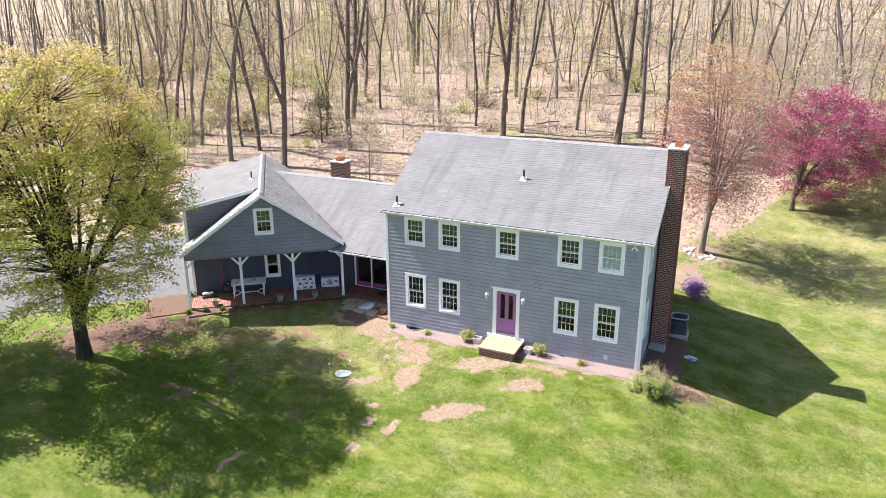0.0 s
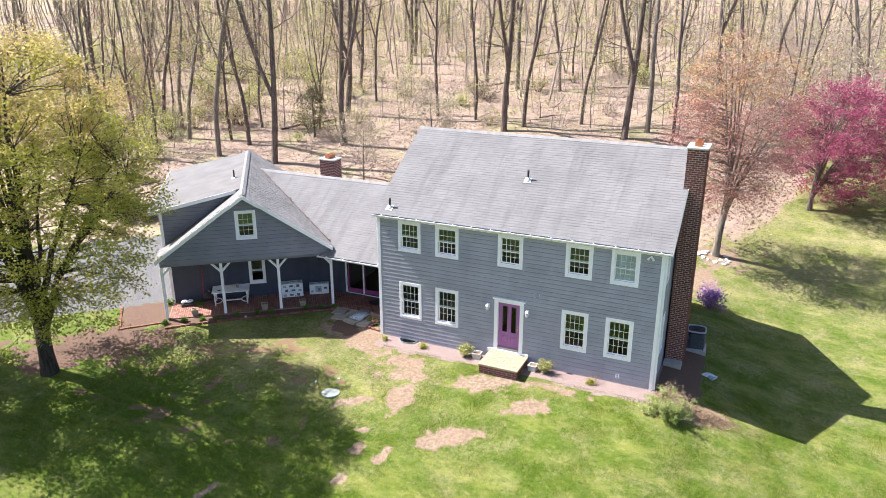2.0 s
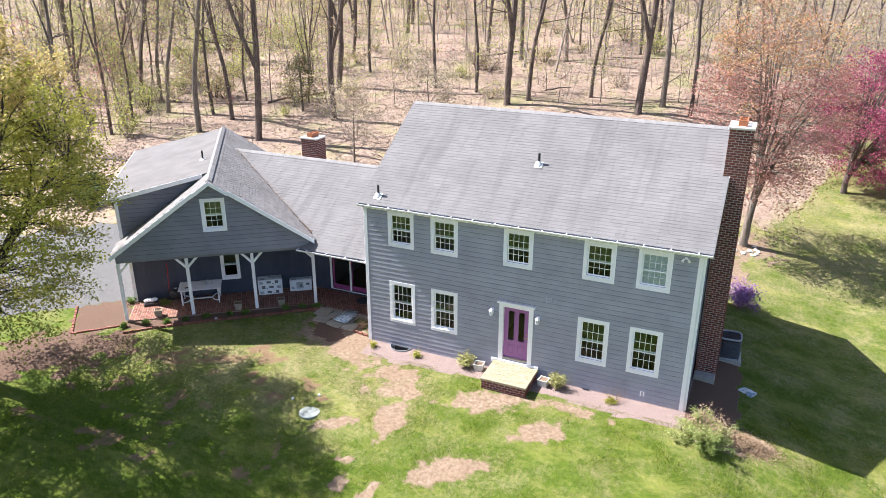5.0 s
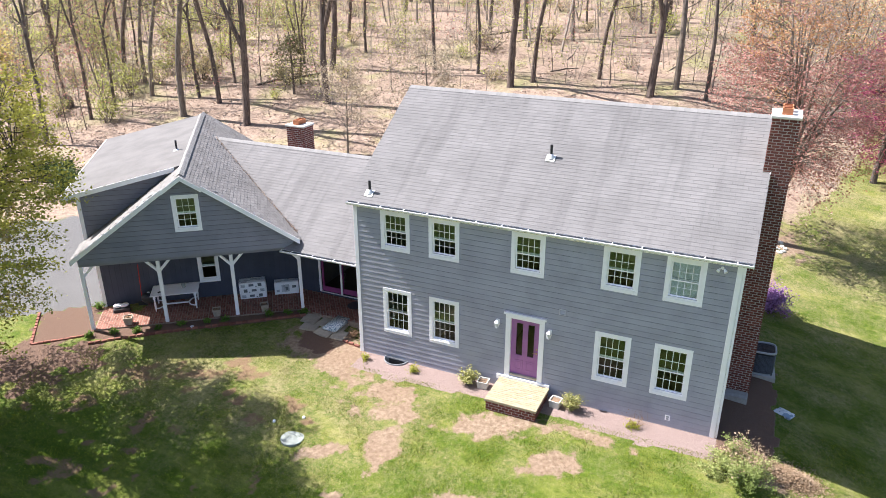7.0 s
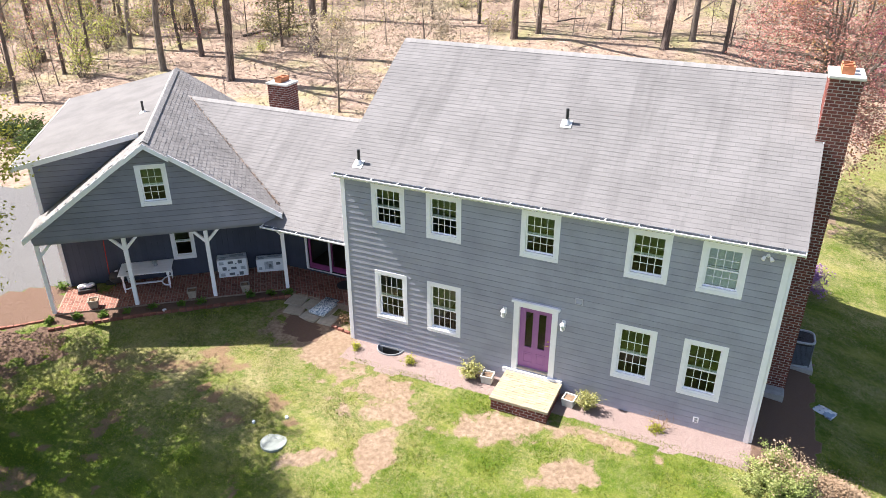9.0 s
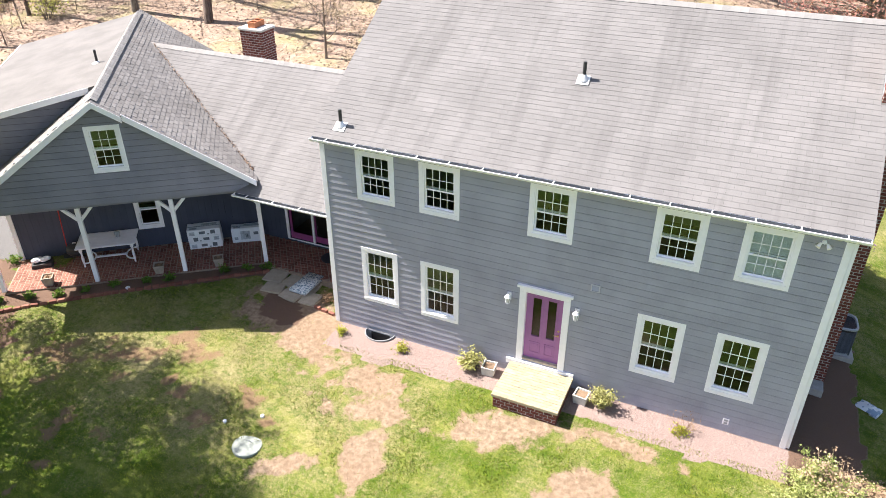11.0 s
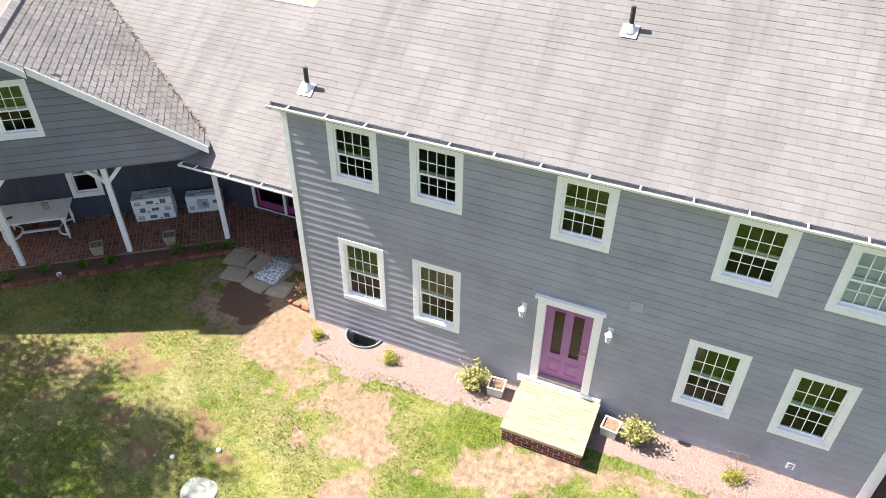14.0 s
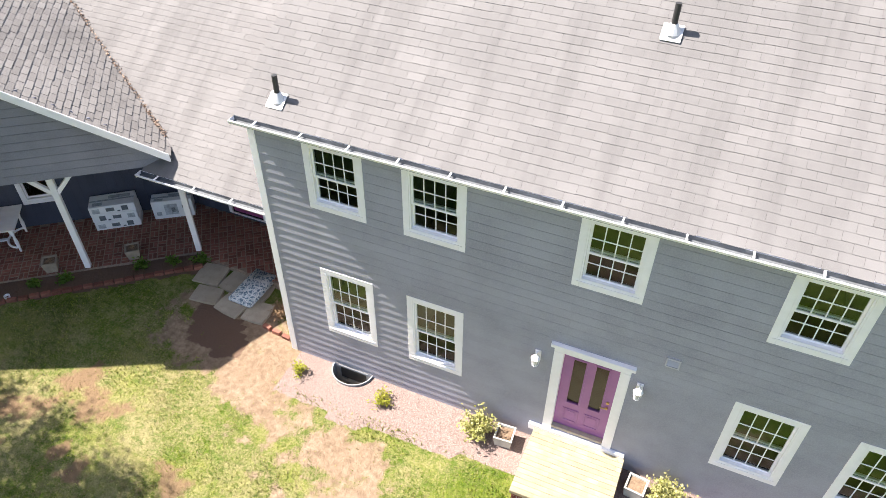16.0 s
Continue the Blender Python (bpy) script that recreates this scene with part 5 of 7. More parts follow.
kinds = [wood_tree(100 + i, rh, rr, fk, 10, 3.6, (WOOD_BARK, M_BARK_PALE, M_BARK)[i % 3], lm, per, "tall bare wood tree with first spring buds")
         for i, (rh, rr, fk, lm, per) in enumerate(((20, 0.195, 0.35, M_LEAF_BUFF, 2), (22, 0.24, 0.0, M_LEAF_LIME, 2), (18, 0.15, 0.5, M_LEAF_BUFF, 1), (24, 0.28, 0.27, M_LEAF_BUFF, 1), (19, 0.185, 0.0, M_LEAF_LIME, 2), (17, 0.14, 0.42, M_LEAF_PINK, 1)))]
thin = [tree("sapling", 200 + i, 8.5, 0.06, 0.2, 15, 1.7, 1, (M_BARK_PALE, M_BARK)[i % 2], (M_LEAF_LIME, M_LEAF_BUFF, M_LEAF_PINK, M_LEAF_LIME, M_LEAF_CREAM)[i % 5], 3, 0.09, 0.34,
             "thin young wood tree coming into leaf", sides=5, lean=0.06, up=0.3) for i in range(5)]
KEY_TREES = [  # trunks that stand clear: place and build
    (-26.7, 20.2, 1), (-21.2, 20.3, 3), (-17.8, 25.6, 3), (-21.9, 32.7, 3), (-37.7, 25.3, 0), (-35.9, 25.7, 4), (-33.6, 17.9, 5), (-33.0, 13.4, 2), (-26.1, 23.4, 0),
    (-48.0, 27.0, 3), (-5.9, 32.3, 3), (-4.6, 33.6, 0), (-4.7, 45.0, 4), (-9.2, 45.0, 1), (4.3, 32.5, 3), (5.7, 34.6, 1), (7.9, 33.2, 2), (9.6, 53.0, 3),
    (-21.6, 38.0, 5), (-28.5, 24.0, 5), (-32.7, 23.2, 4), (21.4, 48.0, 1), (14.5, 59.0, 1), (-13.3, 47.0, 0), (-9.5, 34.5, 5), (-13.3, 34.8, 2),
]
placed = []


def put_wood(src, x, y, turn, k, group, lean=2.2):
    t = copy_thing(src, Matrix.Translation((x, y, gz(x, y) - 0.1)) @ pose(0, 0, 0, rnd.gauss(0, lean), rnd.gauss(0, lean), turn) @ Matrix.Diagonal((k, k, k, 1)))
    placed.append((x, y))
    return tagged(t, group=group)


rnd = random.Random(77)
for i in range(26):     # the darker corner of the wood behind the crimson maple
    x, y = rnd.uniform(13, 58), rnd.uniform(40, 92)
    if not any((x - a) ** 2 + (y - b) ** 2 < 6 for a, b in placed):
        put_wood(kinds[(0, 2, 4, 5)[i % 4]], x, y, rnd.uniform(0, 360), rnd.uniform(0.6, 0.95), "trees of the wood", 6)
for x, y, i in KEY_TREES:
    put_wood(kinds[i], x, y, rnd.uniform(0, 360), 1.0, "trees of the wood", 1.5)


def near_placed(x, y, d):
    return any((x - a) ** 2 + (y - b) ** 2 < d * d for a, b in placed)


def wood_edge(x):
    return 35.0 if x > 12 else 31.0 if x > -14 else 23.0 if x > -30 else 15.0


count = 0
while count < 150:
    y = 16 + 120 * rnd.random() ** 1.25
    x = rnd.uniform(-62 - y * 0.5, 40 + y * 0.15)
    if y < wood_edge(x) + 4 or near_placed(x, y, 2.4):
        continue
    put_wood(rnd.choice(kinds), x, y, rnd.uniform(0, 360), rnd.uniform(0.45, 0.95), "trees of the wood")
    count += 1
count = 0
while count < 215:
    y = 14 + 75 * rnd.random() ** 1.2
    x = rnd.uniform(-58 - y * 0.4, 36)
    if y < wood_edge(x) - 3 or near_placed(x, y, 1.1):
        continue
    put_wood(rnd.choice(thin), x, y, rnd.uniform(0, 360), rnd.uniform(0.5, 1.2), "saplings in the wood")
    count += 1
count = 0
while count < 26:       # brush behind the crimson maple
    x, y = rnd.uniform(11, 48), rnd.uniform(33, 62)
    if near_placed(x, y, 0.9):
        continue
    put_wood(thin[(1, 2, 1)[count % 3]], x, y, rnd.uniform(0, 360), rnd.uniform(0.7, 1.3), "saplings in the wood", 9)
    count += 1
for t in kinds + thin:
    x, y = rnd.uniform(-50, 10), rnd.uniform(60, 100)
    set_tree(t, x, y, 0, 1.0, "trees of the wood")


def conifer(x, y, h):
    t = thing("conifer", pose(x, y, gz(x, y) - 0.1), "small dull green conifer with a bare lower stem", "tree")
    r = random.Random(41)
    v, f, tips = [], [], []
    trunk_line(r, v, f, h, 0.11, 7, 0.01)
    for i in range(46):
        k = 0.28 + 0.7 * i / 46
        ang, ln = i * 2.4, 1.7 * (1 - k) + 0.3
        grow(r, tips, v, f, Vector((0, 0, h * k)), Vector((math.cos(ang), math.sin(ang), 0.05)), ln, 0.025, 1, 4, 0.1, 0.5, 3, -0.1)
    raw("trunk", v, f, M_BARK, t, smooth=True)
    leaf_mesh("crown", tips, 8, 0.07, 0.12, M_LEAF_CONIFER, t, 5)


conifer(-21.5, 26.6, 4.6)


# ---- shrubs ----
def shrub(name, x, y, w, h, material, n, size, label, seed, category="shrub", stems=14, stem_m=None, z=None, parent_z=0.0):
    """A low plant: thin stems and a broken dome of small leaves."""
    r = random.Random(seed)
    t = thing(name, pose(x, y, gz(x, y) if z is None else z), label, category)
    v, f, tips = [], [], []
    for i in range(stems):
        ang = i * 2.4 + r.uniform(-0.3, 0.3)
        out = r.uniform(0.25, 1.0)
        d = Vector((math.cos(ang) * out * w * 0.5, math.sin(ang) * out * w * 0.5, h * (1.05 - 0.45 * out) * r.uniform(0.75, 1.05)))
        grow(r, tips, v, f, Vector((d.x * 0.12, d.y * 0.12, -0.03)), d, d.length * 0.62, max(0.005, h * 0.012), 1, 4, 0.12, 0.7, 3, 0.15)
    raw("branchwork", v, f, stem_m or M_BARK, t)
    leaf_mesh("foliage", tips, max(1, n // max(1, len(tips))), size, min(w, h) * 0.085, material, t, seed)
    return t


shrub("boxwood_bush", 13.0, -1.35, 2.2, 0.80, M_LEAF_BUSH, 14000, 0.029, "broad pale green bush with dry tips", 51, stems=34)
shrub("dry_tips", 13.15, -1.1, 1.7, 1.10, M_LEAF_TAN, 1500, 0.035, "dry brown seed heads standing in a bush", 52, category="dry stems", stems=26, stem_m=M_LEAF_TAN)
shrub("azalea_bush", 13.5, 9.7, 1.5, 1.35, M_LEAF_VIOLET, 2600, 0.05, "azalea in violet bloom behind the chimney", 53, stems=20)
shrub("spirea_bush", 0.46, -0.5, 0.45, 0.32, M_LEAF_SHRUB, 420, 0.025, "small yellow-green bush in the stone bed", 54)
shrub("spirea_bush", 2.38, -0.46, 0.5, 0.34, M_LEAF_SHRUB, 480, 0.025, "small yellow-green bush in the stone bed", 55)
shrub("euonymus_bush", 4.42, -0.42, 0.55, 0.78, M_LEAF_VARIEGATED, 1500, 0.032, "upright cream and green variegated bush", 56, stems=18)
shrub("euonymus_bush", 7.98, -0.42, 0.60, 0.74, M_LEAF_VARIEGATED, 1500, 0.032, "upright cream and green variegated bush", 57, stems=18)
shrub("spirea_bush", 9.95, -0.52, 0.42, 0.3, M_LEAF_SHRUB, 480, 0.025, "small lime bush among dry stems", 58)
shrub("dead_plant", 10.0, -0.38, 0.9, 0.75, M_LEAF_DRY, 60, 0.02, "bare brown stems in the stone bed", 59, category="dry stems", stem_m=M_LEAF_DRY, stems=9)
shrub("dry_grass", -0.75, 0.68, 0.55, 0.5, M_LEAF_DRY, 300, 0.03, "tuft of rusty dry grass by the wall", 60, category="grass tuft", stem_m=M_LEAF_DRY, stems=26)
for i, (x, y) in enumerate(((-25.2, 8.4), (-26.5, 9.6), (-24.0, 7.3), (-28.4, 9.2), (-22.8, 8.2))):
    shrub("rhododendron_bush", x, y, 2.4, 1.5, M_LEAF_DARK, 1500, 0.08, "dark evergreen bush beyond the driveway", 70 + i, stems=16)
under = [shrub("undergrowth_bush", 0, 60 + 3 * i, 2.6, 1.7, (M_LEAF_LIME, M_LEAF_BUFF, M_LEAF_CREAM)[i], 650, 0.06, "thin spring undergrowth in first leaf", 80 + i, stems=12) for i in range(3)]
count = 0
while count < 75:
    y = 14 + 50 * rnd.random() ** 1.2
    x = rnd.uniform(-60 - y * 0.3, 34)
    if y < wood_edge(x) - 4:
        continue
    k = rnd.uniform(0.6, 1.6)
    tagged(copy_thing(rnd.choice(under), Matrix.Translation((x, y, gz(x, y))) @ pose(0, 0, 0, 0, 0, rnd.uniform(0, 360)) @ Matrix.Diagonal((k, k, k, 1))), group="undergrowth")
    count += 1
for i in range(46):     # lime haze of low growth by the driveway side of the wood
    y = rnd.uniform(15, 48)
    x = rnd.uniform(-66, -25)
    if y < wood_edge(x) - 3:
        continue
    k = rnd.uniform(0.9, 1.9)
    tagged(copy_thing(under[0 if i % 4 else 1], Matrix.Translation((x, y, gz(x, y))) @ pose(0, 0, 0, 0, 0, rnd.uniform(0, 360)) @ Matrix.Diagonal((k, k, k * 1.3, 1))), group="undergrowth")
for i in range(13):
    y = rnd.uniform(16, 60)
    x = rnd.uniform(-50, 20)
    if y < wood_edge(x) - 5:
        y += 18
    ln, a = rnd.uniform(2, 7), rnd.uniform(0, math.pi)
    p = [(x + ln * k * math.cos(a), y + ln * k * math.sin(a)) for k in (-0.5, -0.17, 0.17, 0.5)]
    p = [(a + rnd.gauss(0, 0.12), b + rnd.gauss(0, 0.12)) for a, b in p]
    r = rnd.uniform(0.035, 0.10)
    solid("fallen_log", tube(B(), [(q[0], q[1], gz(*q) + r * 0.7) for q in p], [r, r * 0.9, r * 0.75, r * 0.5], 7), M_BARK, "grey fallen log on the leaf litter", "log", group="logs in the wood", smooth=True)


# ---- grass blades and fallen leaves ----
def scatter_ground():
    r = np.random.RandomState(8)
    n = 300000
    x = r.uniform(-10, 21, n)
    y = -13.5 + 15.5 * r.uniform(0, 1, n) ** 0.8
    keep = (y < -0.9) | (x > 14.2) | ((x < -0.4) & (y < 0.2))
    U = (x + 6.03) * 0.7955 + (y + 1.65) * 0.6060
    V = -(x + 6.03) * 0.6060 + (y + 1.65) * 0.7955
    keep &= ~((V > 0.15) & (U < 5.2) & (x < 0)) & ~((x > -3.4) & (x < 0.2) & (y > -0.3))
    x, y = x[keep], y[keep]
    n = len(x)
    keep, rough = np.ones(n, bool), ground_rough(x, y)
    for e in EARTH:
        keep &= (blob(x, y, *e) + rough * 1.15 > r.uniform(0.75, 1.15, n)) | (r.uniform(0, 1, n) < 0.05)
    for e in BROWN:
        keep &= (blob(x, y, *e) + rough * 0.9 > 0.95) | (r.uniform(0, 1, n) < 0.3)
    patch = np.array([noise.noise((a * 0.9, b * 0.9, 5.0)) for a, b in zip(x, y)])
    keep &= patch + r.normal(0, 0.35, n) > -0.12
    x, y, patch = x[keep], y[keep], patch[keep]
    n = len(x)
    z = ground_z(x, y)
    a = r.uniform(0, 2 * np.pi, n)
    h = r.uniform(0.025, 0.06, n) * (1 + 0.6 * np.clip(patch, -0.5, 0.6))
    w = r.uniform(0.006, 0.013, n)
    lx, ly = r.normal(0, 0.5, n) * h, r.normal(0, 0.5, n) * h
    v = np.stack([np.stack([x - w * np.cos(a), y - w * np.sin(a), z - 0.005], -1), np.stack([x + w * np.cos(a), y + w * np.sin(a), z - 0.005], -1), np.stack([x + lx, y + ly, z + h], -1)], 1).reshape(-1, 3)
    me = bpy.data.meshes.new("grass")
    me.from_pydata(v.tolist(), [], np.arange(3 * n).reshape(-1, 3).tolist())
    me.attributes.new("straw", "FLOAT", "POINT").data.foreach_set("value", np.repeat(straw(x, y), 3).astype(np.float32))
    me.materials.append(M_GRASS)
    tagged(new("grass", me), "short spring grass blades over the lawn", "grass", kind="stuff")
    n = 26000
    x, y = r.uniform(-48, 16, n), 12 + 36 * r.uniform(0, 1, n) ** 1.3
    keep = (y > 13 + 4 * (x > 8)) & ~((x > -16) & (x < 0) & (y < 14))
    x, y = x[keep], y[keep]
    pts = np.stack([x, y, ground_z(x, y) + 0.02], -1)
    ob = leaf_mesh("fallen_leaves", pts, 1, 0.075, 0.01, M_LEAF_LITTER, None, 9, flat=0.12)
    tagged(ob, "dry buff fallen leaves on the wood floor", "leaf litter", kind="stuff")


scatter_ground()


def brush():
    """The thin stems, twigs and buds that fill the wood between its trees."""
    r = np.random.RandomState(63)
    n = 2600
    y = 16 + 75 * r.uniform(0, 1, n) ** 1.1
    x = r.uniform(-66, 46, n)
    edge = np.array([wood_edge(a) for a in x])
    keep = (y > edge - 1 + r.normal(0, 2, n)) & (r.uniform(0, 1, n) < np.where(x > 11, 1.0, np.where(x < -16, 0.8, 0.5)))
    x, y = np.concatenate([x[keep], r.uniform(14, 52, 420)]), np.concatenate([y[keep], r.uniform(31, 76, 420)])
    n = len(x)
    h = r.uniform(2.2, 7.5, n)
    root = np.stack([x, y, ground_z(x, y) - 0.05], -1)
    top = root + np.stack([r.normal(0, 0.13, n) * h, r.normal(0, 0.13, n) * h, h], -1)
    starts, ends, r0, r1 = [root], [top], [r.uniform(0.014, 0.03, n)], [np.full(n, 0.006)]
    # taller far stems, each with a bend
    q = 760
    fx, fy = r.uniform(-125, 60, q), r.uniform(40, 135, q)
    fx[:230], fy[:230] = r.uniform(-130, -45, 230), r.uniform(38, 100, 230)
    foot = np.stack([fx, fy, ground_z(fx, fy) - 0.05], -1)
    fh, fr = r.uniform(9, 19, q), r.uniform(0.05, 0.13, q)
    knee = foot + np.stack([r.normal(0, 0.06, q) * fh, r.normal(0, 0.06, q) * fh, fh * 0.45], -1)
    tip = knee + np.stack([r.normal(0, 0.09, q) * fh, r.normal(0, 0.09, q) * fh, fh * 0.55], -1)
    starts += [foot, knee]
    ends += [knee, tip]
    r0 += [fr, fr * 0.7]
    r1 += [fr * 0.7, np.full(q, 0.02)]
    fk = r.uniform(0.1, 1.0, (q, 14, 1))
    fs = knee[:, None] * (1 - fk) + tip[:, None] * fk
    fa = r.uniform(0, 2 * np.pi, (q, 14))
    fe = fs + np.stack([np.cos(fa), np.sin(fa), r.uniform(0.1, 1.0, (q, 14))], -1) * r.uniform(0.8, 2.6, (q, 14, 1))
    starts.append(fs.reshape(-1, 3))
    ends.append(fe.reshape(-1, 3))
    r0.append(np.full(q * 14, 0.02))
    r1.append(np.full(q * 14, 0.007))
    m = 15
    k = r.uniform(0.25, 1.0, (n, m, 1))
    s = root[:, None] * (1 - k) + top[:, None] * k
    ang, ln = r.uniform(0, 2 * np.pi, (n, m)), r.uniform(0.35, 1.5, (n, m)) * (1.25 - 0.7 * k[..., 0])
    d = np.stack([np.cos(ang), np.sin(ang), r.uniform(0.0, 1.1, (n, m))], -1)
    e = s + d * ln[..., None]
    starts.append(s.reshape(-1, 3))
    ends.append(e.reshape(-1, 3))
    r0.append(np.full(n * m, 0.010))
    r1.append(np.full(n * m, 0.005))
    a, b, ra, rb = np.concatenate(starts), np.concatenate(ends), np.concatenate(r0)[:, None], np.concatenate(r1)[:, None]
    c = len(a)
    w = (b - a) / np.linalg.norm(b - a, axis=1, keepdims=True)
    u = np.cross(w, (0.31, 0.77, 0.55))
    u /= np.linalg.norm(u, axis=1, keepdims=True)
    t = np.cross(w, u)
    ring = [u * math.cos(g) + t * math.sin(g) for g in (0, 2.094, 4.189)]
    v = np.stack([a + q * ra for q in ring] + [b + q * rb for q in ring], 1).reshape(-1, 3)
    base = np.arange(c)[:, None] * 6
    f = np.concatenate([base + np.array(q) for q in ((0, 1, 4, 3), (1, 2, 5, 4), (2, 0, 3, 5))])
    me = bpy.data.meshes.new("wood_brush")
    me.from_pydata(v.tolist(), [], f.tolist())
    me.materials.append(M_TWIG)
    tagged(new("wood_brush", me), "thin bare stems and twigs standing through the wood", "brush", kind="stuff")
    tint = r.randint(0, 4, n)
    tint = np.where((x > 8) & (tint == 0), 2, tint)
    e = e[(x < 14) | (r.uniform(0, 1, n) < 0.35)]
    tint = tint[:len(e)]
    for i, (name, mat, label) in enumerate((("lime_buds", M_LEAF_LIME, "first lime leaves on the twigs of the wood"), ("buff_buds", M_LEAF_BUFF, "buff buds on the twigs of the wood"), ("rose_buds", M_LEAF_PINK, "rose buds on the twigs of the wood"))):
        pts = e[(tint == i) | ((tint == 3) & (i == 0))].reshape(-1, 3)
        far = fe.reshape(-1, 3)[(0, 6600, 8900)[i]:(6600, 8900, 10640)[i]]
        pts = np.concatenate([pts, far, far + (0.1, 0.2, 0.3)])
        tagged(leaf_mesh(name, pts, (4, 2, 2)[i], 0.085, 0.30, mat, None, 70 + i), label, "buds", kind="stuff")


brush()


# ---- debris caught in the roof valley ----
r_ = np.random.RandomState(12)
yy = y_low + (BR_Y - y_low) * r_.uniform(0, 1, 700) ** 1.3
pts = np.array([(valley_x(y, BZ(y)) + r_.normal(0.03, 0.05), y, BZ(y) + 0.02) for y in yy])
tagged(leaf_mesh("valley_leaves", pts, 1, 0.026, 0.012, M_LEAF_LITTER, None, 14, flat=0.4), "brown leaf debris lying in the roof valley", "leaf litter", kind="stuff")


# ---- fittings on the front wall ----
def wall_lantern(x, z):
    t = thing("wall_lantern", pose(x, -0.016, z), "white carriage lantern on the front wall", "wall lamp", "lanterns by the front door")
    part("back_plate", box(B(), -0.055, -0.02, -0.12, 0.055, 0.0, 0.10), M_WHITE, t, bevel=0.006)
    part("arm", tube(B(), [(0, -0.02, 0.05), (0, -0.08, 0.12), (0, -0.14, 0.10)], 0.012, 8), M_WHITE, t)
    bm = B()
    tube(bm, [(0, -0.14, 0.10), (0, -0.14, 0.075), (0, -0.14, 0.03), (0, -0.14, 0.02)], [0.012, 0.05, 0.085, 0.085], 8)
    part("roof_cap", bm, M_WHITE, t)
    bm = B()
    for i in range(6):
        a = i * math.pi / 3
        c, s = math.cos(a), math.sin(a)
        tube(bm, [(0.075 * c, -0.14 + 0.075 * s, 0.02), (0.05 * c, -0.14 + 0.05 * s, -0.14)], 0.007, 5)
    tube(bm, [(0, -0.14, -0.14), (0, -0.14, -0.16), (0, -0.14, -0.19)], [0.058, 0.045, 0.01], 8)
    part("cage", bm, M_WHITE, t)
    part("lamp_glass", tube(B(), [(0, -0.14, 0.018), (0, -0.14, -0.138)], [0.068, 0.044], 8), M_FROST, t)


M_FROST = plain("frosted_glass", (0.6, 0.62, 0.62), 0.25)
for x in (5.28, 7.03):
    wall_lantern(x, 2.27)
M_VENT = plain("pale_grey_vent", (0.52, 0.52, 0.55), 0.5, vary=0.06)
t = thing("wall_vent", pose(7.40, -0.026, 3.08), "grey square louvred vent on the wall", "vent")
bm = B()
frame_ring(bm, -0.11, 0.11, -0.10, 0.10, 0.022, -0.03, 0.0, I4)
part("vent_frame", bm, M_VENT, t)
for i in range(5):
    z = -0.07 + 0.032 * i
    part("slat", prism(B(), [(-0.088, -0.026, z), (-0.088, -0.004, z + 0.024), (-0.088, -0.001, z + 0.024), (-0.088, -0.023, z)], (0.176, 0, 0)), M_VENT, t)
t = thing("outlet_cover", pose(10.88, -0.014, 0.18), "white outdoor outlet cover low on the wall", "outlet")
part("plate", box(B(), -0.075, -0.02, -0.09, 0.075, 0.0, 0.09), M_WHITE, t, bevel=0.005)
for z in (-0.04, 0.04):
    part("flap", box(B(), -0.04, -0.028, z - 0.028, 0.04, -0.0195, z + 0.028), M_GREYMETAL, t)
t = thing("flood_light", pose(11.75, -0.014, 5.40), "twin white flood light under the gutter", "flood light")
part("mount", tube(B(), [(0, 0, 0), (0, -0.04, 0)], 0.045, 12), M_WHITE, t)
for s in (-1, 1):
    part("arm", tube(B(), [(0, -0.03, 0), (s * 0.08, -0.08, -0.02)], 0.014, 6), M_WHITE, t)
    part("lamp_head", tube(B(), [(s * 0.06, -0.06, -0.01), (s * 0.085, -0.095, -0.045), (s * 0.11, -0.13, -0.08)], [0.022, 0.04, 0.05], 12), M_WHITE, t)
# downspout at the corner by the chimney
t = thing("downspout", pose(W + 0.042, 0.06, 0), "white downspout on the corner by the chimney", "downspout")
part("pipe", box(B(), 0.0, -0.04, -0.15, 0.07, 0.045, 5.45), M_WHITE, t, bevel=0.008)
part("elbow", prism(B(), [(0.0, -0.04, -0.15), (0.0, -0.04, -0.32), (0.0, -0.30, -0.40), (0.0, -0.30, -0.32), (0.0, -0.07, -0.24)], (0.07, 0, 0)), M_BLACK, t)
part("offset", prism(B(), [(0.0, 0.045, 5.45), (0.0, -0.04, 5.45), (0.0, -0.16, 5.62), (0.0, -0.08, 5.62)], (0.07, 0, 0)), M_WHITE, t)


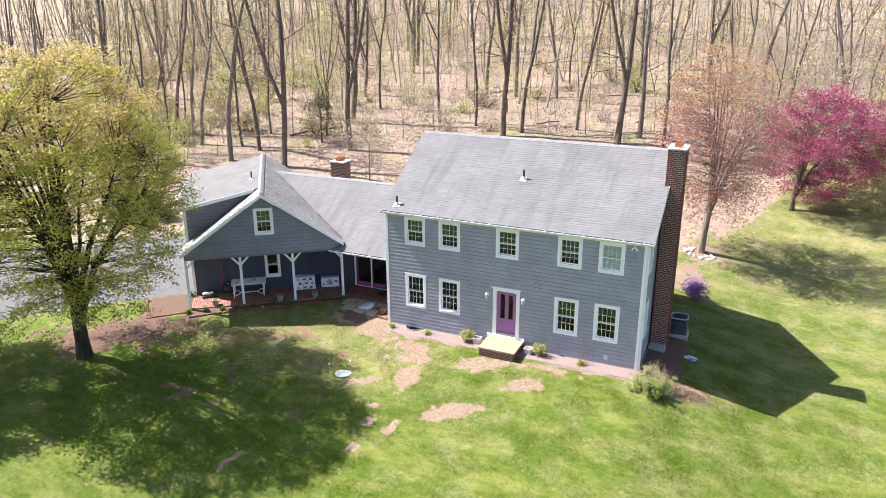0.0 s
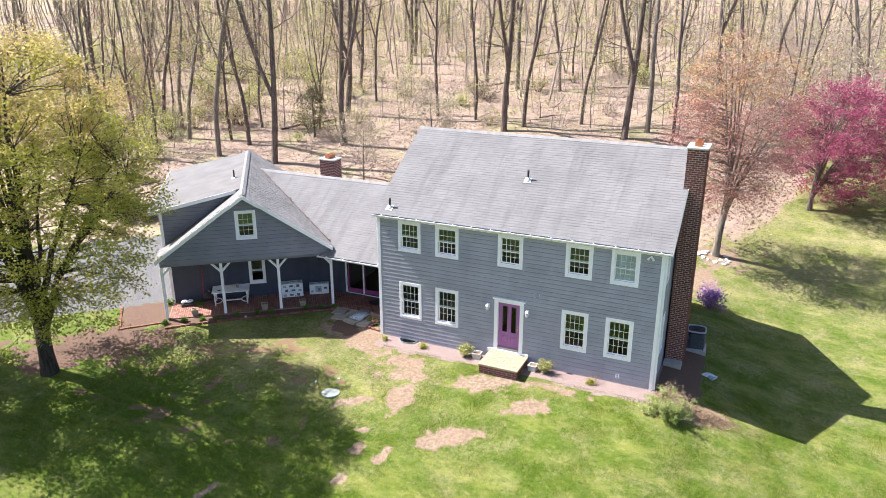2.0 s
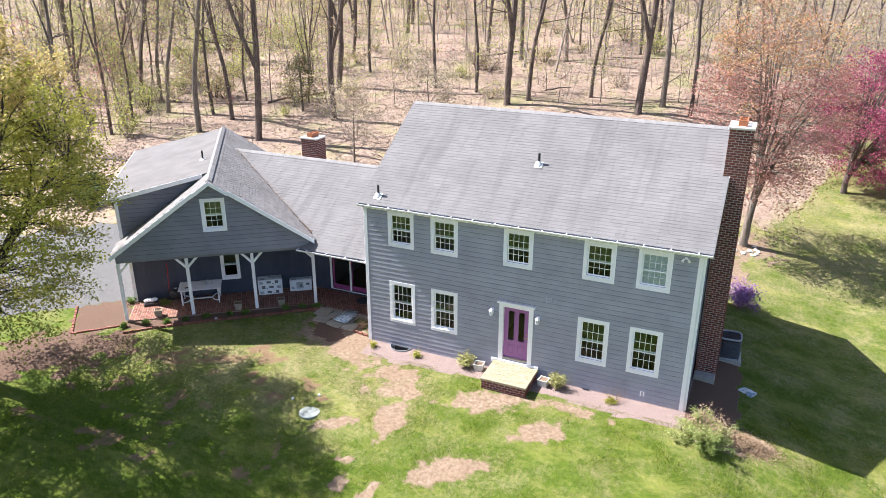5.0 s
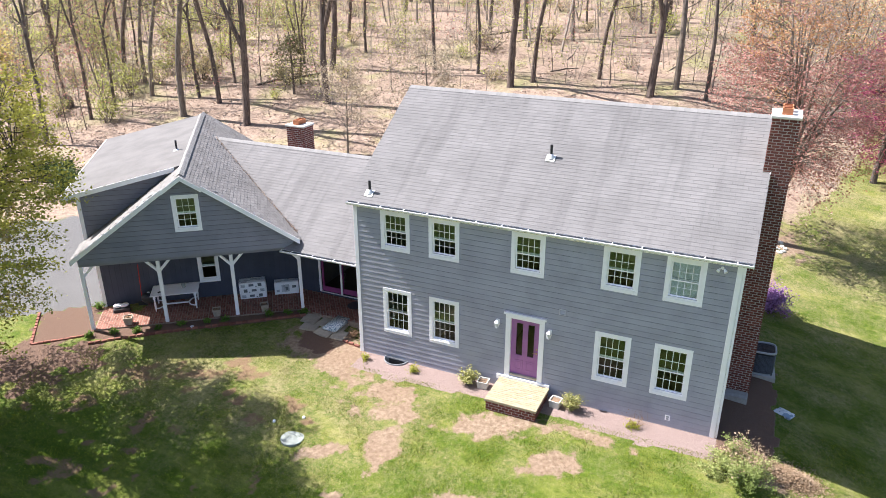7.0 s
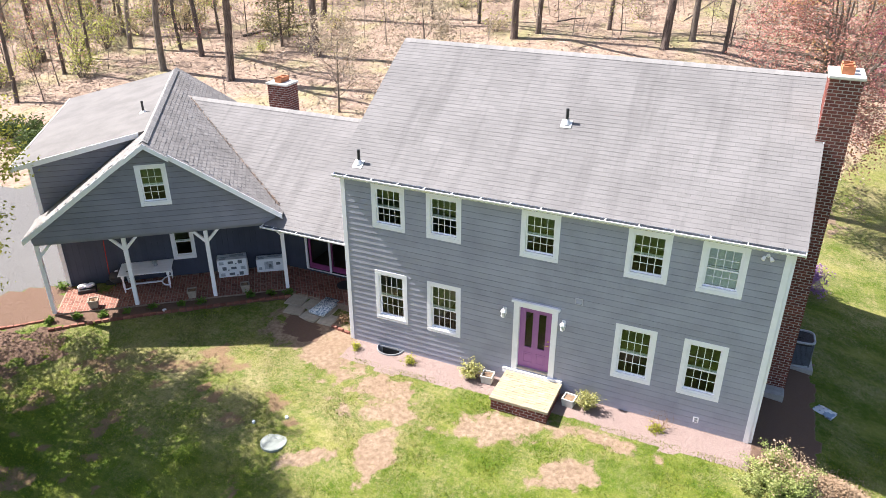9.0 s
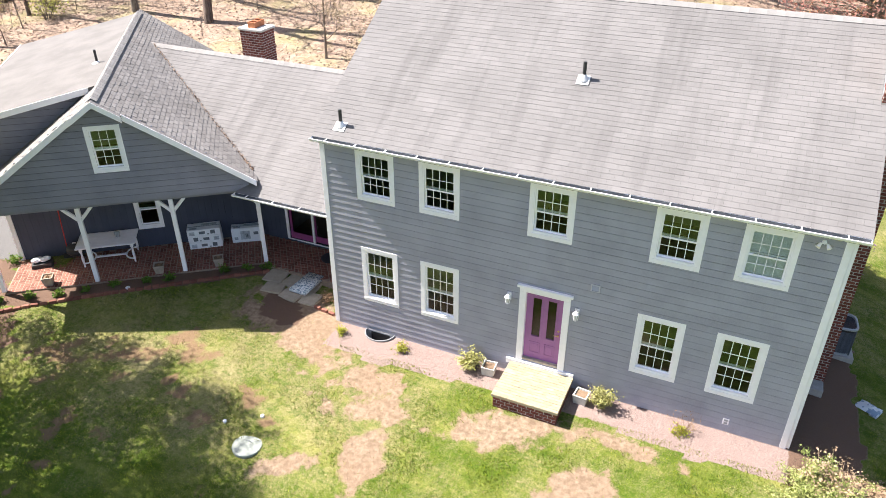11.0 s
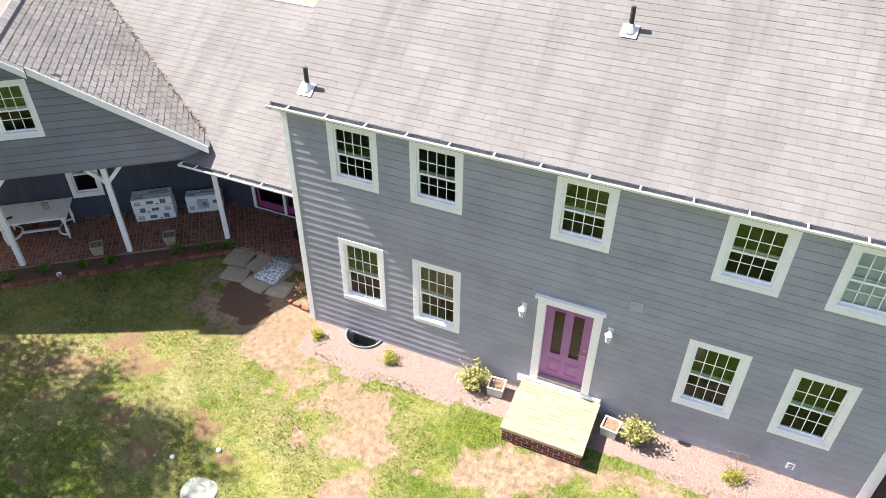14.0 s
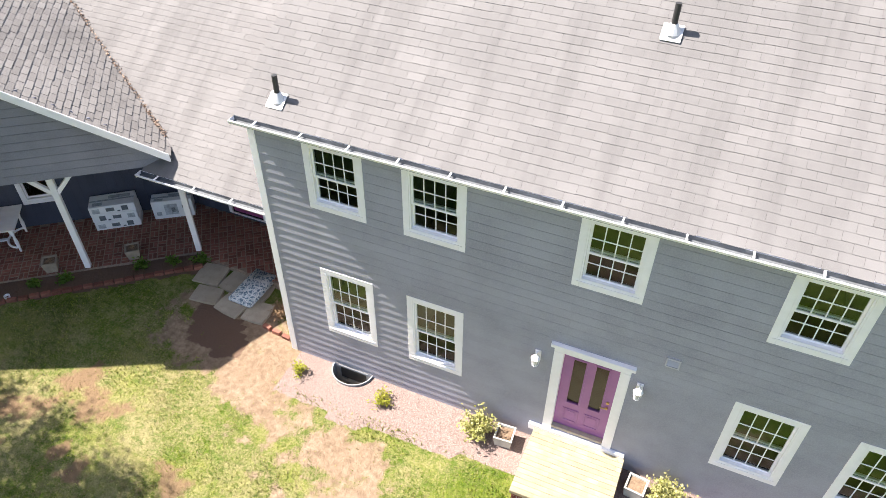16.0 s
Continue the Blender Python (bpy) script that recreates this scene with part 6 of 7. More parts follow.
# ---- things before the front wall ----
def planter_box(x, y, turn, name="planter_box", z=None, material=None, w=0.36, h=0.26, label="white square planter with old soil", parent_m=None, taper=0.86, group="planters by the step"):
    t = thing(name, (parent_m or I4) @ pose(x, y, gz(x, y) if z is None else z, 0, 0, turn), label, "planter", group)
    a, b = w / 2 * taper, w / 2
    bm = B()
    for (p0, q0), (p1, q1) in (((-1, -1), (1, -1)), ((1, -1), (1, 1)), ((1, 1), (-1, 1)), ((-1, 1), (-1, -1))):
        v = [bm.verts.new(c) for c in ((p0 * a, q0 * a, 0), (p1 * a, q1 * a, 0), (p1 * b, q1 * b, h), (p0 * b, q0 * b, h), (p0 * (b - 0.03), q0 * (b - 0.03), h), (p1 * (b - 0.03), q1 * (b - 0.03), h), (p1 * (b - 0.04), q1 * (b - 0.04), h - 0.06), (p0 * (b - 0.04), q0 * (b - 0.04), h - 0.06))]
        bm.faces.new(v[:4])
        bm.faces.new((v[3], v[2], v[5], v[4]))
        bm.faces.new((v[4], v[5], v[6], v[7]))
    part("pot", bm, material or M_PLANTER, t)
    bm = B()
    frame_ring(bm, -b - 0.012, b + 0.012, -b - 0.012, b + 0.012, 0.04, -h - 0.004, -h + 0.035, pose(0, 0, 0, 90, 0, 0) @ Matrix.Diagonal((1, 1, 1, 1)))
    part("rim", bm, material or M_PLANTER, t)
    bm = B()
    box(bm, -b + 0.042, -b + 0.042, h - 0.09, b - 0.042, b - 0.042, h - 0.035)
    part("soil", bm, M_SOIL, t)
    return t


M_PLANTER = plain("weathered_white_planter", (0.55, 0.53, 0.48), 0.8, vary=0.15)
M_PLANTER_TAN = plain("tan_stone_planter", (0.36, 0.30, 0.24), 0.85, vary=0.2)
M_SOIL = plain("dry_soil", (0.22, 0.15, 0.10), 0.95, vary=0.35, scale=25, bump=0.8)
planter_box(4.93, -0.34, 4)
planter_box(7.46, -0.40, -6)
# basement window well
t = thing("window_well", pose(1.47, -0.02, gz(1.47, -0.3)), "galvanised half-round window well with leaves in it", "window well")
bm = B()
arc = [(0.46 * math.cos(math.pi + math.pi * i / 16), 0.42 * math.sin(math.pi + math.pi * i / 16)) for i in range(17)]
for (a, b), (c, d) in zip(arc, arc[1:]):
    v = [bm.verts.new(q) for q in ((a, b, -0.6), (c, d, -0.6), (c, d, 0.05), (a, b, 0.05), (a * 0.95, b * 0.95, -0.6), (c * 0.95, d * 0.95, -0.6), (c * 0.95, d * 0.95, 0.05), (a * 0.95, b * 0.95, 0.05))]
    for f in ((0, 1, 2, 3), (3, 2, 6, 7), (7, 6, 5, 4)):
        bm.faces.new([v[j] for j in f])
bmesh.ops.remove_doubles(bm, verts=bm.verts[:], dist=0.0005)
part("ring", bm, M_GREYMETAL, t)
bm = B()
bm.faces.new([bm.verts.new((a * 0.97, b * 0.97, -0.52)) for a, b in arc])
part("pit", bm, M_SOIL, t, "dark leaf-strewn bottom of the well")
part("foundation_face", box(B(), -0.46, 0.0, -0.6, 0.46, 0.016, 0.06), M_CONCRETE, t)
part("basement_window", box(B(), -0.34, -0.012, -0.36, 0.34, -0.001, 0.03), M_GREYMETAL, t)
part("basement_pane", box(B(), -0.30, -0.016, -0.32, 0.30, -0.011, -0.01), M_BLACK, t)
for i in range(7):
    bm = tube(B(), [(-0.2 + 0.05 * i, -0.1 - 0.03 * (i % 3), -0.50), (-0.12 + 0.05 * i, -0.16 - 0.02 * (i % 2), -0.49)], 0.012, 5)
    part("twig", bm, M_LEAF_DRY, t)
# lid of the tank and two white caps in the lawn
M_LIDSTONE = plain("pale_green_lid", (0.32, 0.345, 0.31), 0.85, vary=0.2, scale=4)
t = thing("tank_lid", pose(0.30, -4.78, gz(0.30, -4.78)), "round pale concrete tank lid in the lawn", "lid")
bm = B()
ring = lambda r, z, n=28: [bm.verts.new((r * 1.0 * math.cos(2 * math.pi * i / n), r * math.sin(2 * math.pi * i / n), z)) for i in range(n)]
rings = [ring(0.37, -0.08), ring(0.37, 0.015), ring(0.345, 0.028), ring(0.20, 0.034)]
for a, b in zip(rings, rings[1:]):
    for i in range(28):
        bm.faces.new((a[i], a[(i + 1) % 28], b[(i + 1) % 28], b[i]))
bm.faces.new(rings[-1])
part("lid", bm, M_LIDSTONE, t, smooth=False)
part("lifting_ring", tube(B(), [(-0.06, 0.1, 0.05), (0.0, 0.1, 0.08), (0.06, 0.1, 0.05)], 0.01, 6), M_GREYMETAL, t)
for x, y in ((0.14, -3.91), (-0.66, -4.41)):
    bm = B()
    tube(bm, [(0, 0, -0.05), (0, 0, 0.04), (0, 0, 0.05)], [0.05, 0.05, 0.04], 14)
    solid("pipe_cap", bm, M_WHITE, "small white pipe cap standing in the lawn", "pipe cap", m=pose(x, y, gz(x, y)), group="pipe caps")

# ---- by the chimney ----
t = thing("chimney_footing", pose(12.76, 2.42, gz(12.76, 2.42)), "pale concrete block at the chimney foot", "block")
part("block", box(B(), -0.42, -0.12, -0.1, 0.30, 0.30, 0.2), M_CONCRETE, t, bevel=0.01)


def air_conditioner(x, y, turn):
    t = thing("air_conditioner", pose(x, y, gz(x, y) + 0.02, 0, 0, turn), "grey outdoor air conditioner with a black fan grille", "air conditioner")
    part("pad", box(B(), -0.48, -0.48, -0.2, 0.48, 0.48, 0.06), M_CONCRETE, t, bevel=0.01)
    r = 0.2
    prof = [(sx * (0.40 - r) + r * math.cos(a), sy * (0.40 - r) + r * math.sin(a)) for sx, sy, a0 in ((1, 1, 0), (-1, 1, 90), (-1, -1, 180), (1, -1, 270)) for a in (radians(a0 + d) for d in (0, 30, 60, 90))]
    part("coil", prism(B(), [(a * 0.95, b * 0.95, 0.10) for a, b in prof], (0, 0, 0.80)), M_BLACK, t)
    part("base_pan", prism(B(), [(a, b, 0.06) for a, b in prof], (0, 0, 0.06)), M_AC, t)
    bm = B()
    n = len(prof)
    lo, hi = [bm.verts.new((a * 1.02, b * 1.02, 0.90)) for a, b in prof], [bm.verts.new((a * 1.02, b * 1.02, 0.95)) for a, b in prof]
    inn = [bm.verts.new((a * 0.90, b * 0.90, 0.955)) for a, b in prof]
    low = [bm.verts.new((a * 0.88, b * 0.88, 0.90)) for a, b in prof]
    for a, b in ((lo, hi), (hi, inn), (inn, low)):
        for i in range(n):
            bm.faces.new((a[i], a[(i + 1) % n], b[(i + 1) % n], b[i]))
    part("top_cover", bm, M_AC, t)
    for i in range(20):
        z = 0.14 + 0.035 * i
        bm = B()
        o = [bm.verts.new((a * 1.0, b * 1.0, z)) for a, b in prof]
        p = [bm.verts.new((a * 0.965, b * 0.965, z + 0.014)) for a, b in prof]
        for j in range(n):
            bm.faces.new((o[j], o[(j + 1) % n], p[(j + 1) % n], p[j]))
        part("louvre", bm, M_ACDARK, t)
    for i in range(4):
        a, b = (prof[i * 4 + 1][0] + prof[i * 4 + 2][0]) / 2, (prof[i * 4 + 1][1] + prof[i * 4 + 2][1]) / 2
        part("corner_post", tube(B(), [(a, b, 0.08), (a, b, 0.86)], 0.03, 8), M_ACDARK, t)
    bm = B()
    for k in (0.08, 0.14, 0.20, 0.26, 0.31):
        tube(bm, [(k * math.cos(2 * math.pi * i / 24), k * math.sin(2 * math.pi * i / 24), 0.935) for i in range(25)], 0.005, 4, caps=False)
    for i in range(8):
        a = i * math.pi / 4
        tube(bm, [(0.05 * math.cos(a), 0.05 * math.sin(a), 0.938), (0.32 * math.cos(a), 0.32 * math.sin(a), 0.938)], 0.006, 4)
    part("fan_grille", bm, M_BLACK, t)
    part("fan_hub", tube(B(), [(0, 0, 0.88), (0, 0, 0.93)], 0.08, 12), M_BLACK, t)


M_ACDARK = plain("dark_grey_enamel", (0.10, 0.11, 0.125), 0.5, 0.1)
M_AC = plain("light_grey_enamel", (0.42, 0.45, 0.47), 0.45, 0.1)
air_conditioner(13.36, 4.75, 4)
# crumpled bag in the grass
rnd = random.Random(5)
bm = B()
g = [[bm.verts.new((0.28 * (i / 8 - 0.5) * 2 * (1 + 0.06 * math.sin(j)), 0.2 * (j / 6 - 0.5) * 2, 0.02 + (0.09 * math.sin(math.pi * i / 8) * math.sin(math.pi * j / 6)) + rnd.uniform(0, 0.02))) for j in range(7)] for i in range(9)]
for i in range(8):
    for j in range(6):
        bm.faces.new((g[i][j], g[i + 1][j], g[i + 1][j + 1], g[i][j + 1]))
low = [bm.verts.new((v.co.x, v.co.y, -0.02)) for v in (g[0][0], g[8][0], g[8][6], g[0][6])]
bm.faces.new(low)
k = Mat("printed_bag", 0.5)
k.colour(k.mix(k.ramp(k.noise(7, 2), 0.52, 0.56), (0.62, 0.66, 0.68), (0.22, 0.30, 0.38)))
bag = solid("paper_bag", bm, k.m, "crumpled white and blue bag lying on the grass", "bag", m=pose(14.22, 2.6, gz(14.22, 2.6) + 0.02, 0, 0, -28))
# straw heap beside the bush
rnd = np.random.RandomState(3)
pts = np.stack([14.6 + rnd.normal(0, 0.45, 5200), -0.55 + rnd.normal(0, 0.3, 5200), np.zeros(5200)], -1)
pts[:, 2] = ground_z(pts[:, 0], pts[:, 1]) + 0.16 * np.exp(-((pts[:, 0] - 14.6) ** 2 / 0.3 + (pts[:, 1] + 0.55) ** 2 / 0.12)) * rnd.uniform(0, 1, 5200)
tagged(leaf_mesh("straw", pts, 1, 0.035, 0.01, M_LEAF_TAN, None, 4, flat=0.3), "heap of dry straw and cuttings", "straw", kind="stuff")
# pale stones round the foot of the bud tree
rnd = random.Random(15)
for i in range(34):
    a, r = rnd.uniform(0, 2 * math.pi), rnd.uniform(0.35, 0.95)
    x, y = 13.1 + r * math.cos(a), 16.2 + 0.7 * r * math.sin(a)
    bm = B()
    bmesh.ops.create_icosphere(bm, subdivisions=1, radius=rnd.uniform(0.07, 0.13))
    for v in bm.verts:
        v.co = Vector((v.co.x * 1.2, v.co.y, v.co.z * 0.65)) * rnd.uniform(0.85, 1.1)
    solid("stone", bm, M_CONCRETE_PALE, "pale rounded stone round the tree foot", "stone", m=pose(x, y, gz(x, y) + 0.03, 0, 0, rnd.uniform(0, 360)), group="stones round the tree")
# stump at the edge of the wood
x, y = -38.3, 19.8
t = thing("stump", pose(x, y, gz(x, y)), "broken dark tree stump at the wood's edge", "stump")
bm = B()
n = 12
lo = [bm.verts.new((0.62 * math.cos(2 * math.pi * i / n), 0.55 * math.sin(2 * math.pi * i / n), -0.2)) for i in range(n)]
hi = [bm.verts.new((0.5 * math.cos(2 * math.pi * i / n), 0.45 * math.sin(2 * math.pi * i / n), 0.75 + 0.16 * math.sin(i * 2.3))) for i in range(n)]
for i in range(n):
    bm.faces.new((lo[i], lo[(i + 1) % n], hi[(i + 1) % n], hi[i]))
c = bm.verts.new((0, 0, 0.62))
for i in range(n):
    bm.faces.new((hi[i], hi[(i + 1) % n], c))
part("bole", bm, M_BARK, t)


# ---- porch: floor, edging, plants ----
FZ = 0.12
M_JOINT = plain("paver_joint", (0.30, 0.22, 0.17), 0.95, vary=0.25, scale=20, bump=0.5)
porch_slab = B()
prism(porch_slab, [WM @ Vector(p) for p in ((-3.95, 0.98, -0.4), (3.95, 0.98, -0.4), (3.95, 2.94, -0.4), (-3.95, 2.94, -0.4))], (0, 0, 0.4 + FZ - 0.006))
porch = solid("porch_floor", porch_slab, M_JOINT, "red brick porch floor in basket weave", "floor", kind="structure")
link = prism(B(), [(-3.55, 1.36, -0.4), (-0.03, 1.30, -0.4), (-0.03, 2.99, -0.4), (-4.72, 2.99, -0.4)], (0, 0, 0.4 + FZ - 0.010))
part("slab", link, M_JOINT, porch)


def on_porch(u, v):
    p = WM @ Vector((u, v, 0))
    if -3.94 < u < 3.94 and 0.98 < v < 2.93:
        return 1
    if u >= 3.94 and 1.38 < p.y < 2.97 and p.x < -0.06:
        return 2
    return 0


shared_paver = to_mesh("paver", box(B(), 0.010, 0.009, -0.03, 0.190, 0.088, 0.0), M_PAVER, 0.003)
rnd = random.Random(31)
v_all, f_all, singles = [], [], 0
i = 0
for a in range(-20, 36):
    for b in range(-8, 16):
        u0, v0 = a * 0.206, 0.98 + b * 0.206
        for h in range(2):
            flip = (a + b) % 2
            cu, cv = u0 + (0.05 + 0.103 * h if flip else 0.1), v0 + (0.1 if flip else 0.05 + 0.103 * h)
            where = on_porch(cu, cv)
            if not where:
                continue
            z = FZ + rnd.uniform(-0.004, 0.003)
            m = pose(u0 + 0.103 * h + 0.097, v0, z, 0, 0, 90) if flip else pose(u0, v0 + 0.103 * h, z)
            if where == 2 and singles < 290:
                ob = new("paver", shared_paver)
                ob.parent = porch
                ob.matrix_world = WM @ m
                singles += 1
            else:
                k0 = len(v_all)
                v_all += [WM @ m @ Vector(q) for q in ((0.012, 0.011, 0), (0.188, 0.011, 0), (0.188, 0.086, 0), (0.012, 0.086, 0), (0.009, 0.008, -0.02), (0.191, 0.008, -0.02), (0.191, 0.089, -0.02), (0.009, 0.089, -0.02))]
                f_all += [tuple(k0 + q for q in g) for g in ((0, 1, 2, 3), (0, 4, 5, 1), (1, 5, 6, 2), (2, 6, 7, 3), (3, 7, 4, 0))]
tagged(raw("paver_field", v_all, f_all, M_PAVER_ALL, porch), kind="stuff")


def brick_row(name, pts, label, parent_m=I4, zoff=0.03):
    """Edging bricks laid end to end along a bent line."""
    t = thing(name, I4, label, "edging")
    shared = to_mesh("edging_brick", box(B(), -0.1, -0.048, -0.1, 0.1, 0.048, 0.05), M_PAVER, 0.006)
    r = random.Random(len(pts) + 17)
    for p, q in zip(pts, pts[1:]):
        p, q = parent_m @ Vector((*p, 0)), parent_m @ Vector((*q, 0))
        ln = (q - p).length
        n = max(1, int(ln / 0.212))
        for i in range(n):
            c = p.lerp(q, (i + 0.5) / n)
            ob = new("edging_brick", shared)
            ob.parent = t
            ob.matrix_world = Matrix.Translation((c.x, c.y, gz(c.x, c.y) + zoff + r.uniform(-0.01, 0.012))) @ pose(0, 0, 0, r.gauss(0, 2), 0, math.degrees(math.atan2(q.y - p.y, q.x - p.x)) + r.gauss(0, 2.5))


brick_row("brick_edging", [(-4.02, 0.10), (-3.1, 0.20), (-2.1, 0.28), (-0.6, 0.34), (0.6, 0.37), (2.4, 0.42), (3.95, 0.47)], "row of edging bricks before the porch bed", WM)
brick_row("brick_edging", [(-4.1, 0.75), (-6.1, 0.66), (-6.4, 3.1)], "sunken brick border of the mulch square", WM, 0.0)
brick_row("brick_edging", [(-0.95, 0.24), (-0.15, 0.14)], "short pale edging by the house corner")
M_LEAF_HOSTA = leaf("hosta_leaf", (0.10, 0.20, 0.03), (0.26, 0.34, 0.06), 0.3)
for i, (u, v, w, h) in enumerate(((-4.05, 0.62, 0.42, 0.3), (-3.2, 0.62, 0.4, 0.28), (-2.35, 0.58, 0.4, 0.27), (-1.6, 0.68, 0.3, 0.22), (-0.8, 0.77, 0.36, 0.26), (0.18, 0.74, 0.32, 0.24), (0.85, 0.76, 0.34, 0.25), (2.52, 0.8, 0.42, 0.28), (3.24, 0.78, 0.36, 0.25), (3.9, 0.74, 0.42, 0.28), (-4.1, 2.8, 0.5, 0.38))):
    p = WM @ Vector((u, v, 0))
    shrub("hosta", p.x, p.y, w, h, M_LEAF_HOSTA, 260, 0.04, "low green leafy plant in the porch bed", 90 + i, "plant", stems=10, z=max(gz(p.x, p.y), -0.05))
bm = B()
tube(bm, [(0, 0, 0), (0, 0, 0.15), (0, 0, 0.15), (0, 0, 0.03)], [0.05, 0.07, 0.06, 0.045], 14)
solid("plastic_cup", bm, M_WHITE, "white plastic cup on the soil of the bed", "cup", m=WM @ pose(-0.36, 0.48, -0.04))
# grey flagstones and the cushion on them
SLABS = [(-2.85, 1.0, 0.66, 0.66, 6), (-2.2, 1.04, 0.62, 0.62, -4), (-2.55, 0.42, 0.66, 0.5, 9), (-1.6, 1.04, 0.58, 0.6, 3), (-1.88, 0.42, 0.66, 0.55, -7), (-1.25, 0.5, 0.56, 0.6, 5)]
rnd = random.Random(23)
for x, y, w, d, a in SLABS:
    pts = [(sx * w * 0.5 * rnd.uniform(0.93, 1.0), sy * d * 0.5 * rnd.uniform(0.93, 1.0), 0) for sx, sy in ((-1, -1), (0, -1.03), (1, -1), (1.04, 0), (1, 1), (0, 1.02), (-1, 1), (-1.03, 0))]
    solid("flagstone", prism(B(), pts, (0, 0, 0.07)), M_GREYSTONE, "grey flagstone at the porch's edge", "flagstone", bevel=0.008, m=pose(x, y, gz(x, y) - 0.02 + rnd.uniform(0, 0.008), 0, 0, a), group="flagstones")
k = Mat("damask_cushion", 0.9)
w1 = k.node("ShaderNodeTexVoronoi", {"feature": "DISTANCE_TO_EDGE"}, Vector=k.obj, Scale=9.0).outputs[0]
k.colour(k.mix(k.ramp(w1, 0.05, 0.09), (0.66, 0.68, 0.68), k.mix(k.ramp(k.noise(22, 2), 0.45, 0.55), (0.14, 0.20, 0.26), (0.52, 0.57, 0.60))))
t = thing("seat_cushion", pose(-1.68, 1.0, 0.02, 0, 0, -2), "patterned blue and white outdoor seat cushion", "cushion")
bm = B()
box(bm, -0.32, -0.55, 0, 0.32, 0.55, 0.12)
bmesh.ops.bevel(bm, geom=bm.edges[:], offset=0.04, segments=3, affect="EDGES")
cush = part("cushion", bm, k.m, t, smooth=True)
bm = B()
tube(bm, [(-0.31, -0.52, 0.06), (-0.31, 0.52, 0.06)], 0.012, 6)
tube(bm, [(0.31, -0.52, 0.06), (0.31, 0.52, 0.06)], 0.012, 6)
part("piping", bm, M_GREYMETAL, cush)
solid("round_mat", tube(B(), [(0, 0, 0), (0, 0, 0.015)], 0.34, 28), M_BLACK, "dark round doormat by the sliding door", "doormat", m=pose(-1.75, 2.55, FZ + 0.002))


# ---- porch furniture, in the garage's frame ----
def turned_leg(bm, x, y, h):
    prof = [(0, 0.022), (0.05, 0.03), (0.10, 0.024), (0.16, 0.036), (0.30, 0.045), (0.42, 0.032), (0.50, 0.028), (0.54, 0.04), (0.58, 0.03)]
    tube(bm, [(x, y, z * h / 0.72) for z, r in prof], [r for z, r in prof], 10)
    box(bm, x - 0.045, y - 0.045, 0.58 * h / 0.72, x + 0.045, y + 0.045, h)


def patio_table():
    t = thing("patio_table", WM @ pose(-1.07, 2.36, FZ), "white painted table with turned legs on the porch", "table")
    L, S, H = 0.90, 0.50, 0.75
    for i in range(5):
        y0 = -S + 2 * S * i / 5
        part("top_board", box(B(), -L, y0 + 0.002, H - 0.035, L, y0 + 2 * S / 5 - 0.002, H), M_WHITE, t, bevel=0.004)
    bm = B()
    frame_ring(bm, -L + 0.09, L - 0.09, -S + 0.09, S - 0.09, 0.025, -(H - 0.037), -(H - 0.13), pose(0, 0, 0, 90, 0, 0))
    part("apron", bm, M_WHITE, t)
    for sx in (-1, 1):
        for sy in (-1, 1):
            bm = B()
            turned_leg(bm, sx * (L - 0.13), sy * (S - 0.13), H - 0.036)
            part("leg", bm, M_WHITE, t)
    for sx in (-1, 1):
        arc = [(sx * (L - 0.13) - sx * 0.30 * math.sin(a), (S - 0.13) * math.cos(a), 0.13) for a in (math.pi * i / 14 for i in range(15))]
        part("curved_stretcher", tube(B(), arc, 0.026, 8), M_WHITE, t)
    part("stretcher", box(B(), -L + 0.42, -0.035, 0.105, L - 0.42, 0.035, 0.15), M_WHITE, t)


patio_table()
bm = B()
tube(bm, [(0, 0, 0), (0, 0, 0.02), (0, 0, 0.14), (0, 0, 0.16)], [0.06, 0.07, 0.065, 0.05], 12)
box(bm, -0.09, -0.03, 0.10, 0.07, 0.03, 0.19)
solid("spray_tin", bm, M_GREYMETAL, "grey tin standing on the white table", "tin", m=WM @ pose(-0.74, 2.42, FZ + 0.752))
solid("work_glove", box(B(), -0.09, -0.04, 0, 0.08, 0.04, 0.03), M_BLACK, "dark glove lying on the white table", "glove", bevel=0.012, m=WM @ pose(-1.62, 2.16, FZ + 0.752, 0, 0, 30))
M_CARTON = plain("printed_carton_white", (0.88, 0.90, 0.92), 0.6, vary=0.04)
M_PRINT = plain("carton_print_grey", (0.16, 0.18, 0.20), 0.6, vary=0.3, scale=9)
M_PRINT2 = plain("carton_print_mid", (0.50, 0.54, 0.58), 0.6, vary=0.3, scale=9)


def carton(u, v, z, w, d, h, turn, label, prints):
    t = thing("carton", WM @ pose(u, v, z, 0, 0, turn), label, "carton", "cartons on the porch")
    part("box", box(B(), -w / 2, -d / 2, 0, w / 2, d / 2, h), M_CARTON, t, bevel=0.006)
    for a, b, c, e, mt in prints:
        part("print", box(B(), -w / 2 + a * w, -d / 2 - 0.003, c * h, -w / 2 + b * w, -d / 2 + 0.002, e * h), mt, t)
    part("tape", box(B(), -w / 2 + 0.01, -0.03, h - 0.001, w / 2 - 0.01, 0.03, h + 0.003), M_PRINT2, t)
    for a, b, c, e in ((0.08, 0.3, 0.12, 0.36), (0.42, 0.9, 0.60, 0.84)):
        part("top_print", box(B(), -w / 2 + a * w, -d / 2 + c * d, h - 0.001, -w / 2 + b * w, -d / 2 + e * d, h + 0.0025), M_PRINT2, t)


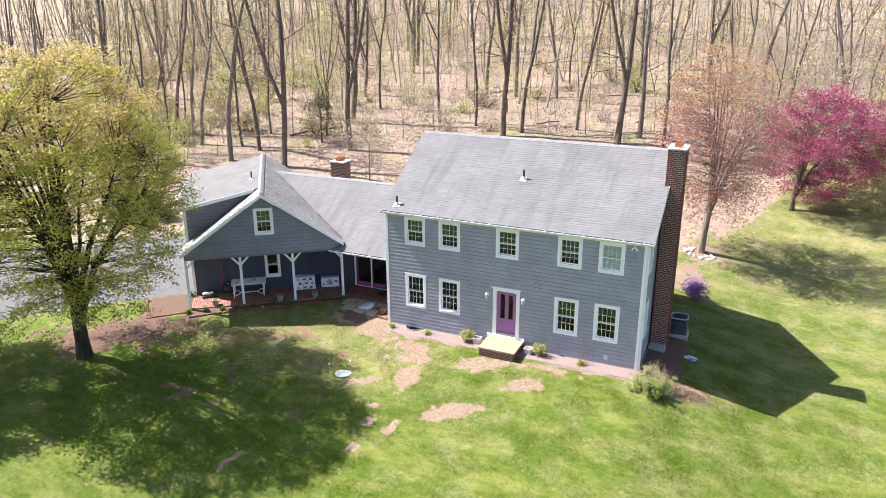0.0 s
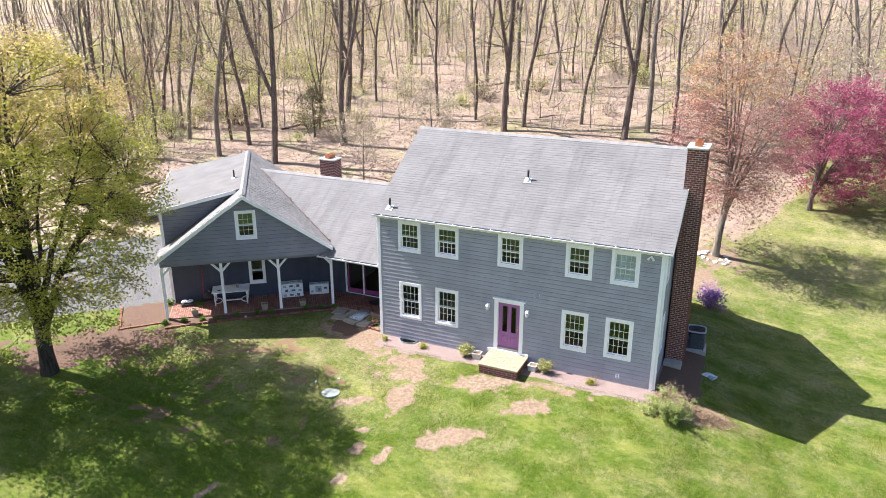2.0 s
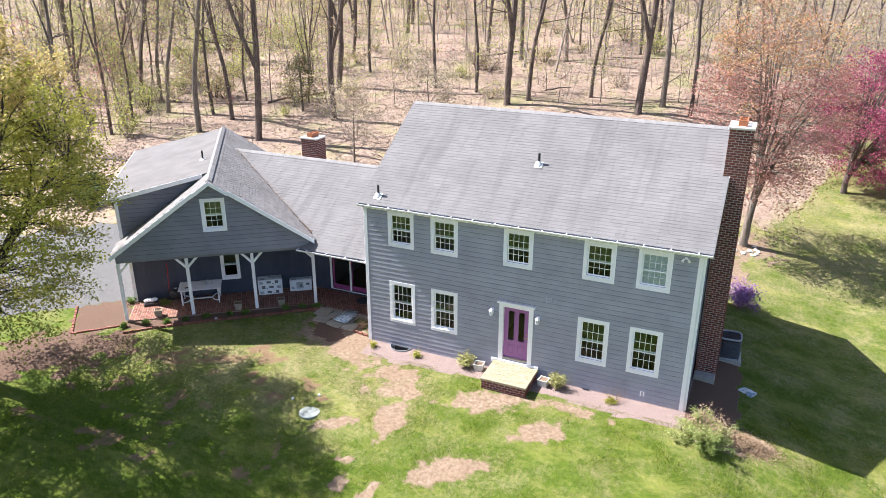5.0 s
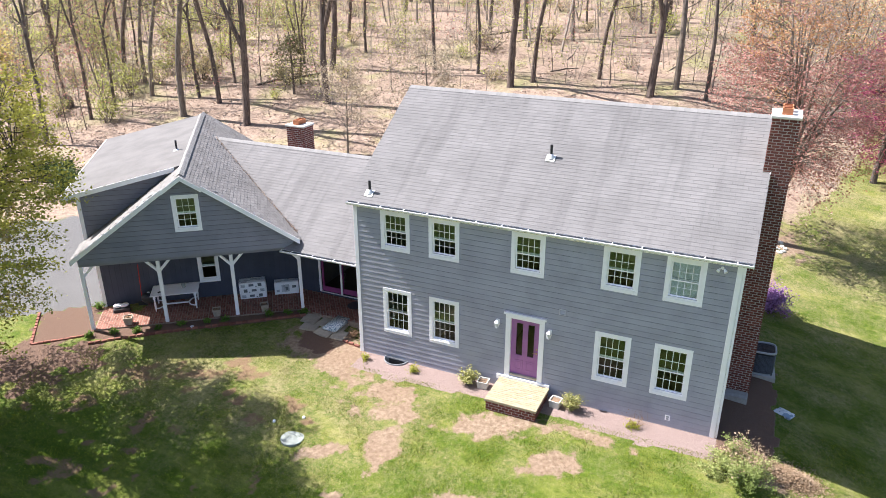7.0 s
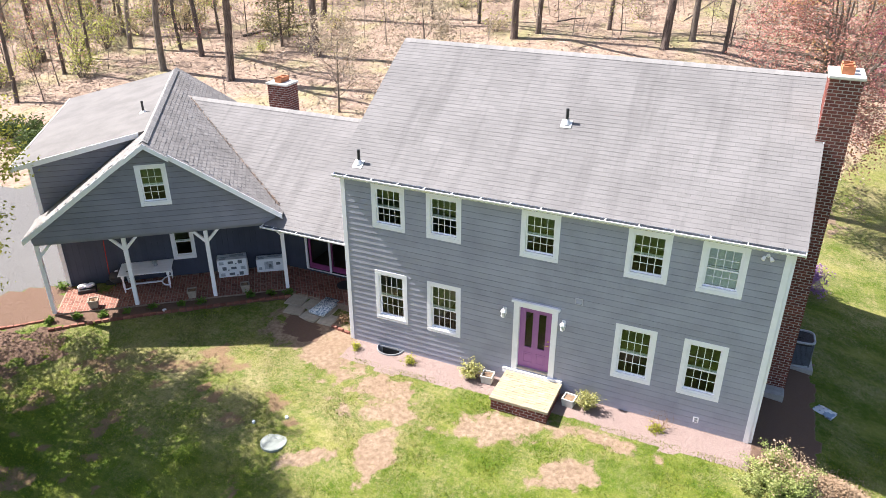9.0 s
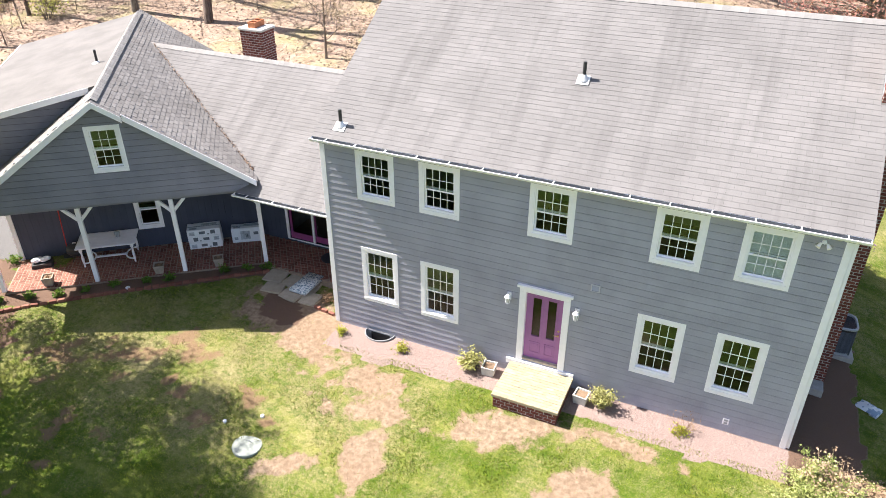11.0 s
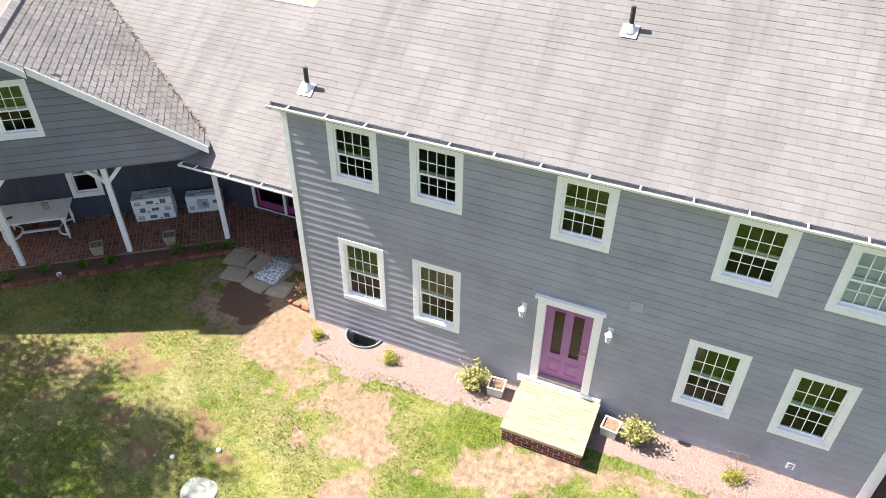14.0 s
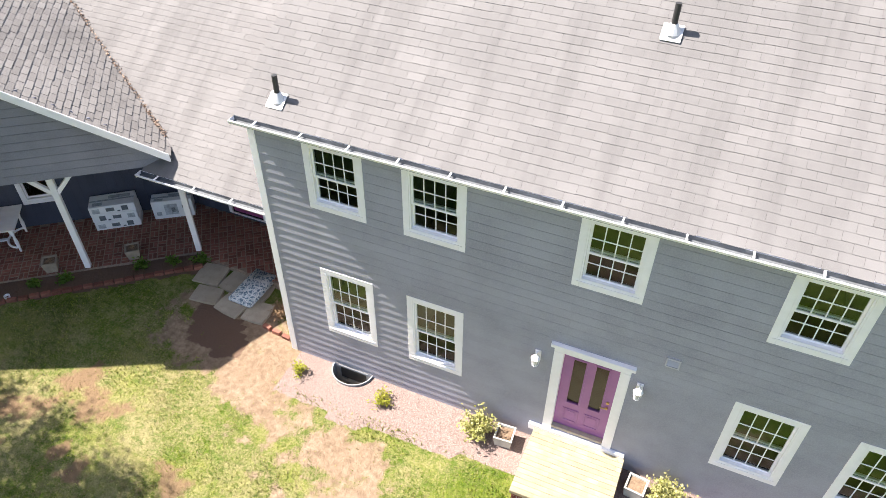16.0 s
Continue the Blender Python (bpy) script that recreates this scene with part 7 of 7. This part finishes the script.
PR = [(0.06, 0.22, 0.2, 0.75, M_PRINT2), (0.36, 0.54, 0.3, 0.72, M_PRINT), (0.6, 0.66, 0.15, 0.3, M_PRINT), (0.70, 0.84, 0.2, 0.8, M_PRINT)]
for i, turn in enumerate((0.0, -1.5, 1.0)):
    carton(1.93 - 0.008 * i, 2.60, FZ + 0.239 * i, 1.06, 0.50, 0.235, turn, "white printed carton in a stack of three on the porch", PR if i % 2 == 0 else [(1 - b, 1 - a, c, e, mt) for a, b, c, e, mt in PR])
carton(3.28, 2.62, FZ, 0.98, 0.34, 0.54, -3, "white printed carton standing by the wall", [(0.30, 0.62, 0.2, 0.8, M_PRINT2), (0.46, 0.56, 0.3, 0.6, M_PRINT), (0.08, 0.2, 0.2, 0.4, M_PRINT2), (0.74, 0.9, 0.5, 0.7, M_PRINT)])
for u, v in ((0.54, 1.14), (2.37, 1.16), (-2.74, 1.2)):
    p = planter_box(u, v, rnd.uniform(-8, 8), "square_pot", FZ, M_PLANTER_TAN, 0.33, 0.30, "tapered tan stone pot with dead stalks", WM, 0.7, "pots along the porch")
    q = WM @ Vector((u, v, FZ + 0.25))
    shrub("dead_plant", q.x, q.y, 0.22, 0.14, M_LEAF_DRY, 60, 0.02, "dead stalks in a porch pot", int(u * 10) + 300, "dry stems", stems=8, stem_m=M_LEAF_DRY, z=q.z)
# black tub with white rags, grill, red pole
t = thing("storage_tub", WM @ pose(-3.2, 2.45, FZ, 0, 0, 8), "black plastic tub with white rags in it", "tub")
bm = B()
frame_ring(bm, -0.33, 0.33, -0.22, 0.22, 0.03, -0.30, 0.0, pose(0, 0, 0, 90, 0, 0))
part("tub_side", bm, M_BLACK, t)
part("tub_floor", box(B(), -0.30, -0.19, 0.0, 0.30, 0.19, 0.12), M_BLACK, t)
rr = random.Random(2)
for i in range(4):
    bm = B()
    bmesh.ops.create_icosphere(bm, subdivisions=2, radius=0.11)
    for v in bm.verts:
        v.co = Vector((v.co.x * 1.2, v.co.y, v.co.z * 0.7)) * (1 + rr.uniform(-0.15, 0.15))
        v.co += Vector((-0.18 + 0.11 * i, 0.05 * (i % 2), 0.2))
    part("rag", bm, M_WHITE, t, smooth=True)
t = thing("kettle_grill", WM @ pose(-2.15, 2.6, FZ), "black kettle grill in the porch shade", "grill")
bm = B()
tube(bm, [(0, 0, 0.16), (0, 0, 0.2), (0, 0, 0.3), (0, 0, 0.4)], [0.1, 0.2, 0.28, 0.29], 20)
part("bowl", bm, M_BLACK, t, smooth=True)
bm = B()
tube(bm, [(0, 0, 0.405), (0, 0, 0.5), (0, 0, 0.57), (0, 0, 0.59)], [0.29, 0.25, 0.12, 0.02], 20)
part("lid", bm, M_BLACK, t, smooth=True)
part("lid_handle", box(B(), -0.05, -0.015, 0.585, 0.05, 0.015, 0.62), M_WHITE, t)
for i in range(3):
    a = i * 2.09
    part("leg", tube(B(), [(0.12 * math.cos(a), 0.12 * math.sin(a), 0.2), (0.24 * math.cos(a), 0.24 * math.sin(a), 0.0)], 0.012, 6), M_BLACK, t)
M_RED = plain("red_plastic", (0.50, 0.03, 0.02), 0.4)
t = thing("broom", WM @ pose(-2.45, 2.9, FZ), "red-handled broom leaning on the porch wall", "broom")
part("handle", tube(B(), [(0, -0.16, 0.16), (0.03, -0.01, 1.72)], 0.016, 8), M_RED, t)
part("head", box(B(), -0.16, -0.20, 0.0, 0.16, -0.13, 0.17), M_BLACK, t, bevel=0.01)
